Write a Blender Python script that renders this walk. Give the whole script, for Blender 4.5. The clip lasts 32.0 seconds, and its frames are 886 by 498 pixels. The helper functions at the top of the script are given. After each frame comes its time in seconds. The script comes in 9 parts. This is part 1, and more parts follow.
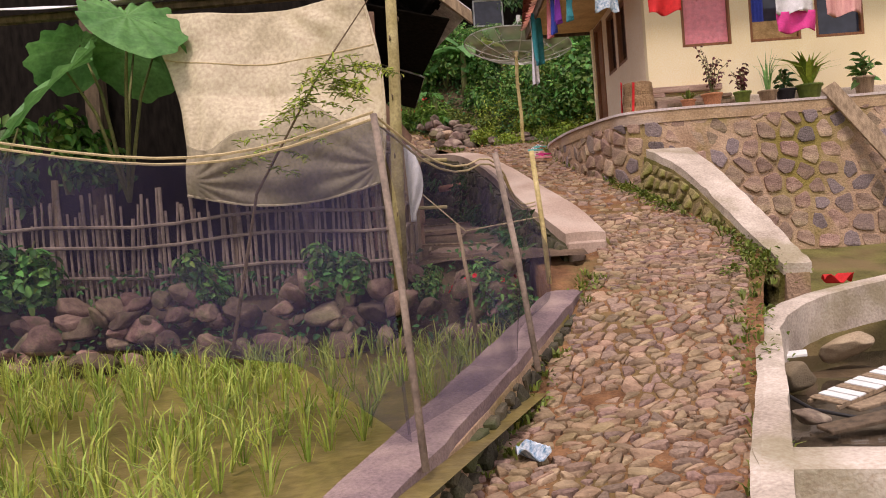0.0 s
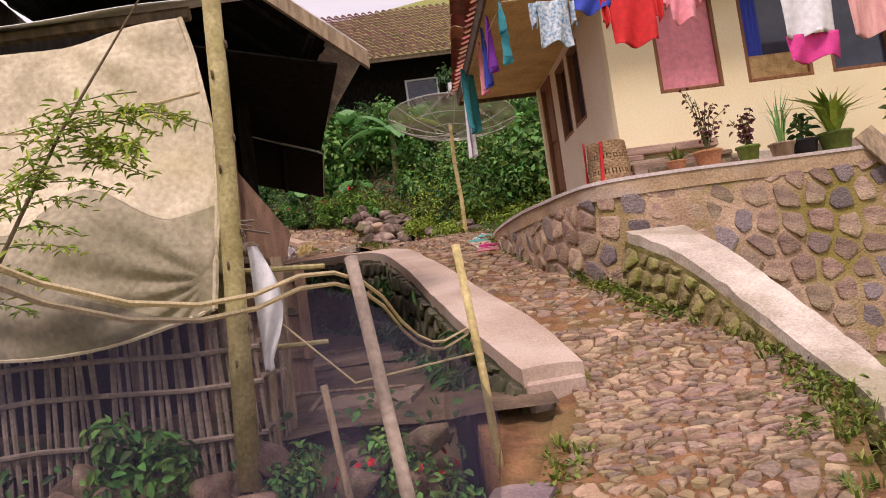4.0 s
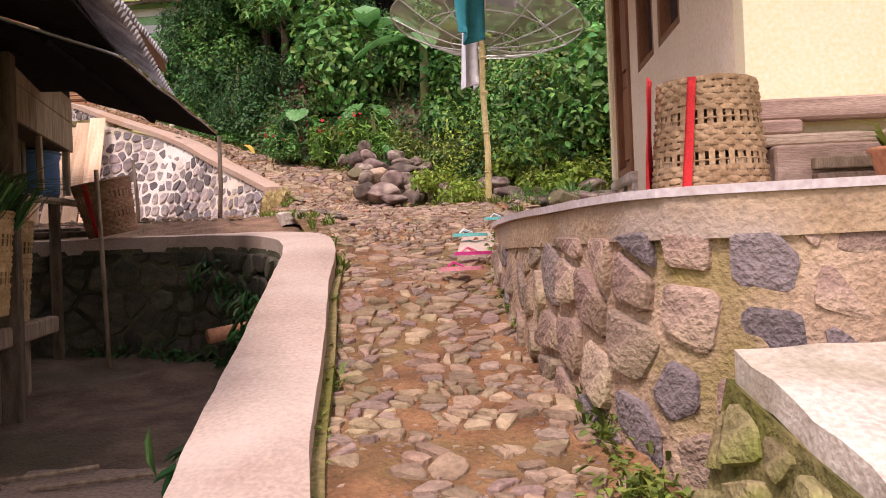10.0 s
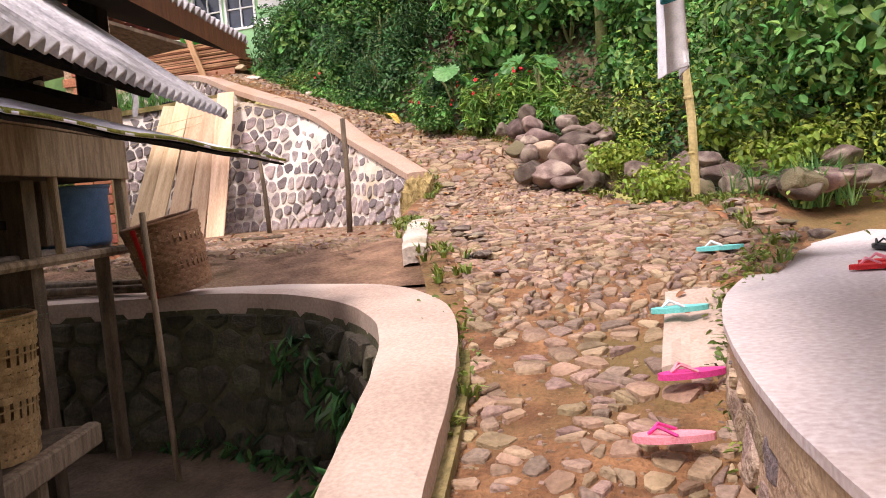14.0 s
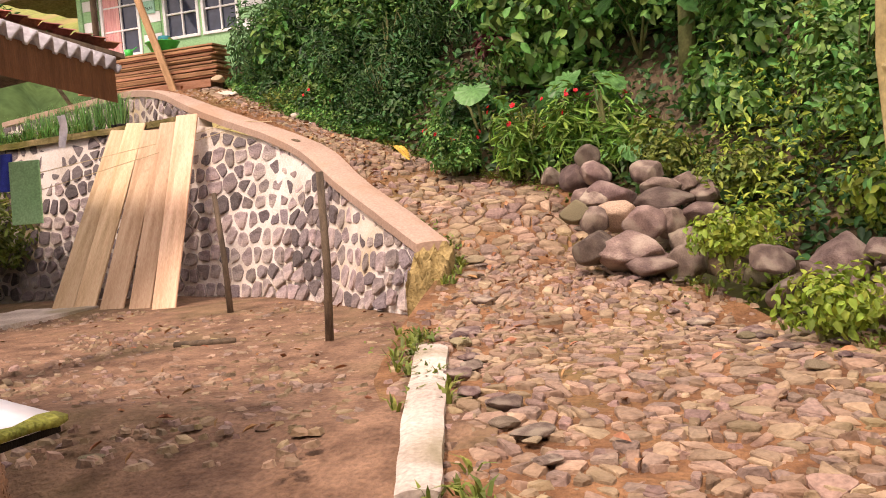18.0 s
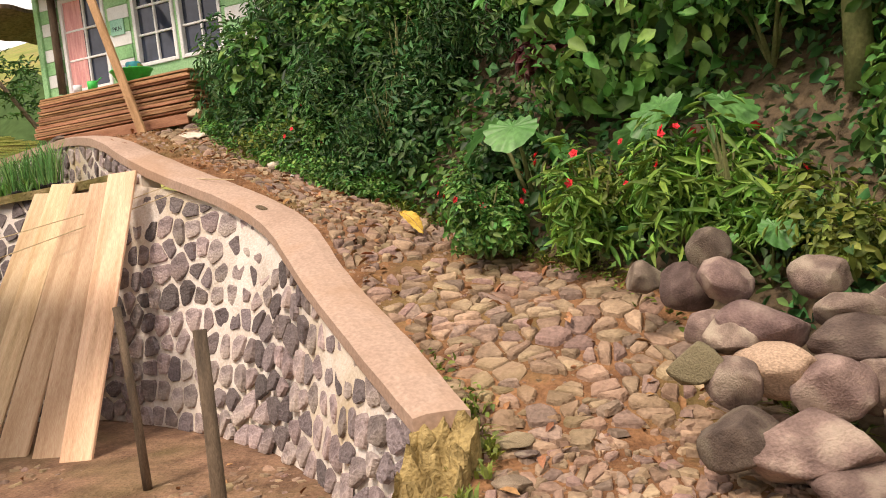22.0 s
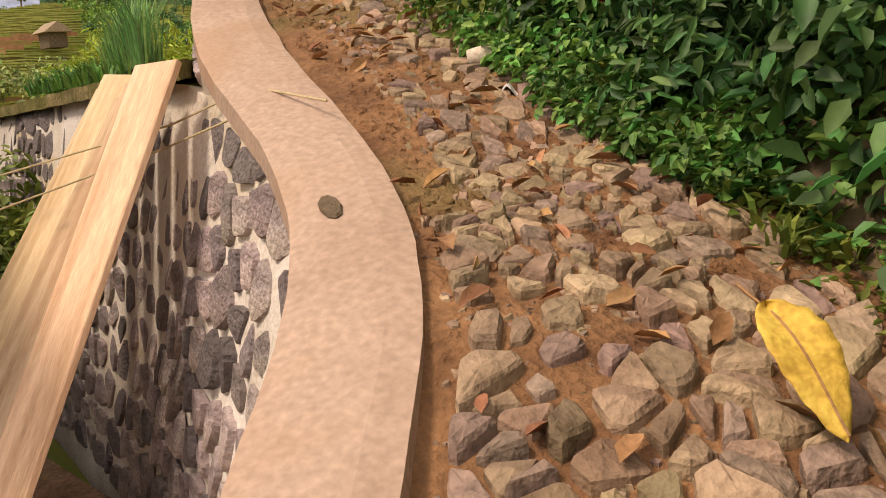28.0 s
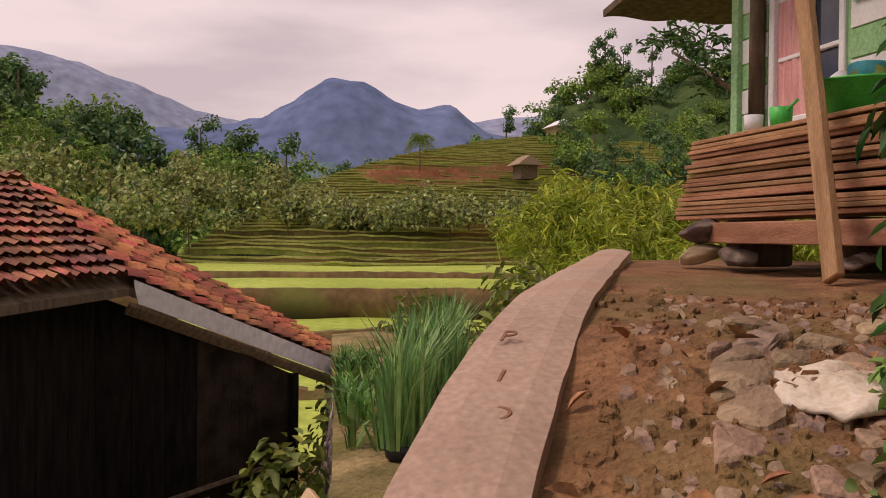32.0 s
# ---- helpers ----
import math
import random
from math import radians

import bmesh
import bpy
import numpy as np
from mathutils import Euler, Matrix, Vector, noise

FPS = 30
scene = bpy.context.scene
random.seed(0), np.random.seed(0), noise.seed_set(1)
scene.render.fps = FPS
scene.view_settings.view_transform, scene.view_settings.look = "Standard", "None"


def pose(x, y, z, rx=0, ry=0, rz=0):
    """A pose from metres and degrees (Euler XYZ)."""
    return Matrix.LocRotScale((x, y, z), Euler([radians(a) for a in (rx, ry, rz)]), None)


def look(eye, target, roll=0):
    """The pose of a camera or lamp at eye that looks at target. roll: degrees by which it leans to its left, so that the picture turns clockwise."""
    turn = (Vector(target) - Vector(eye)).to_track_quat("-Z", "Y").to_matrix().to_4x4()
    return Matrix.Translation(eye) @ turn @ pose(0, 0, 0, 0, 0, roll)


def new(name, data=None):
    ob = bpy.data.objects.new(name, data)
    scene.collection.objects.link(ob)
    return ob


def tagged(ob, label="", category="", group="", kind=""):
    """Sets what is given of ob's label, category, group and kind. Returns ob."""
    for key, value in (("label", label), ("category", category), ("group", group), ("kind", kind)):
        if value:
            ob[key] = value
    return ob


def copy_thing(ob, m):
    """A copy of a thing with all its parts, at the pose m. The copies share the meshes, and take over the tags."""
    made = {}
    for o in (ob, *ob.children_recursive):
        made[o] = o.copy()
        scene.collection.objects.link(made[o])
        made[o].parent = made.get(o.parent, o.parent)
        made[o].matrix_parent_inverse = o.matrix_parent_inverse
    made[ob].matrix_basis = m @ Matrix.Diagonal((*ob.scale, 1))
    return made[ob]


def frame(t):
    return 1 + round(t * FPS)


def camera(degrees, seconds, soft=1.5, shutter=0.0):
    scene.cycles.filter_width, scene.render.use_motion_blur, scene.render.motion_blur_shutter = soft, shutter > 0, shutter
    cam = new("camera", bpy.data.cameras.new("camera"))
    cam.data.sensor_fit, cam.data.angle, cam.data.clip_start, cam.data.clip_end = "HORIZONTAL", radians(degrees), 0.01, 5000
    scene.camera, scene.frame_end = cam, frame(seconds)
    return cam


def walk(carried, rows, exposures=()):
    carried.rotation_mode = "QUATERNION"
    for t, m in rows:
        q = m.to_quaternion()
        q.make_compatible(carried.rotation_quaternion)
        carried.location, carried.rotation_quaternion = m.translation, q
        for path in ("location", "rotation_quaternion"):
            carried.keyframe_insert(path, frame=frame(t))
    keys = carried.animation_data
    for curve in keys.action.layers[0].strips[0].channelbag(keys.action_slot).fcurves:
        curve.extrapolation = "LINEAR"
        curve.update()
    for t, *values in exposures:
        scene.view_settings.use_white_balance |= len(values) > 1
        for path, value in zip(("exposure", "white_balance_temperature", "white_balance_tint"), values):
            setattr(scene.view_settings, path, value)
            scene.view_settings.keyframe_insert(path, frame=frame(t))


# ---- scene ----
cam = camera(51.33, 32.0, 1.0)
EXPOSURES = [(0, 0.03, 7000, 28), (2, 0.18, 6700, 28), (3, 0.24, 6300, 28), (4, 0.15, 6900, 30), (7, 0.55, 6500, 28), (9, 0.6, 6700, 31), (12, 0.78, 6400, 28), (13, 0.92, 6300, 23), (16, 0.82, 7500, 31), (20, 0.62, 7600, 26), (22, 0.55, 7500, 20), (23, 0.6, 7300, 19), (24, 0.5, 7700, 20), (26.8, 0.4, 8000, 20), (28, 0.3, 8000, 20), (28.4, 0.35, 8000, 19), (29, 0.6, 7900, 18), (29.5, 0.2, 7700, 19), (30, -0.08, 7300, 21), (31, -0.48, 7600, 34), (32, -0.46, 7700, 36)]
walk(cam, [
    (0.0, pose(-0.001, 0.003, 1.500, 89.35, 4.28, -0.03)),
    (0.5, pose(0.071, 0.435, 1.489, 90.16, 3.84, 0.13)),
    (1.0, pose(0.175, 0.888, 1.494, 90.51, 4.31, -0.45)),
    (1.5, pose(0.230, 1.372, 1.474, 90.17, 5.36, -2.26)),
    (2.0, pose(0.262, 1.770, 1.505, 89.81, 6.15, -0.99)),
    (2.5, pose(0.331, 2.042, 1.578, 90.49, 7.55, 2.74)),
    (3.0, pose(0.356, 2.399, 1.626, 92.99, 6.07, -2.58)),
    (3.5, pose(0.401, 2.783, 1.677, 95.07, 6.56, -4.79)),
    (4.0, pose(0.480, 3.094, 1.772, 94.84, 7.85, -2.45)),
    (4.5, pose(0.485, 3.431, 1.840, 91.91, 7.74, 0.30)),
    (6.5, pose(0.799, 4.892, 2.142, 90.16, 6.09, 2.33)),
    (7.0, pose(0.909, 5.333, 2.239, 91.70, 4.90, 1.94)),
    (7.5, pose(1.049, 5.740, 2.320, 92.64, 4.73, 0.74)),
    (8.0, pose(1.223, 6.116, 2.414, 92.57, 5.13, 0.25)),
    (8.5, pose(1.359, 6.494, 2.478, 93.79, 2.19, -1.03)),
    (9.0, pose(1.517, 6.949, 2.522, 92.36, 1.72, -0.14)),
    (9.5, pose(1.641, 7.395, 2.567, 90.07, 2.06, 1.75)),
    (10.0, pose(1.730, 7.831, 2.618, 90.41, 2.25, 3.52)),
    (10.5, pose(1.774, 8.185, 2.716, 91.20, 2.51, 5.07)),
    (11.0, pose(1.793, 8.570, 2.837, 91.68, 2.71, 6.58)),
    (11.5, pose(1.737, 8.868, 2.920, 92.35, 2.70, 7.64)),
    (12.0, pose(1.738, 9.161, 2.991, 91.59, 3.31, 9.36)),
    (12.5, pose(1.680, 9.415, 3.048, 89.83, 3.69, 10.35)),
    (13.0, pose(1.631, 9.673, 3.144, 88.66, 3.72, 11.42)),
    (13.5, pose(1.638, 9.940, 3.239, 87.53, 4.21, 13.10)),
    (15.5, pose(1.338, 11.162, 3.654, 84.46, 7.65, 18.67)),
    (16.0, pose(1.210, 11.530, 3.703, 85.51, 7.17, 17.73)),
    (16.5, pose(1.112, 11.896, 3.770, 86.68, 6.66, 16.61)),
    (17.0, pose(1.017, 12.225, 3.826, 88.07, 5.81, 15.28)),
    (17.5, pose(0.959, 12.588, 3.871, 87.82, 5.23, 15.22)),
    (18.0, pose(0.873, 12.968, 3.912, 86.37, 4.77, 16.14)),
    (18.5, pose(0.793, 13.370, 3.971, 84.78, 4.74, 17.45)),
    (19.0, pose(0.720, 13.761, 4.011, 84.17, 4.86, 18.80)),
    (19.5, pose(0.630, 14.148, 4.053, 84.74, 5.03, 19.50)),
    (20.0, pose(0.550, 14.509, 4.105, 85.42, 5.23, 19.61)),
    (20.5, pose(0.479, 14.877, 4.172, 85.96, 5.55, 19.63)),
    (21.0, pose(0.399, 15.181, 4.260, 86.33, 5.84, 19.33)),
    (21.5, pose(0.366, 15.501, 4.326, 86.79, 6.33, 19.51)),
    (22.0, pose(0.333, 15.782, 4.394, 87.14, 6.95, 20.13)),
    (22.5, pose(0.278, 16.082, 4.442, 87.64, 7.14, 21.11)),
    (23.0, pose(0.197, 16.528, 4.437, 88.96, 7.36, 23.00)),
    (23.5, pose(0.085, 16.900, 4.439, 89.29, 7.31, 24.31)),
    (24.0, pose(-0.022, 17.310, 4.422, 88.01, 7.19, 26.03)),
    (24.5, pose(-0.115, 17.721, 4.392, 85.59, 6.94, 28.30)),
    (26.5, pose(-0.711, 19.133, 4.580, 82.35, 2.78, 38.39)),
    (27.0, pose(-0.888, 19.460, 4.656, 81.81, 4.31, 41.53)),
    (27.5, pose(-1.072, 19.695, 4.723, 81.71, 4.78, 43.54)),
    (28.0, pose(-1.290, 19.932, 4.738, 80.35, 4.41, 45.65)),
    (28.5, pose(-1.506, 20.219, 4.849, 78.15, 4.24, 49.50)),
    (29.0, pose(-1.701, 20.469, 5.006, 80.70, 2.73, 53.26)),
    (29.5, pose(-1.912, 20.751, 5.149, 85.67, 1.30, 57.87)),
    (30.0, pose(-2.148, 20.948, 5.233, 88.85, 0.25, 61.02)),
    (30.5, pose(-2.380, 21.096, 5.326, 90.20, -0.70, 64.33)),
    (31.0, pose(-2.586, 21.257, 5.411, 90.85, -0.49, 68.83)),
    (31.5, pose(-2.763, 21.353, 5.492, 90.37, -0.68, 71.79)),
    (32.0, pose(-2.868, 21.405, 5.572, 89.23, -0.53, 73.45)),
], EXPOSURES)

# ---- light ----
SUN_ROT, SUN_EL = radians(200), radians(58)
world = bpy.data.worlds.new("sky")
scene.world = world
world.use_nodes = True
wn, wl = world.node_tree.nodes, world.node_tree.links
wn.clear()
sky = wn.new("ShaderNodeTexSky")
sky.sky_type, sky.sun_disc, sky.sun_elevation, sky.sun_rotation = "NISHITA", False, SUN_EL, SUN_ROT
sky_gain = wn.new("ShaderNodeMixRGB")
sky_gain.blend_type, sky_gain.inputs[0].default_value = "MULTIPLY", 1.0
sky_gain.inputs[2].default_value = (0.12, 0.12, 0.12, 1)
cloud_at = wn.new("ShaderNodeTexCoord")
cloud_map = wn.new("ShaderNodeMapping")
cloud_map.inputs["Scale"].default_value = (1.0, 1.0, 4.5)
cloud = wn.new("ShaderNodeTexNoise")
cloud.inputs["Scale"].default_value, cloud.inputs["Detail"].default_value = 2.2, 6.0
ramp = wn.new("ShaderNodeValToRGB")
ramp.color_ramp.elements[0].position, ramp.color_ramp.elements[0].color = 0.38, (0.90, 0.90, 0.95, 1)
ramp.color_ramp.elements[1].position, ramp.color_ramp.elements[1].color = 0.58, (1.3, 1.3, 1.3, 1)
veil = wn.new("ShaderNodeMixRGB")
veil.inputs[0].default_value = 0.88
back = wn.new("ShaderNodeBackground")
back.inputs["Strength"].default_value = 0.85
wout = wn.new("ShaderNodeOutputWorld")
wl.new(sky.outputs[0], sky_gain.inputs[1])
wl.new(cloud_at.outputs["Generated"], cloud_map.inputs[0])
wl.new(cloud_map.outputs[0], cloud.inputs["Vector"])
wl.new(cloud.outputs[0], ramp.inputs[0])
wl.new(sky_gain.outputs[0], veil.inputs[1])
wl.new(ramp.outputs[0], veil.inputs[2])
wl.new(veil.outputs[0], back.inputs[0])
wl.new(back.outputs[0], wout.inputs[0])
sun = new("sun", bpy.data.lights.new("sun", "SUN"))
sun.data.energy, sun.data.angle, sun.data.color = 2.1, radians(12), (1.0, 0.94, 0.84)
sun.matrix_world = look((0, 0, 30), (-30 * math.sin(SUN_ROT) / math.tan(SUN_EL), -30 * math.cos(SUN_ROT) / math.tan(SUN_EL), 0))


# ---- materials ----
def surface(name, dark, light, rough=0.8, scale=6.0, fine=60.0, bump=0.3, metal=0.0, vary=0.0, island=0.0,
            stain=None, stain_scale=1.2, stain_amount=0.5, spec=0.3, stretch=(1, 1, 1), alt=None, share=0.3, grain=0.55):
    """A rough surface: two tones by coarse noise, grain by fine noise, stains with a shape of their own."""
    m = bpy.data.materials.new(name)
    m.use_nodes = True
    n, l = m.node_tree.nodes, m.node_tree.links
    p = n["Principled BSDF"]
    p.inputs["Roughness"].default_value, p.inputs["Metallic"].default_value = rough, metal
    p.inputs["Specular IOR Level"].default_value = spec
    at = n.new("ShaderNodeTexCoord")
    mp = n.new("ShaderNodeMapping")
    mp.inputs["Scale"].default_value = stretch
    l.new(at.outputs["Object"], mp.inputs[0])
    a, b = n.new("ShaderNodeTexNoise"), n.new("ShaderNodeTexNoise")
    a.inputs["Scale"].default_value, a.inputs["Detail"].default_value = scale, 5
    b.inputs["Scale"].default_value, b.inputs["Detail"].default_value = fine, 3
    l.new(mp.outputs[0], a.inputs["Vector"])
    l.new(mp.outputs[0], b.inputs["Vector"])
    r = n.new("ShaderNodeValToRGB")
    r.color_ramp.elements[0].position, r.color_ramp.elements[0].color = 0.32, (*dark, 1)
    r.color_ramp.elements[1].position, r.color_ramp.elements[1].color = 0.68, (*light, 1)
    l.new(a.outputs[0], r.inputs[0])
    g = n.new("ShaderNodeMixRGB")
    g.blend_type, g.inputs[0].default_value = "OVERLAY", grain
    l.new(r.outputs[0], g.inputs[1])
    l.new(b.outputs[0], g.inputs[2])
    out = g.outputs[0]
    if stain:
        s = n.new("ShaderNodeTexNoise")
        s.inputs["Scale"].default_value, s.inputs["Detail"].default_value = stain_scale, 8
        l.new(mp.outputs[0], s.inputs["Vector"])
        sr = n.new("ShaderNodeValToRGB")
        sr.color_ramp.elements[0].position, sr.color_ramp.elements[1].position = 0.5, 0.64
        sr.color_ramp.elements[1].color = (stain_amount,) * 3 + (1,)
        l.new(s.outputs[0], sr.inputs[0])
        sm = n.new("ShaderNodeMixRGB")
        sm.inputs[2].default_value = (*stain, 1)
        l.new(sr.outputs[0], sm.inputs[0])
        l.new(out, sm.inputs[1])
        out = sm.outputs[0]
    if vary or island:
        h = n.new("ShaderNodeHueSaturation")
        src = n.new("ShaderNodeNewGeometry").outputs["Random Per Island"] if island else n.new("ShaderNodeObjectInfo").outputs["Random"]
        if alt:
            pick = n.new("ShaderNodeMath")
            pick.operation, pick.inputs[1].default_value = "MULTIPLY", 17.3
            part_of = n.new("ShaderNodeMath")
            part_of.operation = "FRACT"
            less = n.new("ShaderNodeMapRange")
            less.inputs["From Min"].default_value, less.inputs["From Max"].default_value = share + 0.06, share - 0.06
            other = n.new("ShaderNodeMixRGB")
            tone = n.new("ShaderNodeMixRGB")
            tone.blend_type, tone.inputs[0].default_value, tone.inputs[1].default_value = "OVERLAY", 0.7, (*alt, 1)
            l.new(src, pick.inputs[0])
            l.new(pick.outputs[0], part_of.inputs[0])
            l.new(part_of.outputs[0], less.inputs[0])
            l.new(b.outputs[0], tone.inputs[2])
            l.new(less.outputs[0], other.inputs[0])
            l.new(out, other.inputs[1])
            l.new(tone.outputs[0], other.inputs[2])
            out = other.outputs[0]
        amount = island or vary
        q = n.new("ShaderNodeMapRange")
        q.inputs["To Min"].default_value, q.inputs["To Max"].default_value = 1 - amount, 1 + amount
        l.new(src, q.inputs[0])
        l.new(q.outputs[0], h.inputs["Value"])
        q2 = n.new("ShaderNodeMapRange")
        q2.inputs["To Min"].default_value, q2.inputs["To Max"].default_value = 0.5 + amount * 0.06, 0.5 - amount * 0.06
        w = n.new("ShaderNodeMath")
        w.operation, w.inputs[1].default_value = "MULTIPLY", 7.31
        fr = n.new("ShaderNodeMath")
        fr.operation = "FRACT"
        l.new(src, w.inputs[0])
        l.new(w.outputs[0], fr.inputs[0])
        l.new(fr.outputs[0], q2.inputs[0])
        l.new(q2.outputs[0], h.inputs["Hue"])
        l.new(out, h.inputs["Color"])
        out = h.outputs[0]
    l.new(out, p.inputs["Base Color"])
    if bump:
        bm_ = n.new("ShaderNodeBump")
        bm_.inputs["Strength"].default_value, bm_.inputs["Distance"].default_value = bump, 0.02
        mx = n.new("ShaderNodeMath")
        mx.operation = "ADD"
        l.new(a.outputs[0], mx.inputs[0])
        l.new(b.outputs[0], mx.inputs[1])
        l.new(mx.outputs[0], bm_.inputs["Height"])
        l.new(bm_.outputs[0], p.inputs["Normal"])
    return m


def leafy(name, dark, light, rough=0.55, glow=0.25, island=0.45):
    m = surface(name, dark, light, rough, 3.0, 25.0, 0.0, island=island, spec=0.4)
    n, l = m.node_tree.nodes, m.node_tree.links
    p, o = n["Principled BSDF"], n["Material Output"]
    t = n.new("ShaderNodeBsdfTranslucent")
    mix = n.new("ShaderNodeMixShader")
    mix.inputs[0].default_value = glow
    src = p.inputs["Base Color"].links[0].from_socket
    l.new(src, t.inputs[0])
    l.new(p.outputs[0], mix.inputs[1])
    l.new(t.outputs[0], mix.inputs[2])
    l.new(mix.outputs[0], o.inputs[0])
    return m


def plain(name, c, rough=0.6, metal=0.0, vary=0.12, scale=20.0, bump=0.1):
    return surface(name, [v * (1 - vary) for v in c], [min(1, v * (1 + vary)) for v in c], rough, scale, scale * 8, bump, metal)


def glass(name, c=(0.9, 0.95, 0.95)):
    m = bpy.data.materials.new(name)
    m.use_nodes = True
    p = m.node_tree.nodes["Principled BSDF"]
    p.inputs["Base Color"].default_value, p.inputs["Roughness"].default_value = (*c, 1), 0.05
    p.inputs["Transmission Weight"].default_value = 1.0
    return m


def netting(name, c, cover):
    m = bpy.data.materials.new(name)
    m.use_nodes = True
    n, l = m.node_tree.nodes, m.node_tree.links
    p, o = n["Principled BSDF"], n["Material Output"]
    p.inputs["Base Color"].default_value, p.inputs["Roughness"].default_value = (*c, 1), 0.6
    t = n.new("ShaderNodeBsdfTransparent")
    mix = n.new("ShaderNodeMixShader")
    at = n.new("ShaderNodeTexCoord")
    ns = n.new("ShaderNodeTexNoise")
    ns.inputs["Scale"].default_value = 2.5
    mr = n.new("ShaderNodeMapRange")
    mr.inputs["From Min"].default_value, mr.inputs["From Max"].default_value = 0.3, 0.7
    mr.inputs["To Min"].default_value, mr.inputs["To Max"].default_value = cover * 0.6, min(1, cover * 1.4)
    l.new(at.outputs["Object"], ns.inputs["Vector"])
    l.new(ns.outputs[0], mr.inputs[0])
    l.new(mr.outputs[0], mix.inputs[0])
    l.new(t.outputs[0], mix.inputs[1])
    l.new(p.outputs[0], mix.inputs[2])
    l.new(mix.outputs[0], o.inputs[0])
    return m


M_COBBLE = surface("path_stone", (0.185, 0.118, 0.076), (0.45, 0.318, 0.212), 0.8, 6, 45, 0.6, alt=(0.27, 0.185, 0.145), share=0.25, grain=0.45, island=0.28, stain=(0.22, 0.17, 0.07), stain_scale=1.1, stain_amount=0.45)
M_COBBLE_1 = surface("path_stone_single", (0.185, 0.118, 0.076), (0.45, 0.318, 0.212), 0.8, 6, 45, 0.6, alt=(0.27, 0.185, 0.145), share=0.25, grain=0.45, vary=0.28, stain=(0.22, 0.17, 0.07), stain_scale=1.1, stain_amount=0.45)
M_DIRT = surface("packed_dirt", (0.135, 0.074, 0.045), (0.31, 0.184, 0.115), 0.95, 5, 40, 1.0, stain=(0.16, 0.13, 0.05), stain_scale=0.8, stain_amount=0.5)
M_SOIL = surface("wet_soil", (0.07, 0.05, 0.03), (0.16, 0.11, 0.06), 0.7, 3, 40, 0.6)
M_GRASSY = surface("mossy_ground", (0.10, 0.09, 0.03), (0.20, 0.19, 0.06), 0.95, 3, 45, 0.6, stain=(0.22, 0.15, 0.08), stain_scale=1.0, stain_amount=0.7)
M_COPING_BROWN = surface("brown_cement_coping", (0.39, 0.268, 0.200), (0.51, 0.368, 0.285), 0.8, 1.6, 50, 0.07, stain=(0.35, 0.20, 0.11), stain_scale=1.6, stain_amount=0.55, grain=0.4)
M_COPING_PADDY = surface("purple_stained_cement", (0.17, 0.12, 0.135), (0.34, 0.245, 0.235), 0.8, 2.2, 55, 0.5, stain=(0.46, 0.35, 0.30), stain_scale=2.2, stain_amount=0.45)
M_COPING = surface("cement_coping", (0.41, 0.30, 0.24), (0.55, 0.425, 0.35), 0.8, 1.6, 60, 0.07, stain=(0.62, 0.53, 0.46), stain_scale=1.4, stain_amount=0.5, grain=0.4)
M_COPING_OLD = surface("weathered_cement", (0.40, 0.33, 0.27), (0.66, 0.58, 0.50), 0.85, 2.5, 50, 0.35, stain=(0.24, 0.21, 0.10), stain_scale=1.6, stain_amount=0.6)
M_MORTAR_WHITE = surface("white_mortar", (0.62, 0.55, 0.47), (0.86, 0.80, 0.74), 0.9, 3, 50, 0.4, stain=(0.55, 0.40, 0.16), stain_scale=0.9, stain_amount=0.6)
M_MORTAR_TAN = surface("tan_mortar", (0.36, 0.235, 0.155), (0.56, 0.40, 0.28), 0.9, 3, 50, 0.8, stain=(0.24, 0.20, 0.035), stain_scale=1.3, stain_amount=0.85)
M_MORTAR_MOSS = surface("mossy_tan_mortar", (0.09, 0.085, 0.02), (0.34, 0.26, 0.12), 0.95, 4, 40, 0.9, stain=(0.13, 0.13, 0.02), stain_scale=1.6, stain_amount=0.8)
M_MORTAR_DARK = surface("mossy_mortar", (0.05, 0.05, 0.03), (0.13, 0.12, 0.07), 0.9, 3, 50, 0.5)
M_WALLSTONE = surface("grey_wall_stone", (0.215, 0.172, 0.168), (0.48, 0.395, 0.375), 0.8, 8, 55, 0.9, vary=0.4, alt=(0.20, 0.165, 0.165), share=0.35, grain=0.5, stain=(0.34, 0.25, 0.13), stain_scale=1.2, stain_amount=0.4)
M_TERRSTONE = surface("brown_wall_stone", (0.22, 0.145, 0.11), (0.48, 0.34, 0.26), 0.8, 7, 55, 0.8, vary=0.3, stain=(0.22, 0.19, 0.06), stain_scale=1.4, stain_amount=0.45, alt=(0.24, 0.19, 0.19), share=0.22, grain=0.4)
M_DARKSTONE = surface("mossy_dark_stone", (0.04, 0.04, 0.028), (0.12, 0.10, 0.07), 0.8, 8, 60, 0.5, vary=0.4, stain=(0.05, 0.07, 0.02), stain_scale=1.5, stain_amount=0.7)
M_BOULDER = surface("boulder", (0.12, 0.082, 0.07), (0.27, 0.195, 0.16), 0.85, 3.5, 40, 0.5, vary=0.45, stain=(0.40, 0.34, 0.26), stain_scale=2.2, stain_amount=0.5, alt=(0.36, 0.28, 0.18), share=0.22, grain=0.5)
M_CREAM = surface("cream_paint", (0.84, 0.72, 0.46), (0.89, 0.80, 0.57), 0.7, 1.5, 60, 0.06, stain=(0.74, 0.62, 0.38), stain_scale=0.7, stain_amount=0.5)
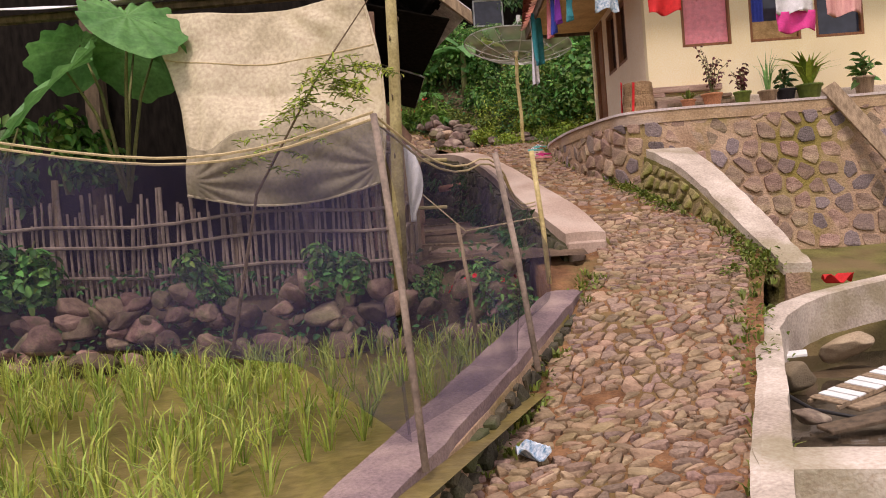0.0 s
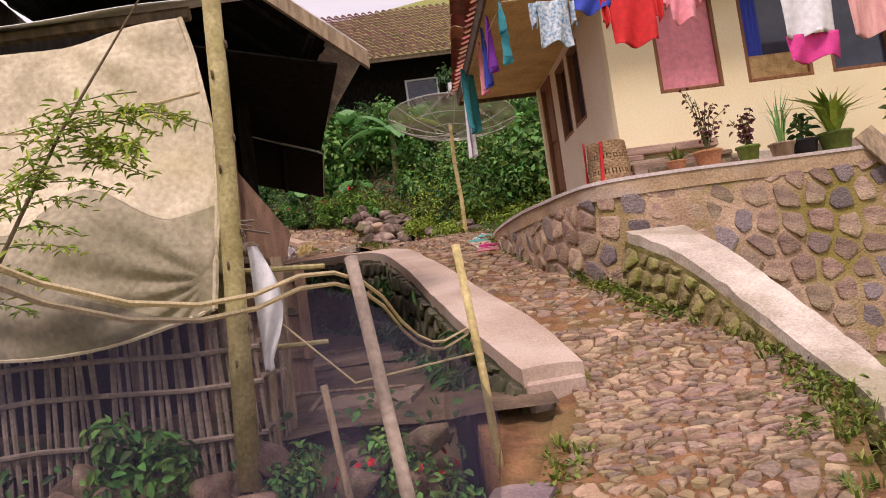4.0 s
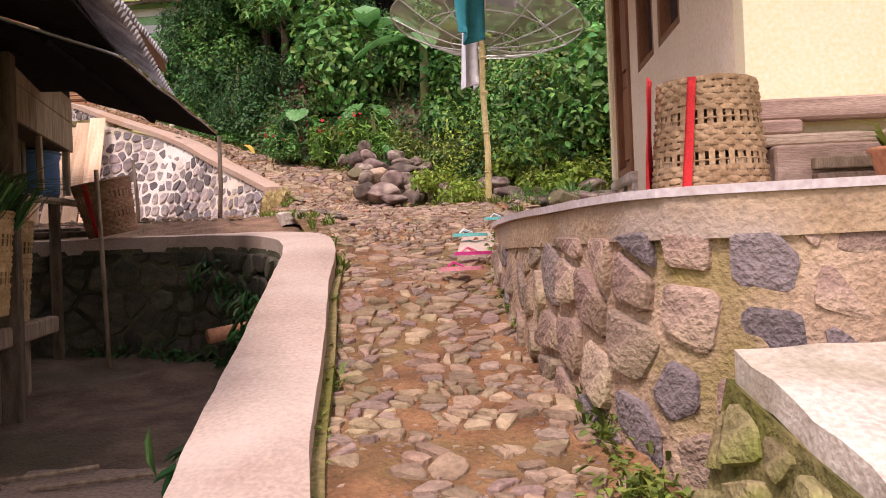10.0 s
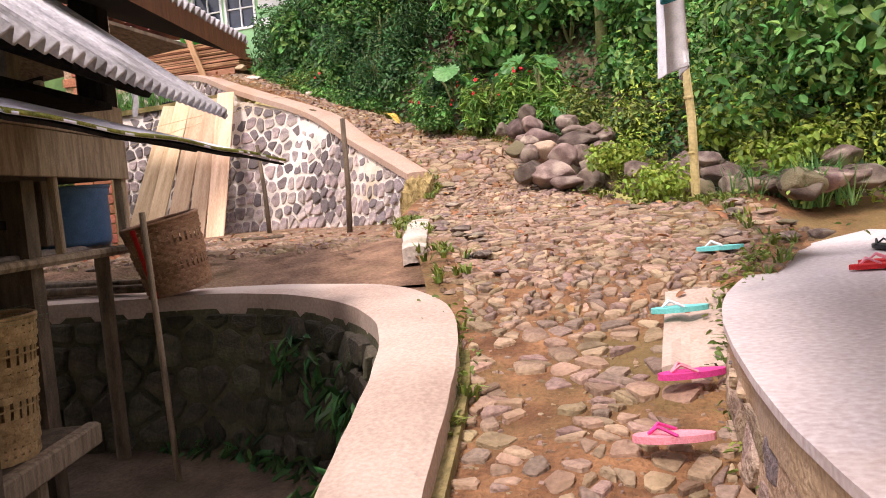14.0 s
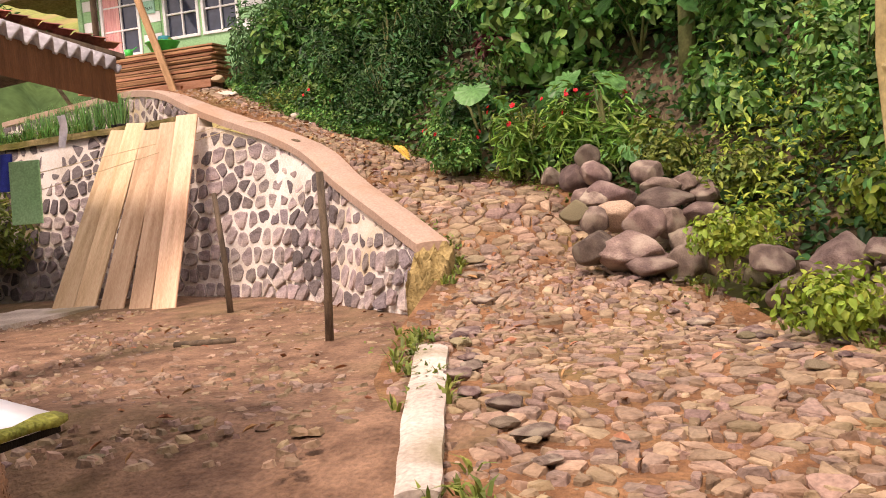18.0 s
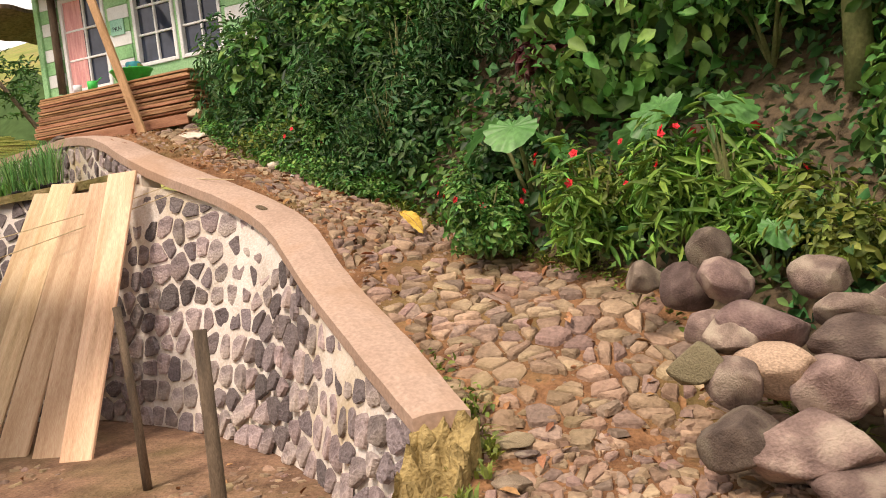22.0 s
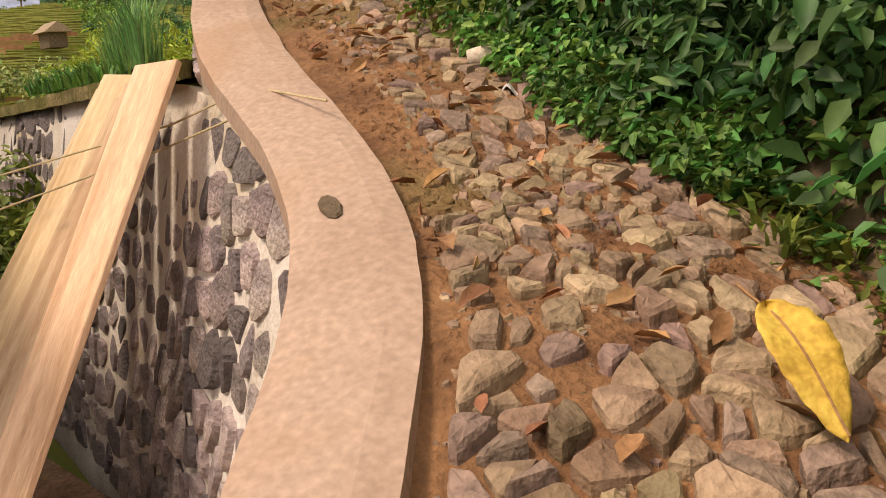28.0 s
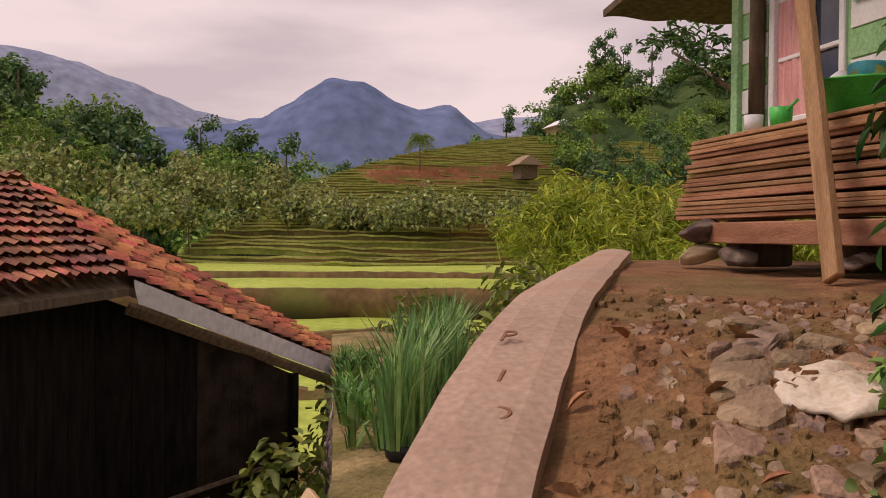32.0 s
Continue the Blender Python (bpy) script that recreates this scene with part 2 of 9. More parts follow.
M_SIDE = surface("pale_render", (0.78, 0.64, 0.47), (0.84, 0.71, 0.54), 0.75, 2, 60, 0.08)
M_PORCH = surface("porch_screed", (0.52, 0.45, 0.45), (0.70, 0.62, 0.61), 0.55, 1.2, 40, 0.12, stain=(0.46, 0.32, 0.22), stain_scale=0.7, stain_amount=0.7)
M_BROWNWOOD = surface("brown_stained_wood", (0.18, 0.075, 0.035), (0.30, 0.13, 0.06), 0.5, 4, 40, 0.15, stretch=(8, 8, 1))
M_GREYWOOD = surface("weathered_wood", (0.20, 0.14, 0.095), (0.40, 0.29, 0.20), 0.85, 5, 60, 0.35, island=0.25, stretch=(6, 6, 1))
M_OLDWOOD = surface("old_dark_wood", (0.07, 0.05, 0.035), (0.18, 0.125, 0.085), 0.85, 5, 60, 0.35, island=0.25, stretch=(4, 4, 1))
M_BOARD = surface("fresh_sawn_board", (0.54, 0.35, 0.20), (0.78, 0.57, 0.37), 0.7, 2.5, 30, 0.15, vary=0.3, stain=(0.46, 0.26, 0.12), stain_scale=1.5, stain_amount=0.4, stretch=(7, 7, 0.6))
M_STACK = surface("stacked_plank", (0.30, 0.14, 0.07), (0.50, 0.27, 0.15), 0.75, 3, 30, 0.2, vary=0.25, stretch=(1, 6, 6))
M_BAMBOO = surface("bamboo_culm", (0.40, 0.30, 0.12), (0.60, 0.48, 0.24), 0.55, 4, 40, 0.12, island=0.2)
M_BAMBOO_OLD = surface("old_green_bamboo", (0.24, 0.19, 0.08), (0.40, 0.33, 0.17), 0.6, 5, 40, 0.15, island=0.3)
M_BAMBOO_GREY = surface("grey_bamboo", (0.17, 0.13, 0.11), (0.34, 0.26, 0.22), 0.8, 6, 50, 0.2, island=0.35)
M_WICKER = surface("woven_bamboo", (0.28, 0.16, 0.07), (0.52, 0.33, 0.17), 0.7, 12, 90, 0.2, island=0.3)
M_TARP = surface("dirty_cream_tarp", (0.50, 0.43, 0.30), (0.62, 0.54, 0.40), 0.65, 1.2, 30, 0.05, stain=(0.36, 0.30, 0.13), stain_scale=1.1, stain_amount=0.55)
M_TILE = surface("clay_tile", (0.22, 0.075, 0.05), (0.42, 0.16, 0.10), 0.85, 5, 50, 0.4, island=0.4, stain=(0.10, 0.06, 0.05), stain_scale=1.5, stain_amount=0.6)
M_TILE_ORANGE = surface("orange_clay_tile", (0.36, 0.10, 0.05), (0.58, 0.20, 0.10), 0.85, 5, 50, 0.4, island=0.35, stain=(0.16, 0.06, 0.04), stain_scale=1.3, stain_amount=0.6)
M_ASBESTOS = surface("fibre_cement_sheet", (0.312, 0.299, 0.312), (0.624, 0.598, 0.611), 0.85, 4, 50, 0.3, stain=(0.12, 0.11, 0.10), stain_scale=2.5, stain_amount=0.7)
M_TIN = surface("pale_tin_sheet", (0.676, 0.676, 0.780), (0.850, 0.850, 0.850), 0.45, 1.5, 30, 0.08, metal=0.2, stain=(0.30, 0.22, 0.17), stain_scale=1.3, stain_amount=0.4)
M_MOSS = surface("moss", (0.12, 0.14, 0.02), (0.26, 0.26, 0.05), 0.95, 12, 80, 0.8)
M_GREEN_PAINT = surface("green_paint", (0.22, 0.48, 0.22), (0.34, 0.60, 0.32), 0.6, 2, 50, 0.1)
M_WHITE_PAINT = surface("white_paint", (0.70, 0.72, 0.72), (0.82, 0.84, 0.84), 0.6, 3, 50, 0.1)
# dark wood, its colour taken near black for deep shade under roofs
M_SHADE_WOOD = surface("shade_dark_wood", (0.006, 0.005, 0.0045), (0.020, 0.016, 0.014), 0.95, 5, 60, 0.3, island=0.3, spec=0.08, stretch=(4, 4, 1))
M_PANE = surface("window_pane_dark", (0.02, 0.03, 0.05), (0.04, 0.05, 0.08), 0.08, 2, 9, 0.0, spec=0.6)
M_LEAF = leafy("shrub_leaf", (0.055, 0.15, 0.03), (0.17, 0.36, 0.08), island=0.65)
M_LEAF_BRIGHT = leafy("balsam_leaf", (0.10, 0.22, 0.03), (0.24, 0.44, 0.08), island=0.5)
# darker than shrub_leaf, on the bank it carries shadow between leaf clusters
M_LEAF_DARK = leafy("dark_leaf", (0.028, 0.085, 0.024), (0.085, 0.21, 0.055), island=0.65)
M_LEAF_LIME = leafy("lime_leaf", (0.20, 0.30, 0.03), (0.36, 0.46, 0.07))
M_LEAF_OLIVE = leafy("olive_leaf", (0.10, 0.15, 0.025), (0.22, 0.27, 0.05))
M_LEAF_BLUE = leafy("leek_leaf", (0.09, 0.25, 0.07), (0.24, 0.46, 0.15))
M_LEAF_RED = leafy("maroon_leaf", (0.10, 0.025, 0.03), (0.20, 0.06, 0.06))
M_RICE = leafy("rice_blade", (0.24, 0.34, 0.05), (0.46, 0.54, 0.13), 0.6, 0.35)
M_TARO = leafy("taro_leaf", (0.08, 0.23, 0.06), (0.19, 0.42, 0.13), 0.42, 0.35, 0.25)
M_STEM = surface("green_stem", (0.12, 0.14, 0.05), (0.22, 0.22, 0.09), 0.7, 6, 50, 0.2)
M_BARK = surface("bark", (0.10, 0.07, 0.045), (0.22, 0.16, 0.11), 0.9, 8, 60, 0.5)
M_NET = netting("blue_black_net", (0.028, 0.022, 0.075), 0.40)
M_ROPE = plain("straw_rope", (0.52, 0.42, 0.25), 0.85)
M_RED = plain("red_cloth", (0.62, 0.03, 0.03), 0.8)
M_TEAL = plain("teal_cloth", (0.03, 0.28, 0.34), 0.8)
M_PINK = plain("pink_cloth", (0.80, 0.30, 0.36), 0.8)
M_MAGENTA = plain("magenta_cloth", (0.70, 0.06, 0.28), 0.8)
M_BLUE = plain("blue_cloth", (0.04, 0.07, 0.42), 0.8)
M_PURPLE = plain("purple_cloth", (0.25, 0.05, 0.45), 0.8)
M_WHITECLOTH = plain("white_cloth", (0.74, 0.74, 0.78), 0.8)
M_FLORAL = surface("patterned_cloth", (0.10, 0.25, 0.40), (0.75, 0.80, 0.85), 0.8, 35, 90, 0.1)
M_TERRACOTTA = surface("terracotta_pot", (0.42, 0.18, 0.09), (0.58, 0.28, 0.15), 0.8, 5, 50, 0.2)
M_GREENPOT = plain("green_plastic", (0.03, 0.55, 0.10), 0.4)
M_BLUEDRUM = plain("blue_plastic", (0.08, 0.16, 0.30), 0.5)
M_BLACK = plain("black_plastic", (0.02, 0.02, 0.022), 0.5)
M_STEEL = surface("grey_mesh_metal", (0.36, 0.36, 0.34), (0.55, 0.55, 0.52), 0.5, 4, 50, 0.1, metal=0.6)
M_DISH = netting("dish_wire_mesh", (0.55, 0.55, 0.50), 0.45)
M_FLOWER = plain("red_petal", (0.75, 0.04, 0.05), 0.6)
M_YELLOWLEAF = surface("dead_yellow_leaf", (0.50, 0.30, 0.04), (0.72, 0.50, 0.10), 0.7, 8, 60, 0.3)
M_BROWNLEAF = surface("dead_brown_leaf", (0.26, 0.12, 0.05), (0.42, 0.22, 0.11), 0.8, 8, 60, 0.3, island=0.3)
M_PAPER = plain("white_litter", (0.78, 0.76, 0.74), 0.7)
M_TILE_OLD = surface("mossy_old_tile", (0.075, 0.030, 0.030), (0.17, 0.070, 0.065), 0.9, 3, 30, 0.4, vary=0.3, spec=0.15)
M_OLDPLANK = surface("weathered_timber", (0.30, 0.20, 0.15), (0.52, 0.38, 0.30), 0.85, 3, 40, 0.3, vary=0.25, stretch=(1, 6, 6))
M_BASKET = surface("old_bamboo_weave", (0.26, 0.15, 0.078), (0.47, 0.305, 0.18), 0.7, 14, 70, 0.3, island=0.2)
M_SOFFIT = surface("ochre_plywood", (0.46, 0.30, 0.10), (0.62, 0.43, 0.16), 0.75, 4, 40, 0.2)
M_SACK = surface("dirty_sack", (0.55, 0.45, 0.34), (0.74, 0.66, 0.54), 0.8, 4, 60, 0.3)
M_CURTAIN = surface("pink_curtain", (0.62, 0.28, 0.28), (0.80, 0.45, 0.42), 0.8, 3, 40, 0.1, stretch=(10, 10, 1))
M_BRICK = surface("red_brick", (0.30, 0.11, 0.06), (0.45, 0.18, 0.10), 0.85, 6, 60, 0.3, vary=0.25)


# ---- building helpers ----
class Geo:
    """Loose points and faces, gathered before they become a mesh."""

    def __init__(self):
        self.v, self.f = [], []

    def add(self, verts, faces, m=None):
        k = len(self.v)
        self.v += [tuple(m @ Vector(p)) for p in verts] if m is not None else [tuple(p) for p in verts]
        self.f += [tuple(i + k for i in q) for q in faces]
        return self

    def box(self, lo, hi, bevel=0.0, m=None):
        x0, y0, z0 = lo
        x1, y1, z1 = hi
        b = min(bevel, (x1 - x0) / 2.1, (y1 - y0) / 2.1, (z1 - z0) / 2.1)
        if b <= 0:
            v = [(x, y, z) for z in (z0, z1) for y in (y0, y1) for x in (x0, x1)]
            return self.add(v, [(0, 2, 3, 1), (4, 5, 7, 6), (0, 1, 5, 4), (2, 6, 7, 3), (0, 4, 6, 2), (1, 3, 7, 5)], m)
        rings = [(z0, b), (z0 + b, 0), (z1 - b, 0), (z1, b)]
        v, f = [], []
        for z, i in rings:
            c = b
            v += [(x0 + i + c, y0 + i, z), (x1 - i - c, y0 + i, z), (x1 - i, y0 + i + c, z), (x1 - i, y1 - i - c, z),
                  (x1 - i - c, y1 - i, z), (x0 + i + c, y1 - i, z), (x0 + i, y1 - i - c, z), (x0 + i, y0 + i + c, z)]
        f.append(tuple(range(7, -1, -1)))
        for r in range(3):
            for k in range(8):
                f.append((8 * r + k, 8 * r + (k + 1) % 8, 8 * r + 8 + (k + 1) % 8, 8 * r + 8 + k))
        f.append(tuple(range(24, 32)))
        return self.add(v, f, m)

    def tube(self, pts, radii, n=7, caps=True):
        pts = [Vector(p) for p in pts]
        if not hasattr(radii, "__len__"):
            radii = [radii] * len(pts)
        v, f = [], []
        up = Vector((0.13, 0.31, 0.94))
        for i, p in enumerate(pts):
            d = (pts[min(i + 1, len(pts) - 1)] - pts[max(i - 1, 0)]).normalized()
            a = d.cross(up)
            a = a.normalized() if a.length > 1e-3 else d.cross(Vector((1, 0, 0))).normalized()
            b = d.cross(a)
            v += [p + radii[i] * (math.cos(2 * math.pi * k / n) * a + math.sin(2 * math.pi * k / n) * b) for k in range(n)]
        for i in range(len(pts) - 1):
            f += [(n * i + k, n * i + (k + 1) % n, n * i + n + (k + 1) % n, n * i + n + k) for k in range(n)]
        if caps:
            f += [tuple(range(n - 1, -1, -1)), tuple(range(n * (len(pts) - 1), n * len(pts)))]
        return self.add(v, f)

    def grid(self, fn, nu, nv, closed=False):
        v = [fn(i / nu, j / nv) for j in range(nv + 1) for i in range(nu + 1)]
        w = nu + 1
        return self.add(v, [(j * w + i, j * w + i + 1, j * w + w + i + 1, j * w + w + i) for j in range(nv) for i in range(nu)])

    def slab(self, fn, nu, nv, thick):
        """A sheet with thickness: fn(u, v) is its top; it hangs down by thick."""
        top = [Vector(fn(i / nu, j / nv)) for j in range(nv + 1) for i in range(nu + 1)]
        w, k = nu + 1, (nu + 1) * (nv + 1)
        v = top + [p - Vector((0, 0, thick)) for p in top]
        f = [(j * w + i, j * w + i + 1, j * w + w + i + 1, j * w + w + i) for j in range(nv) for i in range(nu)]
        f += [tuple(k + q for q in reversed(g)) for g in f]
        rim = [i for i in range(w)] + [j * w + nu for j in range(1, nv + 1)] + [nv * w + i for i in range(nu - 1, -1, -1)] + [j * w for j in range(nv - 1, 0, -1)]
        f += [(rim[(q + 1) % len(rim)], rim[q], rim[q] + k, rim[(q + 1) % len(rim)] + k) for q in range(len(rim))]
        return self.add(v, f)

    def lathe(self, prof, n=16, m=None):
        v = [(r * math.cos(2 * math.pi * k / n), r * math.sin(2 * math.pi * k / n), z) for r, z in prof for k in range(n)]
        f = [(n * i + k, n * i + (k + 1) % n, n * i + n + (k + 1) % n, n * i + n + k) for i in range(len(prof) - 1) for k in range(n)]
        return self.add(v, f, m)

    def mesh(self, name, mat, smooth=False):
        me = bpy.data.meshes.new(name)
        me.from_pydata(self.v, [], self.f)
        me.materials.append(mat)
        if smooth:
            me.polygons.foreach_set("use_smooth", [True] * len(me.polygons))
        me.update()
        return me


def part(name, geo, mat, parent=None, label="", smooth=False):
    ob = new(name, geo.mesh(name, mat, smooth))
    if parent is not None:
        ob.parent = parent
    return tagged(ob, label)


def thing(name, at, label, category, group="", kind=""):
    """An Empty at a thing's base; its parts are made in its own coordinates."""
    ob = new(name)
    ob.matrix_basis = at if isinstance(at, Matrix) else Matrix.Translation(at)
    ob.empty_display_size = 0.1
    return tagged(ob, label, category, group, kind)


def setting(name, geo, mat, label, smooth=False, kind="structure"):
    return tagged(new(name, geo.mesh(name, mat, smooth)), label, "", "", kind)


def wob(x, y, z, s, a):
    return a * noise.noise(Vector((x * s, y * s, z * s)))


def along(pts, u):
    """The point at the share u of a polyline."""
    pts = [Vector(p) for p in pts]
    ls = [(b - a).length for a, b in zip(pts, pts[1:])]
    d = u * sum(ls)
    for a, b, q in zip(pts, pts[1:], ls):
        if d <= q:
            return a.lerp(b, d / q)
        d -= q
    return pts[-1]


def rounded(pts, times=2):
    """Corners cut off a polyline, ends kept."""
    pts = [Vector(p) for p in pts]
    for _ in range(times):
        q = [pts[0]]
        for a, b in zip(pts, pts[1:]):
            q += [a.lerp(b, 0.25), a.lerp(b, 0.75)]
        pts = q + [pts[-1]]
    return pts


def cells(U, V, size, jitter=0.38, seed=1, flat=1.0):
    """Irregular stone outlines that pack the rectangle U x V: cells round jittered points."""
    rnd = random.Random(seed)
    su, sv = size, size * flat
    nu, nv = max(1, round(U / su)), max(1, round(V / sv))
    su, sv = U / nu, V / nv
    pt = {}
    for j in range(-2, nv + 2):
        for i in range(-2, nu + 2):
            pt[i, j] = ((i + 0.5 + (0.5 if j % 2 else 0) * 0.9 + rnd.uniform(-jitter, jitter)) * su, (j + 0.5 + rnd.uniform(-jitter, jitter)) * sv)
    out = []
    for j in range(nv):
        for i in range(-1, nu + 1):
            c = pt[i, j]
            poly = [(c[0] - 2 * su, c[1] - 2 * sv), (c[0] + 2 * su, c[1] - 2 * sv), (c[0] + 2 * su, c[1] + 2 * sv), (c[0] - 2 * su, c[1] + 2 * sv)]
            for dj in (-2, -1, 0, 1, 2):
                for di in (-2, -1, 0, 1, 2):
                    if (di, dj) != (0, 0) and (i + di, j + dj) in pt:
                        o = pt[i + di, j + dj]
                        poly = halve(poly, (o[0] - c[0], o[1] - c[1]), ((o[0] + c[0]) / 2, (o[1] + c[1]) / 2))
            for nrm, at in (((-1, 0), (0, 0)), ((1, 0), (U, V)), ((0, -1), (0, 0)), ((0, 1), (U, V))):
                poly = halve(poly, nrm, at)
            if len(poly) > 2:
                out.append(poly)
    return out


def halve(poly, nrm, at):
    """What of a polygon lies behind a line."""
    out = []
    d = [(p[0] - at[0]) * nrm[0] + (p[1] - at[1]) * nrm[1] for p in poly]
    for k in range(len(poly)):
        a, b, da, db = poly[k], poly[(k + 1) % len(poly)], d[k], d[(k + 1) % len(poly)]
        if da <= 0:
            out.append(a)
        if (da < 0) != (db < 0) and da != db:
            t = da / (da - db)
            out.append((a[0] + t * (b[0] - a[0]), a[1] + t * (b[1] - a[1])))
    return out


def stone(geo, poly, fn, joint, rise, rnd, dome=0.35, cut=0.14, loose=0.0, lean=0.14):
    """One stone on a surface: its outline shrunk by the joint, rounded and raised. fn(u, v, h) gives the place."""
    cu, cv = sum(p[0] for p in poly) / len(poly), sum(p[1] for p in poly) / len(poly)
    r = max(math.hypot(p[0] - cu, p[1] - cv) for p in poly)
    if r < joint * 1.6:
        return False
    ring = []
    for k in range(len(poly)):
        a, b = poly[k], poly[(k + 1) % len(poly)]
        if math.hypot(a[0] - b[0], a[1] - b[1]) > r * 0.35:
            ring += [(a[0] * (1 - cut) + b[0] * cut, a[1] * (1 - cut) + b[1] * cut), (a[0] * cut + b[0] * (1 - cut), a[1] * cut + b[1] * (1 - cut))]
        else:
            ring.append(((a[0] + b[0]) / 2, (a[1] + b[1]) / 2))
    n = len(ring)
    if n < 3:
        return False
    s = max(0.3, (1 - joint / r) * (1 - loose * rnd.random()))
    h = rise * rnd.uniform(0.65, 1.3)
    tilt = (rnd.uniform(-lean, lean), rnd.uniform(-lean, lean))
    v = []
    for q, hh in ((s, -0.02), (s * 0.96, h * 0.7), (s * 0.80, h)):
        for p in ring:
            du, dv = (p[0] - cu) * q, (p[1] - cv) * q
            v.append(fn(cu + du, cv + dv, hh + (tilt[0] * du + tilt[1] * dv if hh > 0 else 0) + (rnd.uniform(-0.12, 0.12) * h if hh > 0 else 0)))
    v.append(fn(cu, cv, h * (1 + dome * 0.3)))
    f = [(i, (i + 1) % n, n + (i + 1) % n, n + i) for i in range(n)]
    f += [(n + i, n + (i + 1) % n, 2 * n + (i + 1) % n, 2 * n + i) for i in range(n)]
    f += [(2 * n + i, 2 * n + (i + 1) % n, 3 * n) for i in range(n)]
    geo.add(v, f)
    return True


def masonry(parent, outlines, fn, joint, rise, mat, mat_rest, seed, limit=300, name="stone", rank=None, smooth=True, cut=0.16, loose=0.0, lean=0.14):
    """Stones as parts of a wall or path, up to the limit; those past it joined into one part."""
    rnd = random.Random(seed)
    if rank:
        outlines = sorted(outlines, key=rank)
    rest, made = Geo(), 0
    for poly in outlines:
        if made < limit:
            g = Geo()
            if stone(g, poly, fn, joint, rise, rnd, 0.35, cut, loose, lean):
                c = Vector(g.v[-1])
                g.v = [tuple(Vector(p) - c) for p in g.v]
                ob = new(name, g.mesh(name, mat, smooth))
                ob.location, ob.parent = c, parent
                made += 1
        else:
            stone(rest, poly, fn, joint, rise, rnd, 0.35, cut, loose, lean)
    if rest.v:
        tagged(part("small_" + name, rest, mat_rest, parent, "", smooth), kind="stuff")


def leaf_mesh(name, mat, centres, normals, length, width, rnd_seed=1, droop=0.25, fold=0.25):
    """Many small folded leaves, one at each centre, facing roughly along its normal."""
    rs = np.random.RandomState(rnd_seed)
    c = np.asarray(centres, float)
    nrm = np.asarray(normals, float) + rs.normal(0, 0.45, c.shape)
    nrm /= np.linalg.norm(nrm, axis=1, keepdims=True) + 1e-9
    d = rs.normal(0, 1, c.shape)
    d[:, 2] -= droop * 2
    d -= nrm * np.sum(d * nrm, axis=1, keepdims=True)
    d /= np.linalg.norm(d, axis=1, keepdims=True) + 1e-9
    s = np.cross(nrm, d)
    ln = (length * rs.uniform(0.6, 1.35, len(c)))[:, None]
    wd = ln * width / length
    v = np.empty((len(c), 6, 3))
    v[:, 0] = c
    v[:, 1] = c + d * ln * 0.3 + s * wd * 0.5 + nrm * wd * fold
    v[:, 2] = c + d * ln * 0.68 + s * wd * 0.38 + nrm * wd * fold * 0.6
    v[:, 3] = c + d * ln - nrm * ln * 0.12
    v[:, 4] = c + d * ln * 0.68 - s * wd * 0.38 + nrm * wd * fold * 0.6
    v[:, 5] = c + d * ln * 0.3 - s * wd * 0.5 + nrm * wd * fold
    k = np.arange(len(c))[:, None] * 6
    f = np.concatenate([k + np.array([[0, 1, 2, 3]]), k + np.array([[0, 3, 4, 5]])], 1).reshape(-1)
    me = bpy.data.meshes.new(name)
    nf = len(c) * 2
    me.vertices.add(len(c) * 6)
    me.vertices.foreach_set("co", v.reshape(-1))
    me.loops.add(nf * 4)
    me.loops.foreach_set("vertex_index", f.astype(np.int32))
    me.polygons.add(nf)
    me.polygons.foreach_set("loop_start", (np.arange(nf) * 4).astype(np.int32))
    me.materials.append(mat)
    me.update(calc_edges=True)
    return me

# ---- the lie of the land ----
# the path's edges, from the start to the top: left, right
EDGES = [((-2.9, -5, -0.45), (0.6, -5, -0.45)), ((-1.45, 0, -0.08), (0.95, 0, -0.08)), ((-0.26, 3.6, 0.22), (1.22, 3.6, 0.30)),
         ((0.40, 5.2, 0.50), (1.62, 5.1, 0.56)), ((1.05, 7.2, 0.97), (2.35, 7.15, 0.98)), ((1.42, 8.5, 1.24), (2.75, 8.1, 1.20)),
         ((1.34, 9.5, 1.62), (2.42, 9.6, 1.66)), ((1.12, 10.5, 1.92), (2.12, 10.6, 1.95)), ((0.96, 11.7, 2.16), (1.88, 11.7, 2.18)),
         ((0.78, 13.0, 2.45), (1.76, 13.0, 2.47)), ((0.52, 14.3, 2.74), (1.72, 14.4, 2.72)), ((0.20, 15.4, 2.98), (2.1, 15.8, 2.92)),
         ((-0.50, 16.9, 3.08), (1.75, 16.8, 3.12)), ((-0.78, 18.0, 3.12), (1.05, 18.2, 3.06)), ((-0.88, 19.2, 3.36), (0.35, 19.6, 3.33)),
         ((-1.35, 19.85, 3.68), (-0.30, 20.45, 3.82)), ((-1.95, 20.45, 3.98), (-1.20, 21.1, 4.05)), ((-2.42, 21.03, 4.34), (-1.95, 21.65, 4.30)),
         ((-2.98, 21.42, 4.55), (-2.75, 22.1, 4.60)), ((-4.0, 21.9, 4.95), (-3.75, 22.7, 5.08)), ((-5.05, 22.44, 5.32), (-4.5, 23.3, 5.36)),
         ((-6.4, 23.22, 5.40), (-4.9, 25.2, 5.43)), ((-9.0, 24.72, 5.43), (-7.0, 27.2, 5.46))]
LEFT, RIGHT = [e[0] for e in EDGES], [e[1] for e in EDGES]


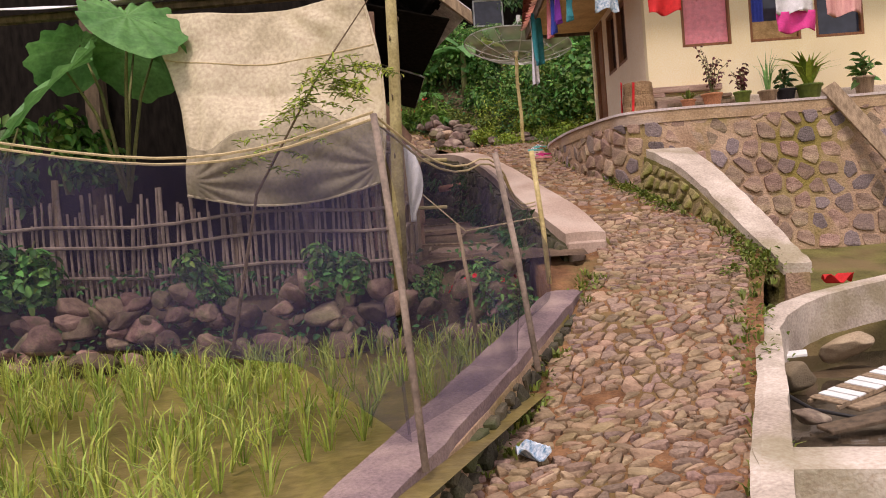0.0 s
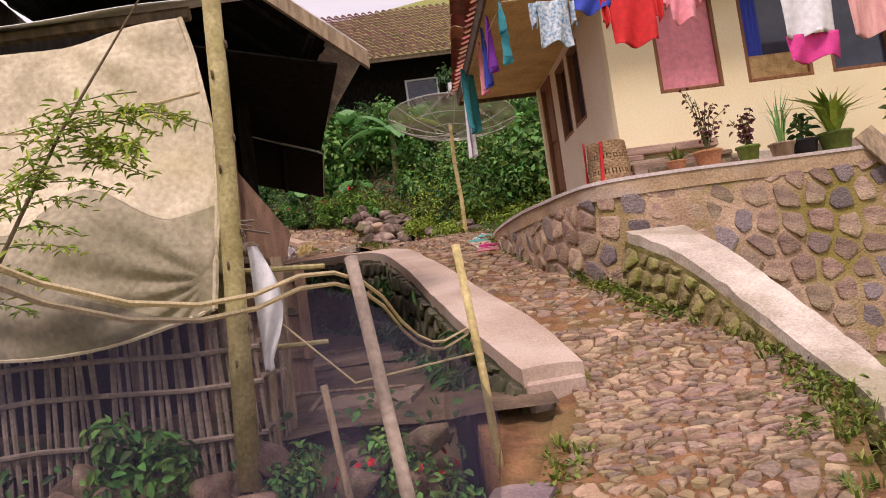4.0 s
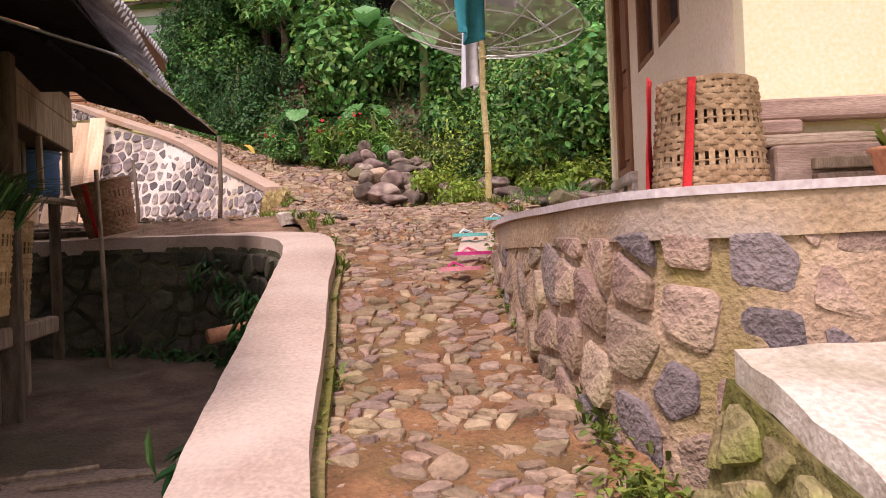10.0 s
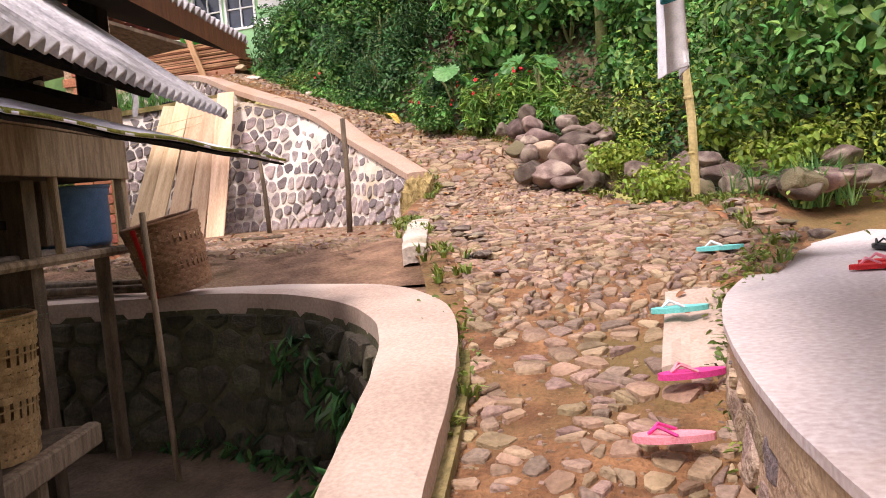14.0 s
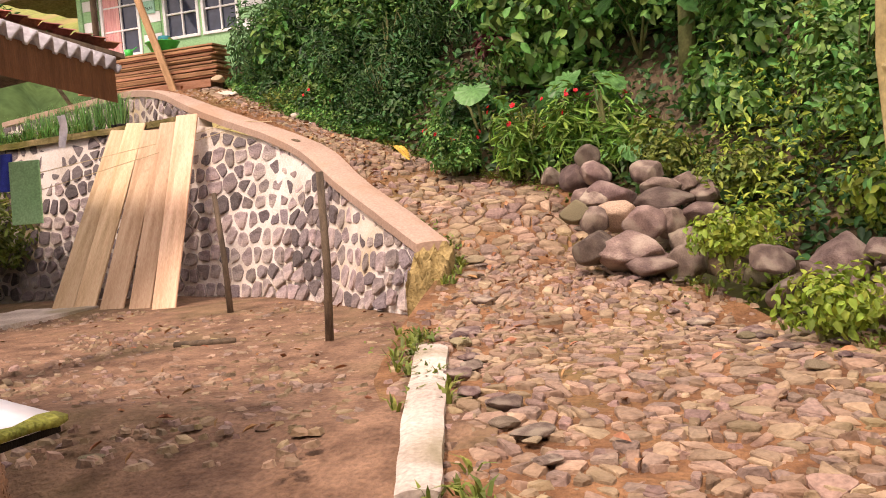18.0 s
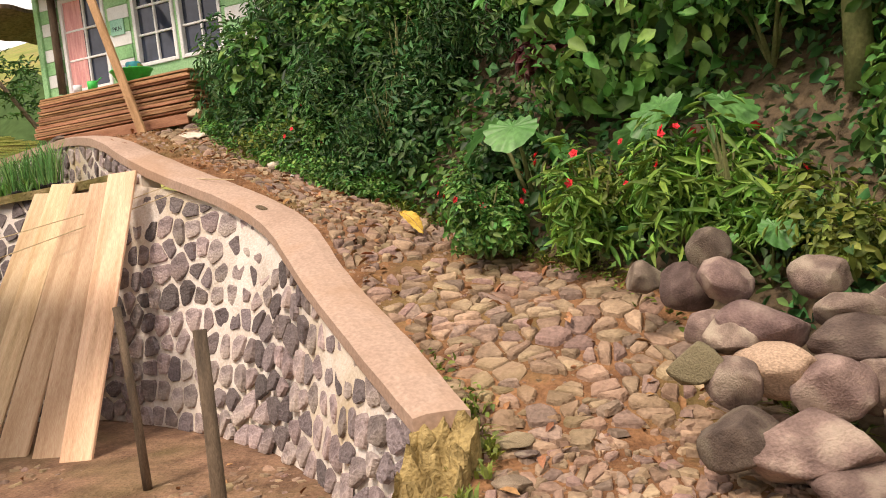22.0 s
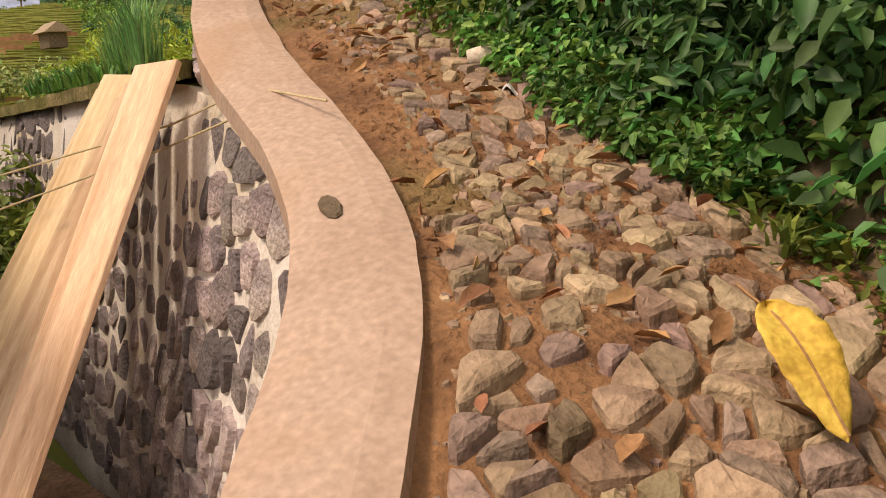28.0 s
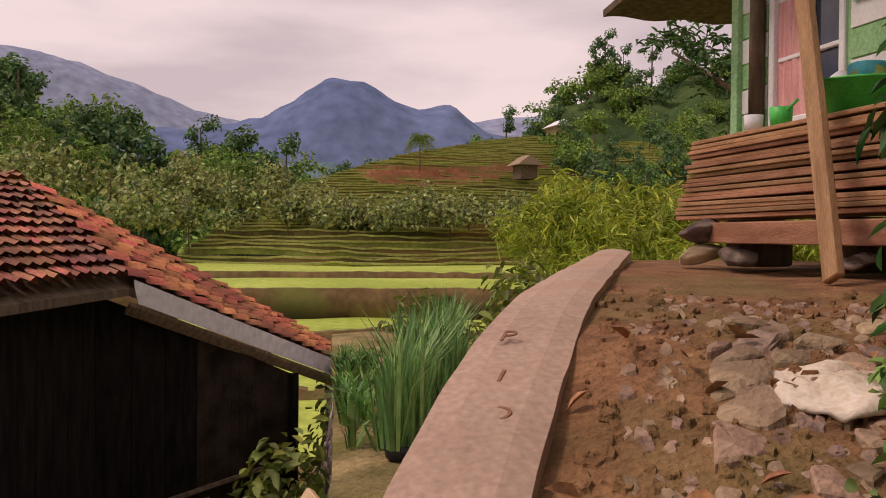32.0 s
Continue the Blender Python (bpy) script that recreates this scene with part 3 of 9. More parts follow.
def path_at(s, w, h=0.0):
    """A place on the path: s counts the pairs of edges, w goes from left to right."""
    i = min(int(s), len(EDGES) - 2)
    t = s - i
    a = Vector(LEFT[i]).lerp(Vector(LEFT[i + 1]), t)
    b = Vector(RIGHT[i]).lerp(Vector(RIGHT[i + 1]), t)
    p = a.lerp(b, w)
    return (p.x, p.y, p.z + h + wob(p.x, p.y, 0, 1.3, 0.03))


M_TRAIL = surface("trodden_path_dirt", (0.14, 0.064, 0.030), (0.32, 0.165, 0.078), 0.95, 5, 45, 1.0, stain=(0.15, 0.13, 0.045), stain_scale=1.3, stain_amount=0.55)
N_E = len(EDGES) - 1
path = setting("path", Geo().grid(lambda u, v: path_at(u * N_E, v * 1.16 - 0.08, -0.013 + wob(u * 90, v * 6, 0, 1, 0.010)), 320, 20), M_TRAIL,
               "uphill footpath of dirt and moss between set stones", True)

# ground far and near: paddies, valley floor, hills
def land(x, y):
    if y < 8.4:
        z = 0.25
    elif y < 9.4:
        z = 0.25 + (y - 8.4) * 0.9
    elif y < 15:
        z = 1.15
    else:
        z = 1.15 + min(1.0, (y - 15) / 1.5) * 1.6
    left = max(0.0, min(1.0, (-9.5 - x) / 6.0))
    z = z * (1 - left) + 2.3 * left
    right = max(0.0, min(1.0, (x - 2.5) / 2.0)) * max(0.0, min(1.0, (y - 17.5) / 2.0))
    z += right * 1.5
    d = math.hypot(x + 5, y - 20)
    up = math.atan2(y - 20, x + 5)
    hill = max(0.0, math.cos(up - radians(70)))
    if d > 30:
        z += hill * (d - 30) * 0.38 - (1 - hill) * 0.0
        z += noise.noise(Vector((x / 90, y / 90, 3))) * min(14, (d - 30) * 0.09)
        west = max(0.0, -math.cos(up) - 0.3)
        z += west * max(0, d - 130) * 0.10
    return z


rings = [0.0] + [0.9 * 1.19 ** k for k in range(48)]
ground = Geo()
spokes = 96
for r in rings[1:]:
    for k in range(spokes):
        a = 2 * math.pi * k / spokes
        x, y = -3 + r * math.cos(a), 14 + r * math.sin(a)
        ground.v.append((x, y, land(x, y) - (0.4 if r < 40 else 0)))
for i in range(len(rings) - 2):
    for k in range(spokes):
        ground.f.append((i * spokes + k, i * spokes + (k + 1) % spokes, (i + 1) * spokes + (k + 1) % spokes, (i + 1) * spokes + k))
ground.f.append(tuple(range(spokes)))
M_FIELD = surface("green_fields", (0.14, 0.17, 0.03), (0.27, 0.30, 0.06), 0.95, 0.05, 0.6, 0.0, stain=(0.34, 0.20, 0.10), stain_scale=0.03, stain_amount=0.5)
setting("ground", ground, M_FIELD, "green valley floor and hillsides beyond the village", True)

# paddy beside the start of the path
setting("paddy_soil", Geo().grid(lambda u, v: (-16 + 16.2 * u + 0.36 * (-6 + 13.9 * v) - 1.6 + (0.0 if u < 1 else 0.0), -6 + 13.9 * v, 0.32 + 0.02 * (-6 + 13.9 * v) + 0.12 + wob(u * 30, v * 30, 0, 1, 0.03)), 40, 30), surface("paddy_mud_water", (0.13, 0.10, 0.03), (0.27, 0.21, 0.075), 0.28, 2.5, 20, 0.15, spec=0.5), "shallow muddy yellow water of the rice paddy", True)
# floor of the sunken yard by the shed
M_DAMP = surface("damp_yard_soil", (0.085, 0.056, 0.038), (0.19, 0.128, 0.085), 0.9, 4, 40, 0.8, stain=(0.07, 0.065, 0.03), stain_scale=0.9, stain_amount=0.6)
setting("sunken_yard", Geo().grid(lambda u, v: (-7 + 8.3 * u, 8.3 + 7.2 * v, 1.27 + 0.68 * v + wob(u * 9, v * 7, 0, 1.5, 0.06)), 40, 30), M_DAMP, "damp trodden earth of the sunken shed yard", True)
# dirt yard below the retaining wall
setting("yard", Geo().grid(lambda u, v: (-9.5 + u * (9.75 - 1.05 * v), 15.12 + 0.30 * max(0, min(1, (-0.3 - (-9.5 + 9.75 * u)) / 0.8)) * (1 - v) + v * 6.4, 2.84 + 0.20 * min(1, v * 6) + wob(u * 9, v * 6, 0, 0.9, 0.035)), 50, 36), M_DIRT, "bare brown dirt yard strewn with flat stones", True)
setting("yard_corner", Geo().slab(lambda u, v: (-0.30 + 0.75 * u, 15.26 - 0.46 * u + (0.8 + 0.4 * u) * v, 2.82 + 0.03 * v), 8, 8, 0.03), M_DIRT, "dirt corner between the coping and the path", True)
# ground right of the path below the house terrace
setting("lower_ground", Geo().grid(lambda u, v: (2.2 + u * 7, -5 + v * 15.8, -0.35 + max(0, -5 + v * 15.8) * 0.145 - 0.1 - (0.6 if 3.3 < -5 + v * 15.8 < 7.55 and u < 0.5 else 0) + wob(u * 7, v * 15, 0, 1, 0.05)), 30, 80), M_GRASSY, "weedy ground beside the path", True)

# ---- walls and copings ----
def coping(name, outer, inner, thick, mat, label, n=70, rough=0.012, sag=0.0):
    o, i = rounded(outer), rounded(inner)
    def at(u, v):
        p = along(o, u).lerp(along(i, u), v)
        q = wob(p.x, p.y, p.z, 5, rough)
        return (p.x + q, p.y + wob(p.y, p.x, 2, 5, rough), p.z + wob(p.x, p.y, 7, 3, rough * 0.7) - (0.012 if v in (0, 1) else 0))
    return setting(name, Geo().slab(at, n, 4, thick), mat, label, False)


def stone_wall(name, base, top, size, joint, rise, mortar, mat, mat_rest, label, seed, depth=0.3, flip=1, limit=300, flat=0.85, rank=None, jitter=0.38):
    """A wall face of set stones between a foot line and a top line, on a body of mortar."""
    b, t = rounded(base, 1), rounded(top, 1)
    U = sum((q - p).length for p, q in zip(b, b[1:]))
    H = max((along(t, k / 40) - along(b, k / 40)).length for k in range(41))
    def frame_at(u):
        p, q = along(b, u), along(t, u)
        d = (along(b, min(1, u + 0.02)) - along(b, max(0, u - 0.02))).normalized()
        up = (q - p)
        return p, q, d.cross(up.normalized()).normalized() * flip
    def fn(u, v, h):
        s = max(0, min(1, u / U))
        p, q, nrm = frame_at(s)
        L = max((q - p).length, 1e-3)
        w = p + (q - p) * (v / L) + nrm * (h + 0.015 * math.sin(u * 3.1 + v * 2.3))
        return tuple(w)
    body = Geo()
    n = 60
    prof = []
    for k in range(n + 1):
        p, q, nrm = frame_at(k / n)
        prof += [p - Vector((0, 0, 0.15)), q, q - nrm * depth, p - nrm * depth - Vector((0, 0, 0.15))]
    body.v = [tuple(p) for p in prof]
    for k in range(n):
        for j in range(4):
            body.f.append((4 * k + j, 4 * k + (j + 1) % 4, 4 * k + 4 + (j + 1) % 4, 4 * k + 4 + j))
    body.f += [(3, 2, 1, 0), (4 * n, 4 * n + 1, 4 * n + 2, 4 * n + 3)]
    wall = setting(name, body, mortar, label)
    outl = []
    for poly in cells(U, H, size, jitter, seed, flat):
        uc = sum(p[0] for p in poly) / len(poly)
        p, q, _ = frame_at(max(0, min(1, uc / U)))
        p2, q2, _ = frame_at(max(0, min(1, uc / U + 0.02)))
        hh, h2 = (q - p).length, (q2 - p2).length
        slope = (h2 - hh) / (0.02 * U)
        poly = halve(poly, (-slope, 1), (uc, hh - 0.02))
        if len(poly) > 2:
            outl.append(poly)
    masonry(wall, outl, fn, joint, rise, mat, mat_rest, seed, limit, "stone", rank, False, 0.13, 0.06)
    return wall


# paddy wall at the start
coping("coping_paddy", [(-2.6, -3.5, -0.12), (-0.28, 3.5, 0.53), (0.35, 5.2, 0.76), (1.07, 7.3, 1.02)], [(-2.9, -3.4, -0.12), (-0.55, 3.6, 0.53), (0.08, 5.3, 0.76), (0.80, 7.4, 1.02)], 0.09, M_COPING_PADDY, "cement coping of the paddy wall, stained purple-grey")
stone_wall("wall_paddy", [(-2.6, -3.5, -0.55), (-0.27, 3.5, 0.12), (0.38, 5.2, 0.42), (1.06, 7.28, 0.9)], [(-2.6, -3.5, -0.2), (-0.27, 3.5, 0.45), (0.36, 5.2, 0.68), (1.06, 7.28, 0.95)], 0.2, 0.02, 0.03, M_MORTAR_TAN, M_DARKSTONE, M_DARKSTONE, "low rubble wall holding the paddy back from the path", 3, 0.24, -1 * -1, 80)

# wall of the sunken yard
PIT_OUT = [(1.54, 8.72, 1.46), (1.42, 9.27, 1.695), (1.33, 9.73, 1.83), (1.20, 10.24, 1.975), (1.11, 10.72, 2.10), (1.01, 11.49, 2.275), (0.90, 12.2, 2.43), (0.82, 12.65, 2.52), (0.76, 13.2, 2.63),
           (0.68, 13.75, 2.73), (0.52, 14.3, 2.81), (0.36, 14.6, 2.84), (0.10, 14.93, 2.865), (-0.24, 15.21, 2.87), (-0.65, 15.40, 2.87), (-1.08, 15.53, 2.87), (-1.50, 15.53, 2.87), (-3.4, 15.35, 2.87)]
PIT_IN = [(1.145, 8.58, 1.47), (0.97, 9.20, 1.69), (0.87, 9.70, 1.82), (0.79, 10.24, 1.975), (0.72, 10.74, 2.10), (0.645, 11.5, 2.275), (0.575, 12.1, 2.41), (0.525, 12.45, 2.48), (0.465, 12.93, 2.58),
          (0.37, 13.6, 2.70), (0.25, 14.03, 2.77), (0.10, 14.32, 2.81), (-0.18, 14.65, 2.84), (-0.535, 14.91, 2.86), (-0.93, 15.10, 2.87), (-1.33, 15.165, 2.87), (-1.70, 15.13, 2.87), (-3.4, 15.02, 2.87)]
coping("coping_pit", PIT_OUT, PIT_IN, 0.12, M_COPING, "pink-grey cement coping curving round the sunken yard", 130, 0.007)
down = lambda pts, dz, z0=None: [(p[0], p[1], (p[2] - dz) if z0 is None else z0) for p in pts]
PIT_FOOT = [(p[0] - 0.06, p[1] - 0.03, 1.25 + 0.1 * (p[1] - 8.6)) for p in PIT_IN]
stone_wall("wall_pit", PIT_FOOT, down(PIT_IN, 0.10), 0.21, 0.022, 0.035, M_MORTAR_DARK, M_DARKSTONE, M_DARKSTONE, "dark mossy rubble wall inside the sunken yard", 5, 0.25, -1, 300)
stone_wall("wall_pit_side", [(p[0] - 0.05, p[1], p[2] - 0.42) for p in PIT_OUT[:11]], [(p[0] - 0.06, p[1], p[2] - 0.10) for p in PIT_OUT[:11]], 0.2, 0.02, 0.015, M_MORTAR_MOSS, M_TERRSTONE, M_TERRSTONE, "low outer side of the curving wall along the path", 6, 0.1, -1, 60)
part("end_face", Geo().box((-0.20, -0.035, -0.36), (0.20, 0.10, -0.02), 0.02, pose(1.345, 8.64, 1.40, 0, 0, 19.5)), M_COPING, bpy.data.objects["wall_pit_side"], "worn cement end of the wall")

# house terrace
TERR_Z = 2.80
TERR_TOP = [(2.22, 10.66), (2.02, 11.3), (1.83, 12.0), (1.74, 12.9), (1.71, 13.8), (1.77, 14.5), (1.98, 15.4), (2.28, 16.4), (2.85, 17.4)]
TERR_FOOT_Z = [1.70, 1.95, 2.08, 2.28, 2.48, 2.62, 2.72, 2.78, 2.79]
TERR_RUN = [(7.6, 10.50), (4.4, 10.62), (3.0, 10.58), (2.50, 10.58), (2.20, 10.74), (2.03, 11.2)] + TERR_TOP[2:]
TERR_RUN_Z = [1.0, 1.15, 1.38, 1.52, 1.64, 1.90] + TERR_FOOT_Z[2:]
TERR_BASE = rounded([(x - 0.10 * (TERR_Z - z) * (y > 10.6), y - 0.10 * (TERR_Z - z) * (y < 10.7), z - 0.1) for (x, y), z in zip(TERR_RUN, TERR_RUN_Z)], 1)
TERR_TOPS = rounded([(x, y, TERR_Z - 0.1) for x, y in TERR_RUN], 1)
stone_wall("wall_terrace", TERR_BASE, TERR_TOPS, 0.24, 0.033, 0.013, M_MORTAR_TAN, M_TERRSTONE, M_TERRSTONE,
           "rubble stone wall of the house terrace, tan mortar grown with moss", 11, 0.3, -1, 300, jitter=0.36, rank=lambda q: -sum(p[0] for p in q) / len(q))
porch_edge = [(7.6, 10.47), (4.4, 10.59), (3.0, 10.55), (2.48, 10.55), (2.17, 10.71), (2.00, 11.2)] + [(x - 0.03, y) for x, y in TERR_TOP[2:]]
pr = rounded([(x, y, TERR_Z) for x, y in porch_edge], 1)
def porch_at(u, v):
    p = along(pr, u)
    q = Vector((5.5, 13.5, TERR_Z))
    w = p.lerp(q, v)
    return (w.x, w.y, w.z + wob(w.x, w.y, 0, 1.2, 0.006))
setting("porch_floor", Geo().slab(porch_at, 80, 6, 0.028), M_PORCH, "lilac-grey screeded porch floor with dark stains", False)
rim_in = lambda u, v: tuple(Vector(porch_at(u, 0.004 + 0.10 * v)) - Vector((0, 0, 0.029)))
setting("porch_rim", Geo().slab(rim_in, 140, 2, 0.13), surface("tan_porch_rim", (0.34, 0.225, 0.13), (0.50, 0.36, 0.23), 0.85, 3, 50, 0.5, stain=(0.46, 0.38, 0.34), stain_scale=1.2, stain_amount=0.6), "rough tan cement rim under the porch floor", False)

def side_at(u, v):
    x, y = 1.9 + 4.6 * u, 13.4 + 5.2 * v
    rise = 0.30 * min(1, max(0, (2.6 - x) / 0.8)) * min(1, max(0, (y - 15) / 1.5)) + 0.30 * min(1, max(0, y - 17.2))
    return (x, y, 2.70 + rise + wob(x, y, 3, 2, 0.015))
setting("side_ground", Geo().slab(side_at, 30, 30, 0.3), M_TRAIL, "trodden dirt between the porch and the bank", True)

# the old sloping kerb that comes down from the terrace
ramp = thing("ramp_wall", (0, 0, 0), "mossy stone wall with a pale sloping cement cap beside the path", "wall", kind="structure")
RAMP_A, RAMP_B = [(2.36, 10.40, 2.33), (2.55, 9.6, 2.06), (2.72, 8.5, 1.46), (2.80, 7.65, 1.08)], [(2.86, 10.50, 2.33), (2.90, 9.6, 2.04), (3.02, 8.5, 1.46), (3.02, 7.60, 1.08)]
ra, rb = rounded(RAMP_A), rounded(RAMP_B)
part("cap", Geo().slab(lambda u, v: tuple(along(ra, u).lerp(along(rb, u), v) + Vector((wob(u * 9, v, 1, 2, 0.02), wob(u * 9, v, 5, 2, 0.02), wob(u * 20, v * 3, 9, 1, 0.012)))), 30, 4, 0.09), M_COPING_OLD, ramp, "pale chipped cement cap")
part("body", Geo().slab(lambda u, v: tuple(along(ra, u).lerp(along(rb, u), 0.08 + 0.84 * v) - Vector((0, 0, 0.08))), 24, 2, 0.75), M_MORTAR_TAN, ramp)

M_MOSSY = surface("mossy_stone", (0.15, 0.12, 0.05), (0.36, 0.28, 0.15), 0.9, 6, 50, 0.7, vary=0.3, stain=(0.17, 0.19, 0.025), stain_scale=1.8, stain_amount=0.85)
stone_wall("wall_ramp", [(2.74, 7.7, 0.85), (2.64, 8.5, 1.12), (2.44, 9.6, 1.55), (2.22, 10.45, 1.80)], [(2.80, 7.66, 1.00), (2.71, 8.5, 1.38), (2.54, 9.6, 1.98), (2.34, 10.42, 2.25)], 0.19, 0.03, 0.02, M_MORTAR_MOSS, M_MOSSY, M_MOSSY, "mossy broken stones under the sloping kerb", 14, 0.12, -1, 60)
# kerb round the drain pool
coping("coping_pool", [(1.02, 3.3, 0.40), (1.30, 4.1, 0.52), (1.72, 5.2, 0.63), (2.28, 6.95, 0.82), (3.6, 7.45, 0.98), (5.2, 7.7, 1.05)], [(1.18, 3.25, 0.40), (1.44, 4.0, 0.52), (1.85, 5.1, 0.63), (2.40, 6.75, 0.82), (3.65, 7.2, 0.98), (5.2, 7.45, 1.05)], 0.30, M_COPING_OLD, "pale cement kerb round the drain pool")
coping("kerb_pool_near", [(1.28, 4.05, 0.50), (2.2, 3.9, 0.46), (3.6, 3.7, 0.42)], [(1.22, 3.75, 0.48), (2.2, 3.62, 0.44), (3.6, 3.42, 0.40)], 0.25, M_COPING_OLD, "pale cement kerb on the near side of the drain pool")
M_WATER = surface("muddy_water", (0.03, 0.025, 0.018), (0.09, 0.07, 0.05), 0.08, 2, 12, 0.05, spec=0.5)
setting("pool_water", Geo().grid(lambda u, v: (1.2 + 4.4 * u, 3.6 + 4.0 * v, 0.22 + 0.1 * v), 8, 8), M_WATER, "dark muddy water in the drain pool", True)
setting("pool_mud", Geo().grid(lambda u, v: (1.6 + 4.0 * u, 4.0 + 3.4 * v, 0.12 + 0.12 * v + 0.26 * max(0, noise.noise(Vector((u * 3.1, v * 3.1, 2)))) + 0.06 * noise.noise(Vector((u * 11, v * 11, 5)))), 40, 40), M_SOIL, "wet mud banks in the drain pool", True)
setting("earth_patch", Geo().slab(lambda u, v: (0.82 + 0.73 * u, 7.15 + 1.75 * v, 0.93 + 0.30 * v + 0.10 * (1 - u) * v + wob(u * 6, v * 6, 0, 1, 0.04)), 24, 24, 0.6), M_TRAIL, "trodden earth between the two walls", True)

# retaining wall with white joints, beside the upper path
RET_TOP = [(-1.12, 19.18, 3.52), (-1.55, 19.62, 3.76), (-2.15, 20.28, 4.04), (-2.70, 20.95, 4.32), (-3.20, 21.28, 4.52), (-4.19, 21.62, 4.82), (-5.25, 21.90, 4.90), (-9.5, 22.6, 4.84)]
RET_FOOT = [(-1.06, 18.95, 3.08), (-1.50, 19.28, 3.04), (-1.98, 19.82, 3.02), (-2.55, 20.36, 3.02), (-3.20, 20.80, 3.02), (-4.12, 21.26, 3.02), (-5.28, 21.58, 3.02), (-9.5, 22.3, 3.02)]
stone_wall("wall_retaining", RET_FOOT, RET_TOP, 0.175, 0.029, 0.006, M_MORTAR_WHITE, M_WALLSTONE, M_WALLSTONE, "retaining wall of grey stones set in thick white mortar", 21, 0.16, -1, 420, 1.0)
COP_OUT = [(-0.93, 19.25, 3.56), (-1.40, 19.80, 3.80), (-2.0, 20.42, 4.08), (-2.46, 21.02, 4.38), (-3.0, 21.40, 4.60), (-4.05, 21.82, 4.98), (-5.12, 22.46, 5.385), (-6.4, 23.20, 5.43), (-8.82, 24.58, 5.49)]
COP_IN = [(-1.14, 19.14, 3.56), (-1.60, 19.60, 3.80), (-2.20, 20.26, 4.08), (-2.74, 20.92, 4.38), (-3.22, 21.24, 4.60), (-4.22, 21.58, 4.96), (-5.16, 22.20, 5.38), (-6.6, 23.03, 5.43), (-9.3, 24.58, 5.49)]
coping("coping_retaining", COP_OUT, COP_IN, 0.07, M_COPING_BROWN, "smooth pink-brown cement coping running up beside the path", 120, 0.006)
stone_wall("wall_upper", [(-4.2, 21.62, 4.80), (-5.14, 22.24, 4.86), (-6.56, 23.07, 4.86), (-9.26, 24.62, 4.86)], [(-4.22, 21.62, 4.90), (-5.16, 22.22, 5.32), (-6.58, 23.05, 5.37), (-9.28, 24.60, 5.43)], 0.18, 0.024, 0.02, M_MORTAR_WHITE, M_WALLSTONE, M_WALLSTONE, "upper stone wall below the green house", 22, 0.14, -1, 90)
coping("ledge_pots", [(-4.3, 21.58, 4.93), (-5.3, 21.84, 4.93), (-9.5, 22.54, 4.87)], [(-4.6, 21.86, 4.93), (-5.3, 22.28, 4.93), (-9.5, 23.3, 4.87)], 0.07, M_MORTAR_MOSS, "cement ledge on top of the lower wall")
part("mossy_end", Geo().slab(lambda u, v: (-1.16 + 0.27 * u + wob(u * 4, v * 4, 1, 1, 0.04), 18.88 + 0.34 * v + wob(u * 4, v * 4, 5, 1, 0.04), 3.30 + 0.22 * v + wob(u * 6, v * 6, 9, 1, 0.09)), 14, 14, 0.3), surface("yellow_lichen", (0.20, 0.14, 0.05), (0.44, 0.33, 0.14), 0.9, 9, 60, 0.9), bpy.data.objects["wall_retaining"], "crumbled end of the wall yellow with lichen")
co, ci = rounded(COP_OUT), rounded(COP_IN)
hu = 0.285
hp, ht, hs = along(co, hu).lerp(along(ci, hu), 0.62), (along(co, hu + 0.02) - along(co, hu - 0.02)).normalized(), (along(ci, hu) - along(co, hu)).normalized()
hn = ht.cross(hs).normalized()
hn = hn if hn.z > 0 else -hn
hm = Matrix((ht, hs, hn)).transposed().to_4x4()
hm.translation = hp + hn * 0.006
# flat dark disc laid on the cement for the hole's shaded depth
part("hole_shade_disc", Geo().lathe([(0.0, 0.0), (0.030, 0.0), (0.040, 0.001), (0.046, -0.004)], 9, hm @ Matrix.Diagonal((1.3, 0.75, 1, 1))), M_SOIL, bpy.data.objects["coping_retaining"], "dark disc for the shade inside a chipped hole")
# flat kerb strip between yard and path
coping("kerb_yard", [(0.05, 15.52, 3.03), (-0.20, 16.45, 3.09), (-0.45, 17.40, 3.14)], [(-0.09, 15.50, 3.025), (-0.36, 16.42, 3.085), (-0.64, 17.45, 3.135)], 0.10, M_COPING_OLD, "strip of pale cement kerb sunk in the dirt", 30)

# ---- the bank right of the upper path ----
BANK = [(7.5, 17.5, 2.9), (4.2, 18.0, 3.0), (2.5, 18.5, 3.12), (1.3, 19.1, 3.25), (0.45, 19.95, 3.55), (-0.35, 20.6, 3.85), (-1.25, 21.15, 4.05), (-1.95, 21.75, 4.30), (-2.85, 22.25, 4.62), (-3.75, 22.85, 5.05), (-4.2, 23.3, 5.3), (-4.0, 24.5, 5.5), (-3.5, 27, 5.9), (-3, 32, 7)]
bank_line = rounded(BANK, 2)


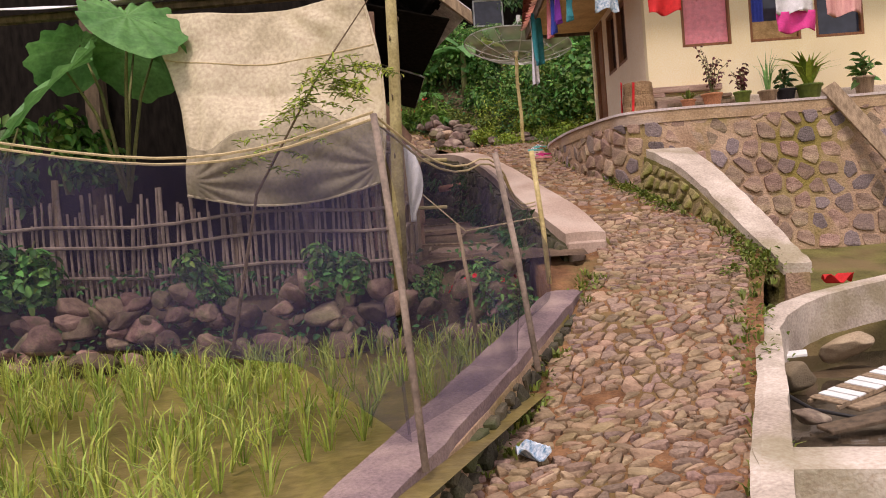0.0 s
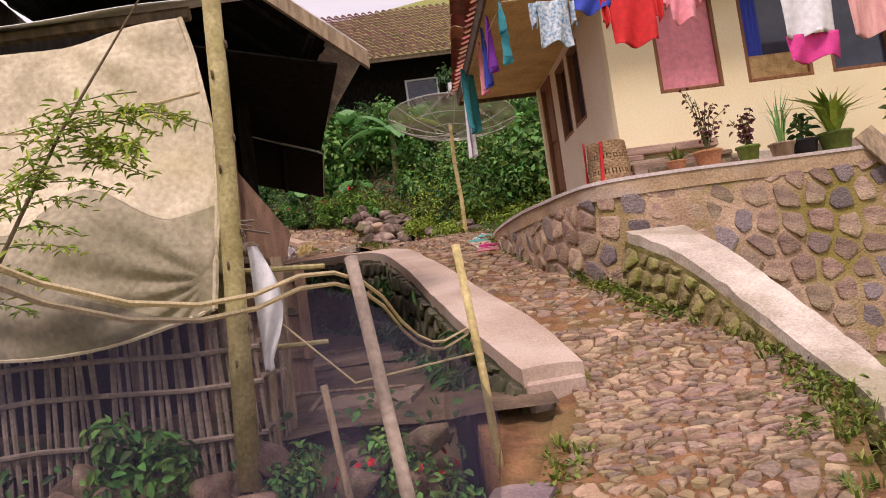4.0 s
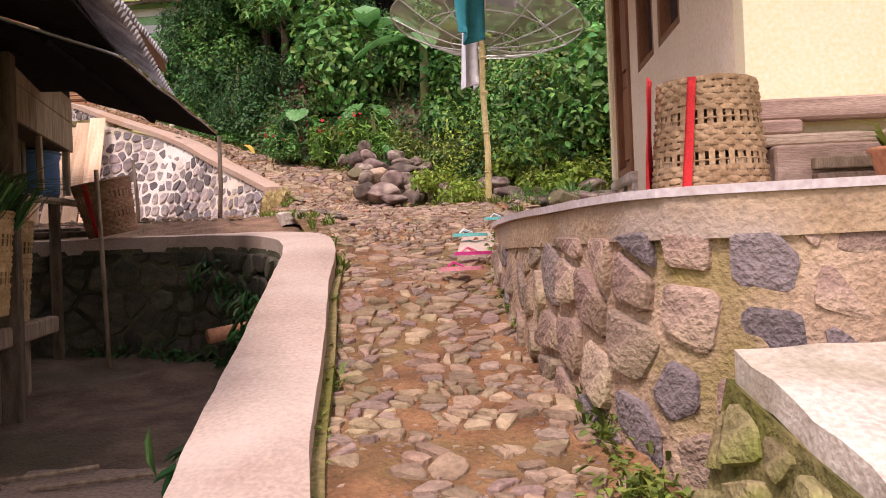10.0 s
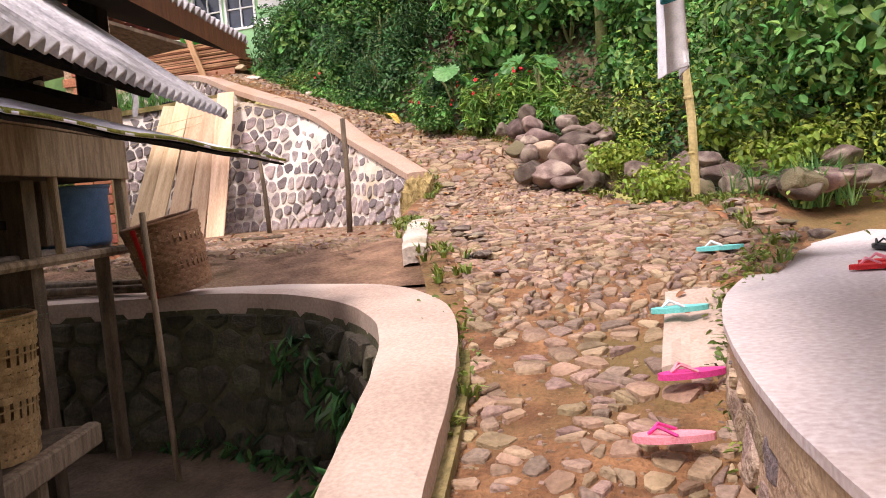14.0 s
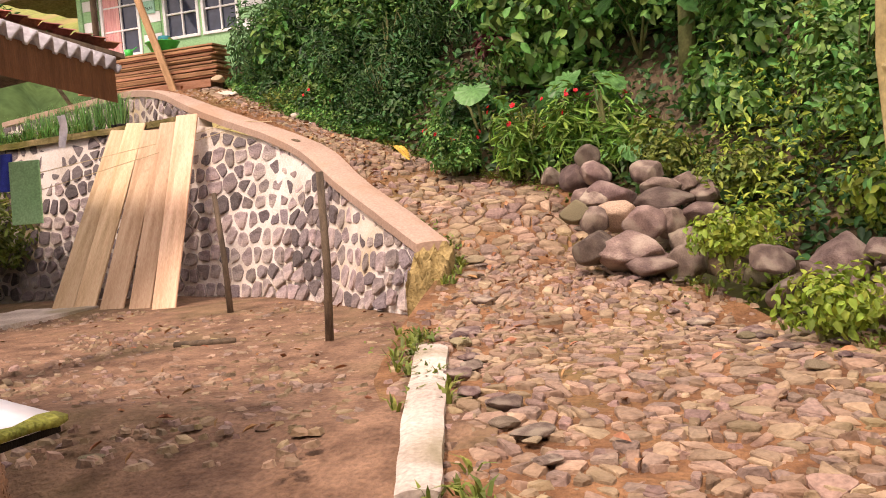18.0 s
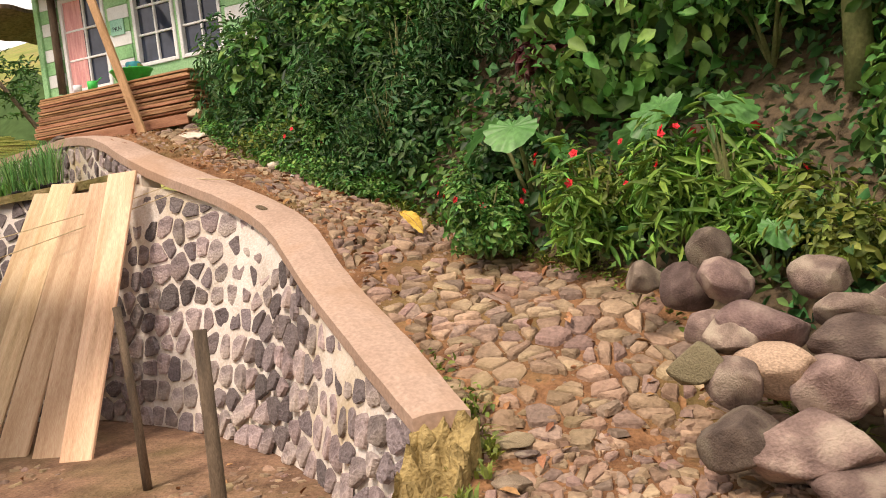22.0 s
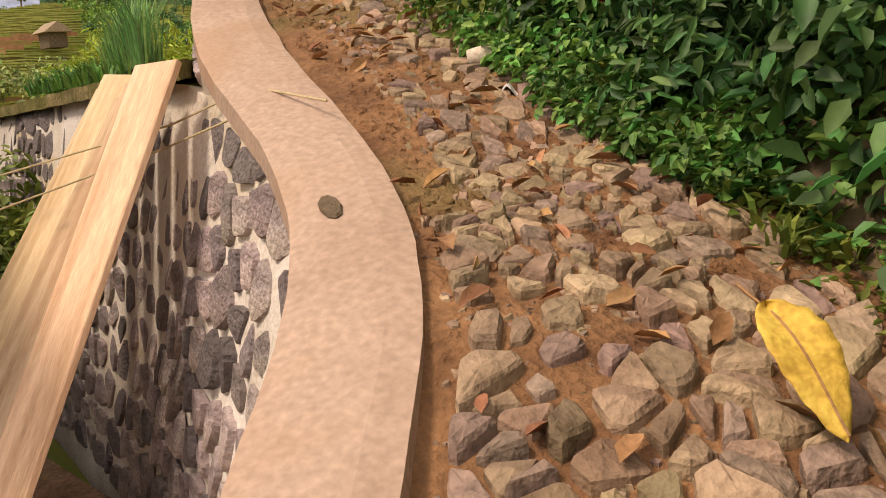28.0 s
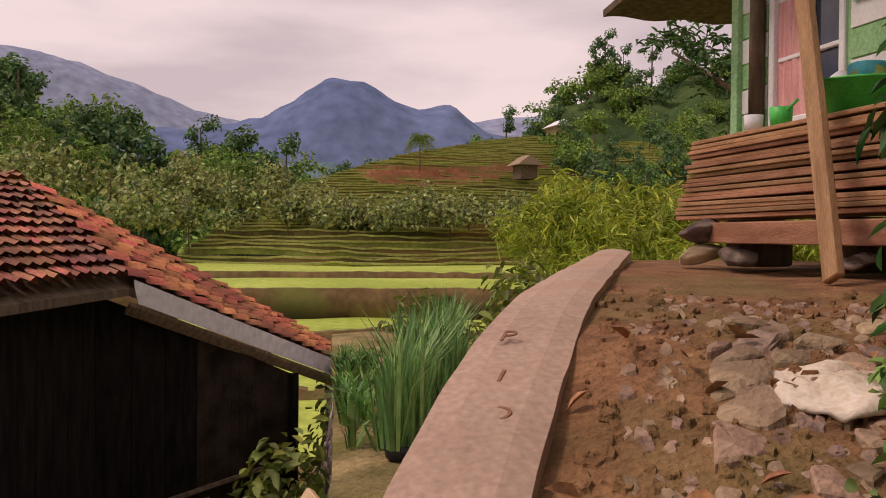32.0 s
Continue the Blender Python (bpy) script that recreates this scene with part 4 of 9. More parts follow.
def bank_at(u, d):
    """A place on the bank: u along its foot, d metres into it."""
    p = along(bank_line, u)
    t = along(bank_line, min(1, u + 0.01)) - along(bank_line, max(0, u - 0.01))
    nrm = Vector((t.y, -t.x, 0)).normalized()
    rise = 1.15 * d - 0.10 * d * d if d < 4.5 else 3.15 + (d - 4.5) * 0.33
    q = p + nrm * d
    z = p.z + rise * (0.55 + 0.45 * min(1, u * 3)) + wob(q.x, q.y, 0, 0.7, 0.18) * min(1, d)
    top = 6.0 + 0.06 * d if q.x > -0.8 else 6.0 + 0.06 * d + 2.2 * min(1.0, (-0.8 - q.x) / 1.2)
    return Vector((q.x, q.y, min(z, top)))


setting("bank", Geo().grid(lambda u, v: tuple(bank_at(u, -0.15 + 14 * v * v)), 90, 26), M_SOIL, "steep earth bank overgrown with shrubs", True)

# ---- stones of the path ----
def lay_path(s0, s1, width, size, seed, limit, flat=1.5, joint=0.007, rise=0.020, lo=0.0, hi=1.0, bare=0.06, edge=0.0):
    """Flat broken stones set in the dirt; some places are left bare, more of them towards the left edge."""
    U = sum((Vector(path_at(s0 + (s1 - s0) * (k + 1) / 40, 0.5)) - Vector(path_at(s0 + (s1 - s0) * k / 40, 0.5))).length for k in range(40))
    fn = lambda u, v, h: path_at(s0 + (s1 - s0) * u / U, lo + (hi - lo) * v / width, h - 0.014)
    rnd = random.Random(seed)
    outl = []
    for q in cells(U, width, size, 0.55, seed, flat):
        cu, cv = sum(p[0] for p in q) / len(q), sum(p[1] for p in q) / len(q)
        gone = bare + edge * max(0.0, 1 - 2.2 * cv / width) + 0.5 * max(0, noise.noise(Vector((cu * 1.1, cv * 1.1, seed))) - 0.15)
        if rnd.random() < gone:
            continue
        if rnd.random() < 0.42:
            a = rnd.uniform(0, math.pi)
            nv = (math.cos(a), math.sin(a))
            outl += [w for w in (halve(q, nv, (cu, cv)), halve(q, (-nv[0], -nv[1]), (cu, cv))) if len(w) > 2]
        else:
            outl.append(q)
    rnd.shuffle(outl)
    masonry(path, outl, fn, joint, rise, M_COBBLE_1, M_COBBLE, seed, limit, "cobble", None, False, 0.12, 0.34, 0.17)


lay_path(1.0, 6.0, 1.35, 0.090, 31, 80, 1.7, 0.004, 0.021, bare=0.03)
lay_path(6.0, 10.0, 0.95, 0.076, 32, 80, 1.8, 0.004, 0.018, bare=0.22)
lay_path(10.0, 14.0, 1.9, 0.080, 33, 80, 1.7, 0.004, 0.018, lo=0.04, hi=0.95, bare=0.16)
lay_path(14.0, 17.6, 0.98, 0.084, 34, 100, 1.6, 0.004, 0.026, bare=0.12)
lay_path(17.6, 19.0, 0.80, 0.098, 35, 90, 1.5, 0.006, 0.020, lo=0.16, hi=1.0, bare=0.05, edge=0.5)
lay_path(19.0, 20.3, 0.80, 0.125, 36, 60, 1.4, 0.006, 0.020, lo=0.28, hi=1.05, bare=0.05, edge=0.6)




def grit(name, label, n, spot, lo, hi, seed, mat=None, tall=1.0, slope=(0.0, 0.0)):
    """Chips of stone lying about, joined as one."""
    rnd = random.Random(seed)
    g = Geo()
    for _ in range(n):
        x, y, z = spot(rnd)
        r, a0 = rnd.uniform(lo, hi), rnd.uniform(0, 6.28)
        k = rnd.choice((4, 5, 5, 6))
        ring = [(r * rnd.uniform(0.6, 1.1) * math.cos(a0 + 6.283 * i / k) * 1.25, r * rnd.uniform(0.6, 1.1) * math.sin(a0 + 6.283 * i / k)) for i in range(k)]
        h = r * tall * rnd.uniform(0.15, 0.35)
        tx, ty = rnd.uniform(-0.25, 0.25), rnd.uniform(-0.25, 0.25)
        gx, gy = slope
        v = [(x + p, y + q, z - 0.01 + gx * p + gy * q) for p, q in ring] + [(x + p * 0.72, y + q * 0.72, z + h + (tx + gx) * p + (ty + gy) * q) for p, q in ring]
        g.add(v, [(i, (i + 1) % k, k + (i + 1) % k, k + i) for i in range(k)] + [tuple(range(k, 2 * k))])
    return tagged(new(name, g.mesh(name, mat or M_COBBLE)), label, "gravel", kind="stuff")


grit("path_gravel", "small stone chips trodden into the path", 5200, lambda r: path_at(r.uniform(1.2, 17.6), r.uniform(-0.03, 1.03), -0.014), 0.006, 0.018, 61)
grit("plateau_gravel", "stone chips strewn over the level stretch of the path", 1500, lambda r: path_at(r.uniform(10.4, 14.4), r.uniform(-0.05, 1.1), -0.008), 0.012, 0.05, 62)
grit("yard_gravel", "stone chips and clods strewn over the dirt yard", 3000, lambda r: (r.uniform(-6, -0.5), r.uniform(15.7, 20.3), 3.035), 0.010, 0.045, 63)

grit("path_clods", "clods of brown earth on the steep end of the path", 600, lambda r: path_at(r.uniform(17.2, 20.8), r.uniform(0.0, 0.75), -0.006), 0.008, 0.030, 64, M_TRAIL, 0.9, (-0.30, 0.15))
grit("steep_gravel", "small stone chips on the steep end of the path", 900, lambda r: path_at(r.uniform(17.4, 20.6), r.uniform(0.1, 1.0), -0.010), 0.008, 0.030, 65, None, 0.8, (-0.30, 0.15))

# ---- plants ----
def blob(n, size, seed, hollow=0.55):
    """Places and outward directions of leaves in an uneven crown: several lumps, leaves mostly near their skins."""
    rs = np.random.RandomState(seed)
    k = 7
    lump = rs.normal(0, 0.42, (k, 3)) * [1, 1, 0.8]
    rad = rs.uniform(0.35, 0.62, k)
    which = rs.randint(0, k, n)
    d = rs.normal(0, 1, (n, 3))
    d /= np.linalg.norm(d, axis=1, keepdims=True)
    r = rad[which] * rs.uniform(hollow, 1.08, n)
    p = lump[which] + d * r[:, None]
    p[:, 2] = np.abs(p[:, 2] + 0.35)
    d[:, 2] += 0.5
    return p * np.array(size), d


def shrub(name, label, size, n, leaf, width, mat, seed, category="shrub", stems=6):
    """A bush: stems and a crown of single leaves."""
    ob = thing(name, (0, 0, 0), label, category)
    rnd = random.Random(seed)
    g = Geo()
    for _ in range(stems):
        a, r = rnd.uniform(0, 6.28), rnd.uniform(0.2, 0.75)
        x, y = math.cos(a) * r * size[0] * 0.7, math.sin(a) * r * size[1] * 0.7
        g.tube([(x * 0.15, y * 0.15, -0.1), (x * 0.5, y * 0.5, size[2] * 0.5), (x, y, size[2] * rnd.uniform(0.7, 1.0))], [0.018, 0.012, 0.005], 5)
    part("stem", g, M_STEM, ob)
    p, d = blob(n, size, seed)
    crown = new("crown", leaf_mesh("crown", mat, p, d, leaf, width, seed))
    crown.parent = ob
    return ob


def place(ob, spots, first=True):
    """Set a thing at the first pose and copies at the others."""
    for k, m in enumerate(spots):
        if k == 0 and first:
            ob.matrix_basis = m
        else:
            copy_thing(ob, m).matrix_basis = m


def blades(name, mat, spots, h, w, per, seed, lean=0.35):
    """Tufts of grass-like blades, each a bent strip."""
    rs = np.random.RandomState(seed)
    sp = np.repeat(np.asarray(spots, float), per, 0)
    n = len(sp)
    a = rs.uniform(0, 2 * math.pi, n)
    d = np.stack([np.cos(a), np.sin(a), np.zeros(n)], 1)
    s = np.stack([-np.sin(a), np.cos(a), np.zeros(n)], 1)
    hh = (h * rs.uniform(0.55, 1.2, n))[:, None]
    ln = (lean * rs.uniform(0.1, 1.3, n))[:, None]
    up = np.array([[0, 0, 1.0]])
    base = sp + d * rs.uniform(0, 0.03, n)[:, None]
    mid = base + up * hh * 0.6 + d * ln * hh * 0.35
    tip = base + up * hh * (1 - ln * 0.25) + d * ln * hh * 1.1
    ww = w * rs.uniform(0.7, 1.3, n)[:, None] / 2
    v = np.stack([base - s * ww, base + s * ww, mid + s * ww * 0.9, mid - s * ww * 0.9, tip], 1).reshape(-1, 3)
    k = (np.arange(n) * 5)[:, None]
    g = Geo()
    g.v = [tuple(p) for p in v]
    g.f = [tuple(q) for q in (k + np.array([[0, 1, 2, 3]])).tolist()] + [tuple(q) for q in (k + np.array([[3, 2, 4]])).tolist()]
    return g.mesh(name, mat)


def big_leaf(geo, base, out, up, length, width, cup=0.12, notch=0.25):
    """A broad heart-shaped blade from its stalk's end."""
    o, u = Vector(out).normalized(), Vector(up).normalized()
    s = o.cross(u).normalized()
    m, rows = 70, 5
    v = [Vector(base)]
    for q in range(1, rows + 1):
        for k in range(m):
            a = 2 * math.pi * (k + 0.5) / m - math.pi
            r = (0.5 + 0.5 * math.cos(a)) ** 0.7 * 0.62 + 0.38
            if abs(a) > 2.5:
                r *= 1 - notch * (abs(a) - 2.5) / 0.64
            r *= q / rows * (1 - 0.10 * (0.5 - 0.5 * math.cos(14 * a)) * (q / rows) ** 3)
            x, y = math.cos(a) * r, math.sin(a) * r * width / length
            z = cup * abs(y) * 1.2 - 0.22 * max(0, x) ** 2 - 0.10 * abs(y) ** 2 + (q / rows) * (0.034 * math.cos(14 * a) + 0.03 * math.sin(3 * a + length * 40))
            v.append(Vector(base) + length * (o * x + s * y + u * z))
    f = [(0, 1 + k, 1 + (k + 1) % m) for k in range(m)]
    for q in range(rows - 1):
        f += [(1 + q * m + k, 1 + q * m + m + k, 1 + q * m + m + (k + 1) % m, 1 + q * m + (k + 1) % m) for k in range(m)]
    geo.add(v, f)


def taro(label, leaves, seed, size=0.35, tall=0.7, spread=0.35):
    ob = thing("taro_plant", (0, 0, 0), label, "taro")
    rnd = random.Random(seed)
    for k in range(leaves):
        a = 2.4 * k + rnd.uniform(-0.4, 0.4)
        h, r = tall * rnd.uniform(0.55, 1.05), spread * rnd.uniform(0.6, 1.2)
        tip = Vector((math.cos(a) * r, math.sin(a) * r, h))
        st = Geo().tube([(0, 0, -0.1), tuple(tip * 0.5 + Vector((0, 0, h * 0.15))), tuple(tip)], [0.022, 0.016, 0.009], 6)
        stalk = part("stalk", st, M_STEM, ob, "", True)
        lf = Geo()
        big_leaf(lf, tip, (math.cos(a), math.sin(a), -0.75), (math.cos(a) * 0.6, math.sin(a) * 0.6, 0.8), size * rnd.uniform(0.75, 1.2), size * 0.85)
        blade = part("blade", lf, M_TARO, stalk, "", True)
    return ob


def banana(label, leaves, seed, ln=1.1, tall=1.0):
    ob = thing("banana_plant", (0, 0, 0), label, "banana plant")
    rnd = random.Random(seed)
    part("trunk", Geo().tube([(0, 0, -0.2), (0.02, 0, tall * 0.5), (0, 0.02, tall)], [0.08, 0.07, 0.05], 8), M_STEM, ob, "", True)
    for k in range(leaves):
        a = 2.4 * k + rnd.uniform(-0.3, 0.3)
        g = Geo()
        up = rnd.uniform(0.4, 1.0)
        def at(u, v, a=a, up=up):
            r = ln * u
            w = 0.2 * ln * math.sin(math.pi * min(1, u * 0.92 + 0.06)) ** 0.6 * (v * 2 - 1)
            z = tall + ln * (up * u - 0.75 * u * u) + abs(v * 2 - 1) * -0.05
            return (math.cos(a) * r - math.sin(a) * w, math.sin(a) * r + math.cos(a) * w, z)
        g.grid(at, 12, 4)
        part("leaf", g, M_LEAF_LIME if k == 0 else M_TARO, ob, "", True)
    return ob


def boulder_mesh(seed, flat=0.7, faces=12, lo=0.30):
    """A river stone: a lumpy ball with a few broken faces."""
    bm = bmesh.new()
    bmesh.ops.create_icosphere(bm, subdivisions=4, radius=0.5)
    off = Vector((seed * 7.3, seed * 3.1, seed))
    rnd = random.Random(seed + 40)
    cuts = []
    for _ in range(faces):
        d = Vector((rnd.gauss(0, 1), rnd.gauss(0, 1), rnd.gauss(0, 1))).normalized()
        cuts.append((d, rnd.uniform(lo, 0.47)))
    for v in bm.verts:
        v.co *= 1 + noise.noise(v.co * 1.6 + off) * 0.26
        for d, at in cuts:
            e = v.co.dot(d) - at
            if e > 0:
                v.co -= d * e * 0.86
        v.co *= 1 + noise.noise(v.co * 5 + off) * 0.05 + noise.noise(v.co * 13 + off) * 0.022
        v.co.z *= flat
    me = bpy.data.meshes.new("boulder")
    bm.to_mesh(me)
    bm.free()
    me.materials.append(M_BOULDER)
    me.polygons.foreach_set("use_smooth", [True] * len(me.polygons))
    return me


BOULDERS = [boulder_mesh(k, 0.6 + 0.06 * (k % 4)) for k in range(8)]
M_RUBBLE = surface("dark_rubble", (0.13, 0.085, 0.065), (0.33, 0.23, 0.17), 0.85, 3, 30, 0.5, vary=0.5, stain=(0.07, 0.08, 0.03), stain_scale=2.0, stain_amount=0.6)
RUBBLE = [boulder_mesh(k + 20, 0.75, 14, 0.26) for k in range(8)]
for m in RUBBLE:
    m.materials[0] = M_RUBBLE


def boulder(x, y, z, size, k, group, label, turn=(0, 0, 0), stretch=(1, 1, 1), name="boulder"):
    ob = new(name, (RUBBLE if name == "rubble_stone" else BOULDERS)[k % 8])
    ob.matrix_basis = pose(x, y, z, *turn) @ Matrix.Diagonal((size * stretch[0], size * stretch[1], size * stretch[2], 1))
    return tagged(ob, label, "stone", group)


R = random.Random(5)

# rice in the paddy
spots = []
for i in range(46):
    for j in range(60):
        y = 2.2 + j * 0.105 + R.uniform(-0.04, 0.04)
        x = 0.36 * (y - 4) - 0.62 - i * 0.17 - R.uniform(0, 0.12)
        if y < 7.5 and R.random() < 0.36 + 0.5 * noise.noise(Vector((x * 0.9, y * 0.9, 3))):
            spots.append((x, y, 0.46 + 0.02 * y))
tagged(new("rice_seedlings", blades("rice", M_RICE, spots, 0.25, 0.010, 11, 4, 0.8)), "young yellow-green rice growing in the flooded paddy", "rice", kind="stuff")

# undergrowth that hides the bank
rs = np.random.RandomState(8)
pts, nrm = [], []
for _ in range(32000):
    u, d = rs.uniform(0.10, 0.83), 5.2 * rs.uniform(0, 1) ** 1.3
    p = bank_at(u, d)
    q = bank_at(u, d + 0.1) - p
    pts.append((p.x + rs.normal(0, 0.05), p.y + rs.normal(0, 0.05), p.z + abs(rs.normal(0, 0.16)) + 0.02))
    nrm.append((-q.x * 4, -q.y * 4, 0.8))
# undergrowth takes the darker leaf colour as shadow behind the shrubs
tagged(new("bank_undergrowth", leaf_mesh("undergrowth", M_LEAF_DARK, pts, nrm, 0.085, 0.048, 3)), "dense leafy undergrowth covering the bank", "undergrowth", kind="stuff")

pts, nrm = [], []
for _ in range(6500):
    p = bank_at(rs.uniform(0.46, 0.84), rs.uniform(-0.12, 0.8))
    pts.append((p.x, p.y, p.z + abs(rs.normal(0, 0.06)) + 0.01))
    nrm.append((0, 0, 1))
tagged(new("bank_foot_greens", leaf_mesh("greens", M_LEAF, pts, nrm, 0.065, 0.036, 13)), "low leafy weeds along the foot of the bank", "weeds", kind="stuff")
pts, nrm = [], []
while len(pts) < 7000:
    p = bank_at(rs.uniform(0.03, 0.45), -0.3 + 1.2 * rs.uniform(0, 1) ** 1.2)
    if 0.9 < p.x < 5.0 and noise.noise(Vector((p.x * 1.4, p.y * 1.4, 6))) > -0.12:
        pts.append((p.x + rs.normal(0, 0.05), p.y + rs.normal(0, 0.05), p.z + abs(rs.normal(0, 0.24)) + 0.02))
        nrm.append((rs.normal(0, 0.4), -0.4, 1))
tagged(new("foot_weeds", leaf_mesh("weeds", M_LEAF_LIME, pts, nrm, 0.06, 0.024, 29)), "yellow-green weeds at the foot of the bank behind the stones", "weeds", kind="stuff")
kinds = [shrub("shrub", "leafy green shrub growing on the bank", (0.75, 0.75, 0.95), 2200, 0.085, 0.045, M_LEAF, 11),
         shrub("shrub", "dark green shrub with narrow leaves on the bank", (0.7, 0.7, 1.2), 2000, 0.11, 0.032, M_LEAF_DARK, 12),
         shrub("shrub", "broad-leaved green shrub on the bank", (0.8, 0.8, 1.1), 1200, 0.14, 0.08, M_LEAF, 13),
         shrub("shrub", "olive-green weedy bush on the bank", (0.7, 0.7, 0.7), 1500, 0.09, 0.04, M_LEAF_OLIVE, 14),
         shrub("shrub", "low bush of dark glossy leaves at the foot of the bank", (0.6, 0.6, 0.55), 1300, 0.10, 0.055, M_LEAF_DARK, 15)]
spots = [[] for _ in kinds]
# the upper end favours dark-leaved kinds, their colour standing for shade there
for k in range(120):
    u = 0.12 + 0.70 * (k + R.random()) / 120
    d = R.choice([0.35, 0.9, 1.5, 2.1, 2.8, 3.6, 4.4])
    p = bank_at(u, d)
    kind = R.choice([1, 1, 1, 0, 4]) if u > 0.60 else R.choice([0, 0, 1, 1, 2, 2, 4]) if u > 0.42 else R.choice([0, 2, 3, 3, 4])
    if d < 0.6:
        kind = 4 if u > 0.42 else 3
    sc = R.uniform(0.65, 1.15) * (0.6 if d < 0.6 else 1) * (0.6 if d > 2 and p.x > -0.9 else 1)
    spots[kind].append(pose(p.x, p.y, p.z - 0.08, R.uniform(-12, 12), R.uniform(-12, 12), R.uniform(0, 360)) @ Matrix.Scale(sc, 4))
for k in range(46):
    u = 0.50 + 0.33 * (k + R.random()) / 46
    d = R.choice([0.25, 0.5, 0.8, 1.2])
    p = bank_at(u, d)
    spots[R.choice([0, 1, 1, 4, 4])].append(pose(p.x, p.y, p.z - 0.06, R.uniform(-12, 12), R.uniform(-12, 12), R.uniform(0, 360)) @ Matrix.Scale(R.uniform(0.55, 0.85) * (0.75 if d < 0.4 else 1), 4))
for x, y, z, s_ in ((-3.5, 23.7, 5.3, 1.1), (-3.85, 24.55, 5.4, 1.1), (-3.4, 24.4, 5.6, 1.5)):
    spots[R.choice([1, 2])].append(pose(x, y, z, 0, 0, R.uniform(0, 360)) @ Matrix.Scale(s_, 4))
# plants that lean over the steep end of the path
EDGE_W = [(17.3, 1.0), (18.0, 0.80), (18.6, 0.66), (19.2, 0.62), (20.0, 0.78), (20.5, 0.86)]


def verge(s, e):
    """A place on the overgrown verge: s along the path, e metres in from its ragged edge."""
    w = float(np.interp(s, [a for a, _ in EDGE_W], [b for _, b in EDGE_W]))
    p, q = Vector(path_at(s, w)), Vector(path_at(s, w + 0.2))
    d = (q - p)
    d.z = 0
    return p + d.normalized() * e


for s_, e, k_, sc_ in ((18.2, 0.35, 4, 0.55), (18.5, 0.30, 4, 0.5), (18.8, 0.34, 3, 0.5), (19.1, 0.30, 4, 0.5), (19.4, 0.36, 1, 0.45), (19.7, 0.34, 4, 0.5), (18.3, 0.8, 2, 0.6), (18.7, 0.75, 0, 0.7), (19.1, 0.75, 1, 0.75), (19.5, 0.75, 2, 0.7), (19.9, 0.55, 1, 0.75), (20.2, 0.55, 1, 0.8), (20.4, 0.7, 2, 0.8)):
    p = verge(s_, e)
    spots[k_].append(pose(p.x, p.y, p.z - 0.04, R.uniform(-8, 8), R.uniform(-8, 8), R.uniform(0, 360)) @ Matrix.Scale(sc_, 4))
for ob, sp in zip(kinds, spots):
    tagged(ob, group="shrubs on the bank")
    for k, m in enumerate(sp):
        if k == 0:
            ob.matrix_basis = m
        else:
            c = copy_thing(ob, m)
            c.matrix_basis = m

pts, nrm = [], []
for _ in range(14000):
    s_, e = R.uniform(17.4, 20.5), 0.95 * R.random() ** 1.3
    if e < 0.30 and noise.noise(Vector((s_ * 4, e * 5, 7))) < -0.12:
        continue
    p = verge(s_, e - 0.05 + 0.10 * noise.noise(Vector((s_ * 5, 3, 1))))
    pts.append((p.x, p.y, p.z + R.random() * (0.06 + 0.50 * e) + 0.01))
    nrm.append((-0.4 * R.random(), -0.5 * R.random(), 0.8))
tagged(new("verge_greens", leaf_mesh("greens", M_LEAF, pts, nrm, 0.040, 0.022, 23)), "low broad weeds crowding over the edge of the steep path", "weeds", kind="stuff")

# tall trees and climbers above the bank
def tree(label, tall, crown, n, leaf, width, mat, seed, name="tree"):
    ob = thing(name, (0, 0, 0), label, "tree")
    rnd = random.Random(seed)
    g = Geo()
    g.tube([(0, 0, -0.4), (0.05, 0.03, tall * 0.4), (-0.04, 0.08, tall * 0.8)], [0.11, 0.08, 0.045], 8)
    tips = []
    for k in range(7):
        a, h = 2.4 * k, tall * rnd.uniform(0.35, 0.8)
        e = Vector((math.cos(a) * crown * rnd.uniform(0.5, 0.9), math.sin(a) * crown * rnd.uniform(0.5, 0.9), h + crown * rnd.uniform(0.2, 0.7)))
        g.tube([(0, 0, h), tuple(e * 0.5 + Vector((0, 0, h * 0.5 + 0.05))), tuple(e)], [0.04, 0.028, 0.01], 6)
        tips.append(e)
    part("trunk", g, M_BARK, ob, "", True)
    rs_ = np.random.RandomState(seed)
    P, D = [], []
    for e in tips + [Vector((0, 0, tall))]:
        p, d = blob(n // 8, (crown * 0.55, crown * 0.55, crown * 0.5), rs_.randint(9999))
        P.append(p + np.array(e) - [0, 0, crown * 0.2])
        D.append(d)
    c = new("crown", leaf_mesh("crown", mat, np.concatenate(P), np.concatenate(D), leaf, width, seed, 0.5))
    c.parent = ob
    return ob


t1 = tree("dark leafy tree at the top of the bank", 3.2, 1.5, 8000, 0.125, 0.058, M_LEAF_DARK, 41)
place(t1, [pose(-3.55, 24.3, 5.2), pose(-1.9, 24.2, 5.6, 0, 0, 90) @ Matrix.Scale(0.75, 4), pose(-3.0, 26.8, 6.0, 0, 0, 130), pose(4.6, 24.0, 5.2, 0, 0, 40)])
t2 = tree("bright green tree with long leaves on the bank", 2.0, 1.1, 5600, 0.16, 0.042, M_LEAF, 42)
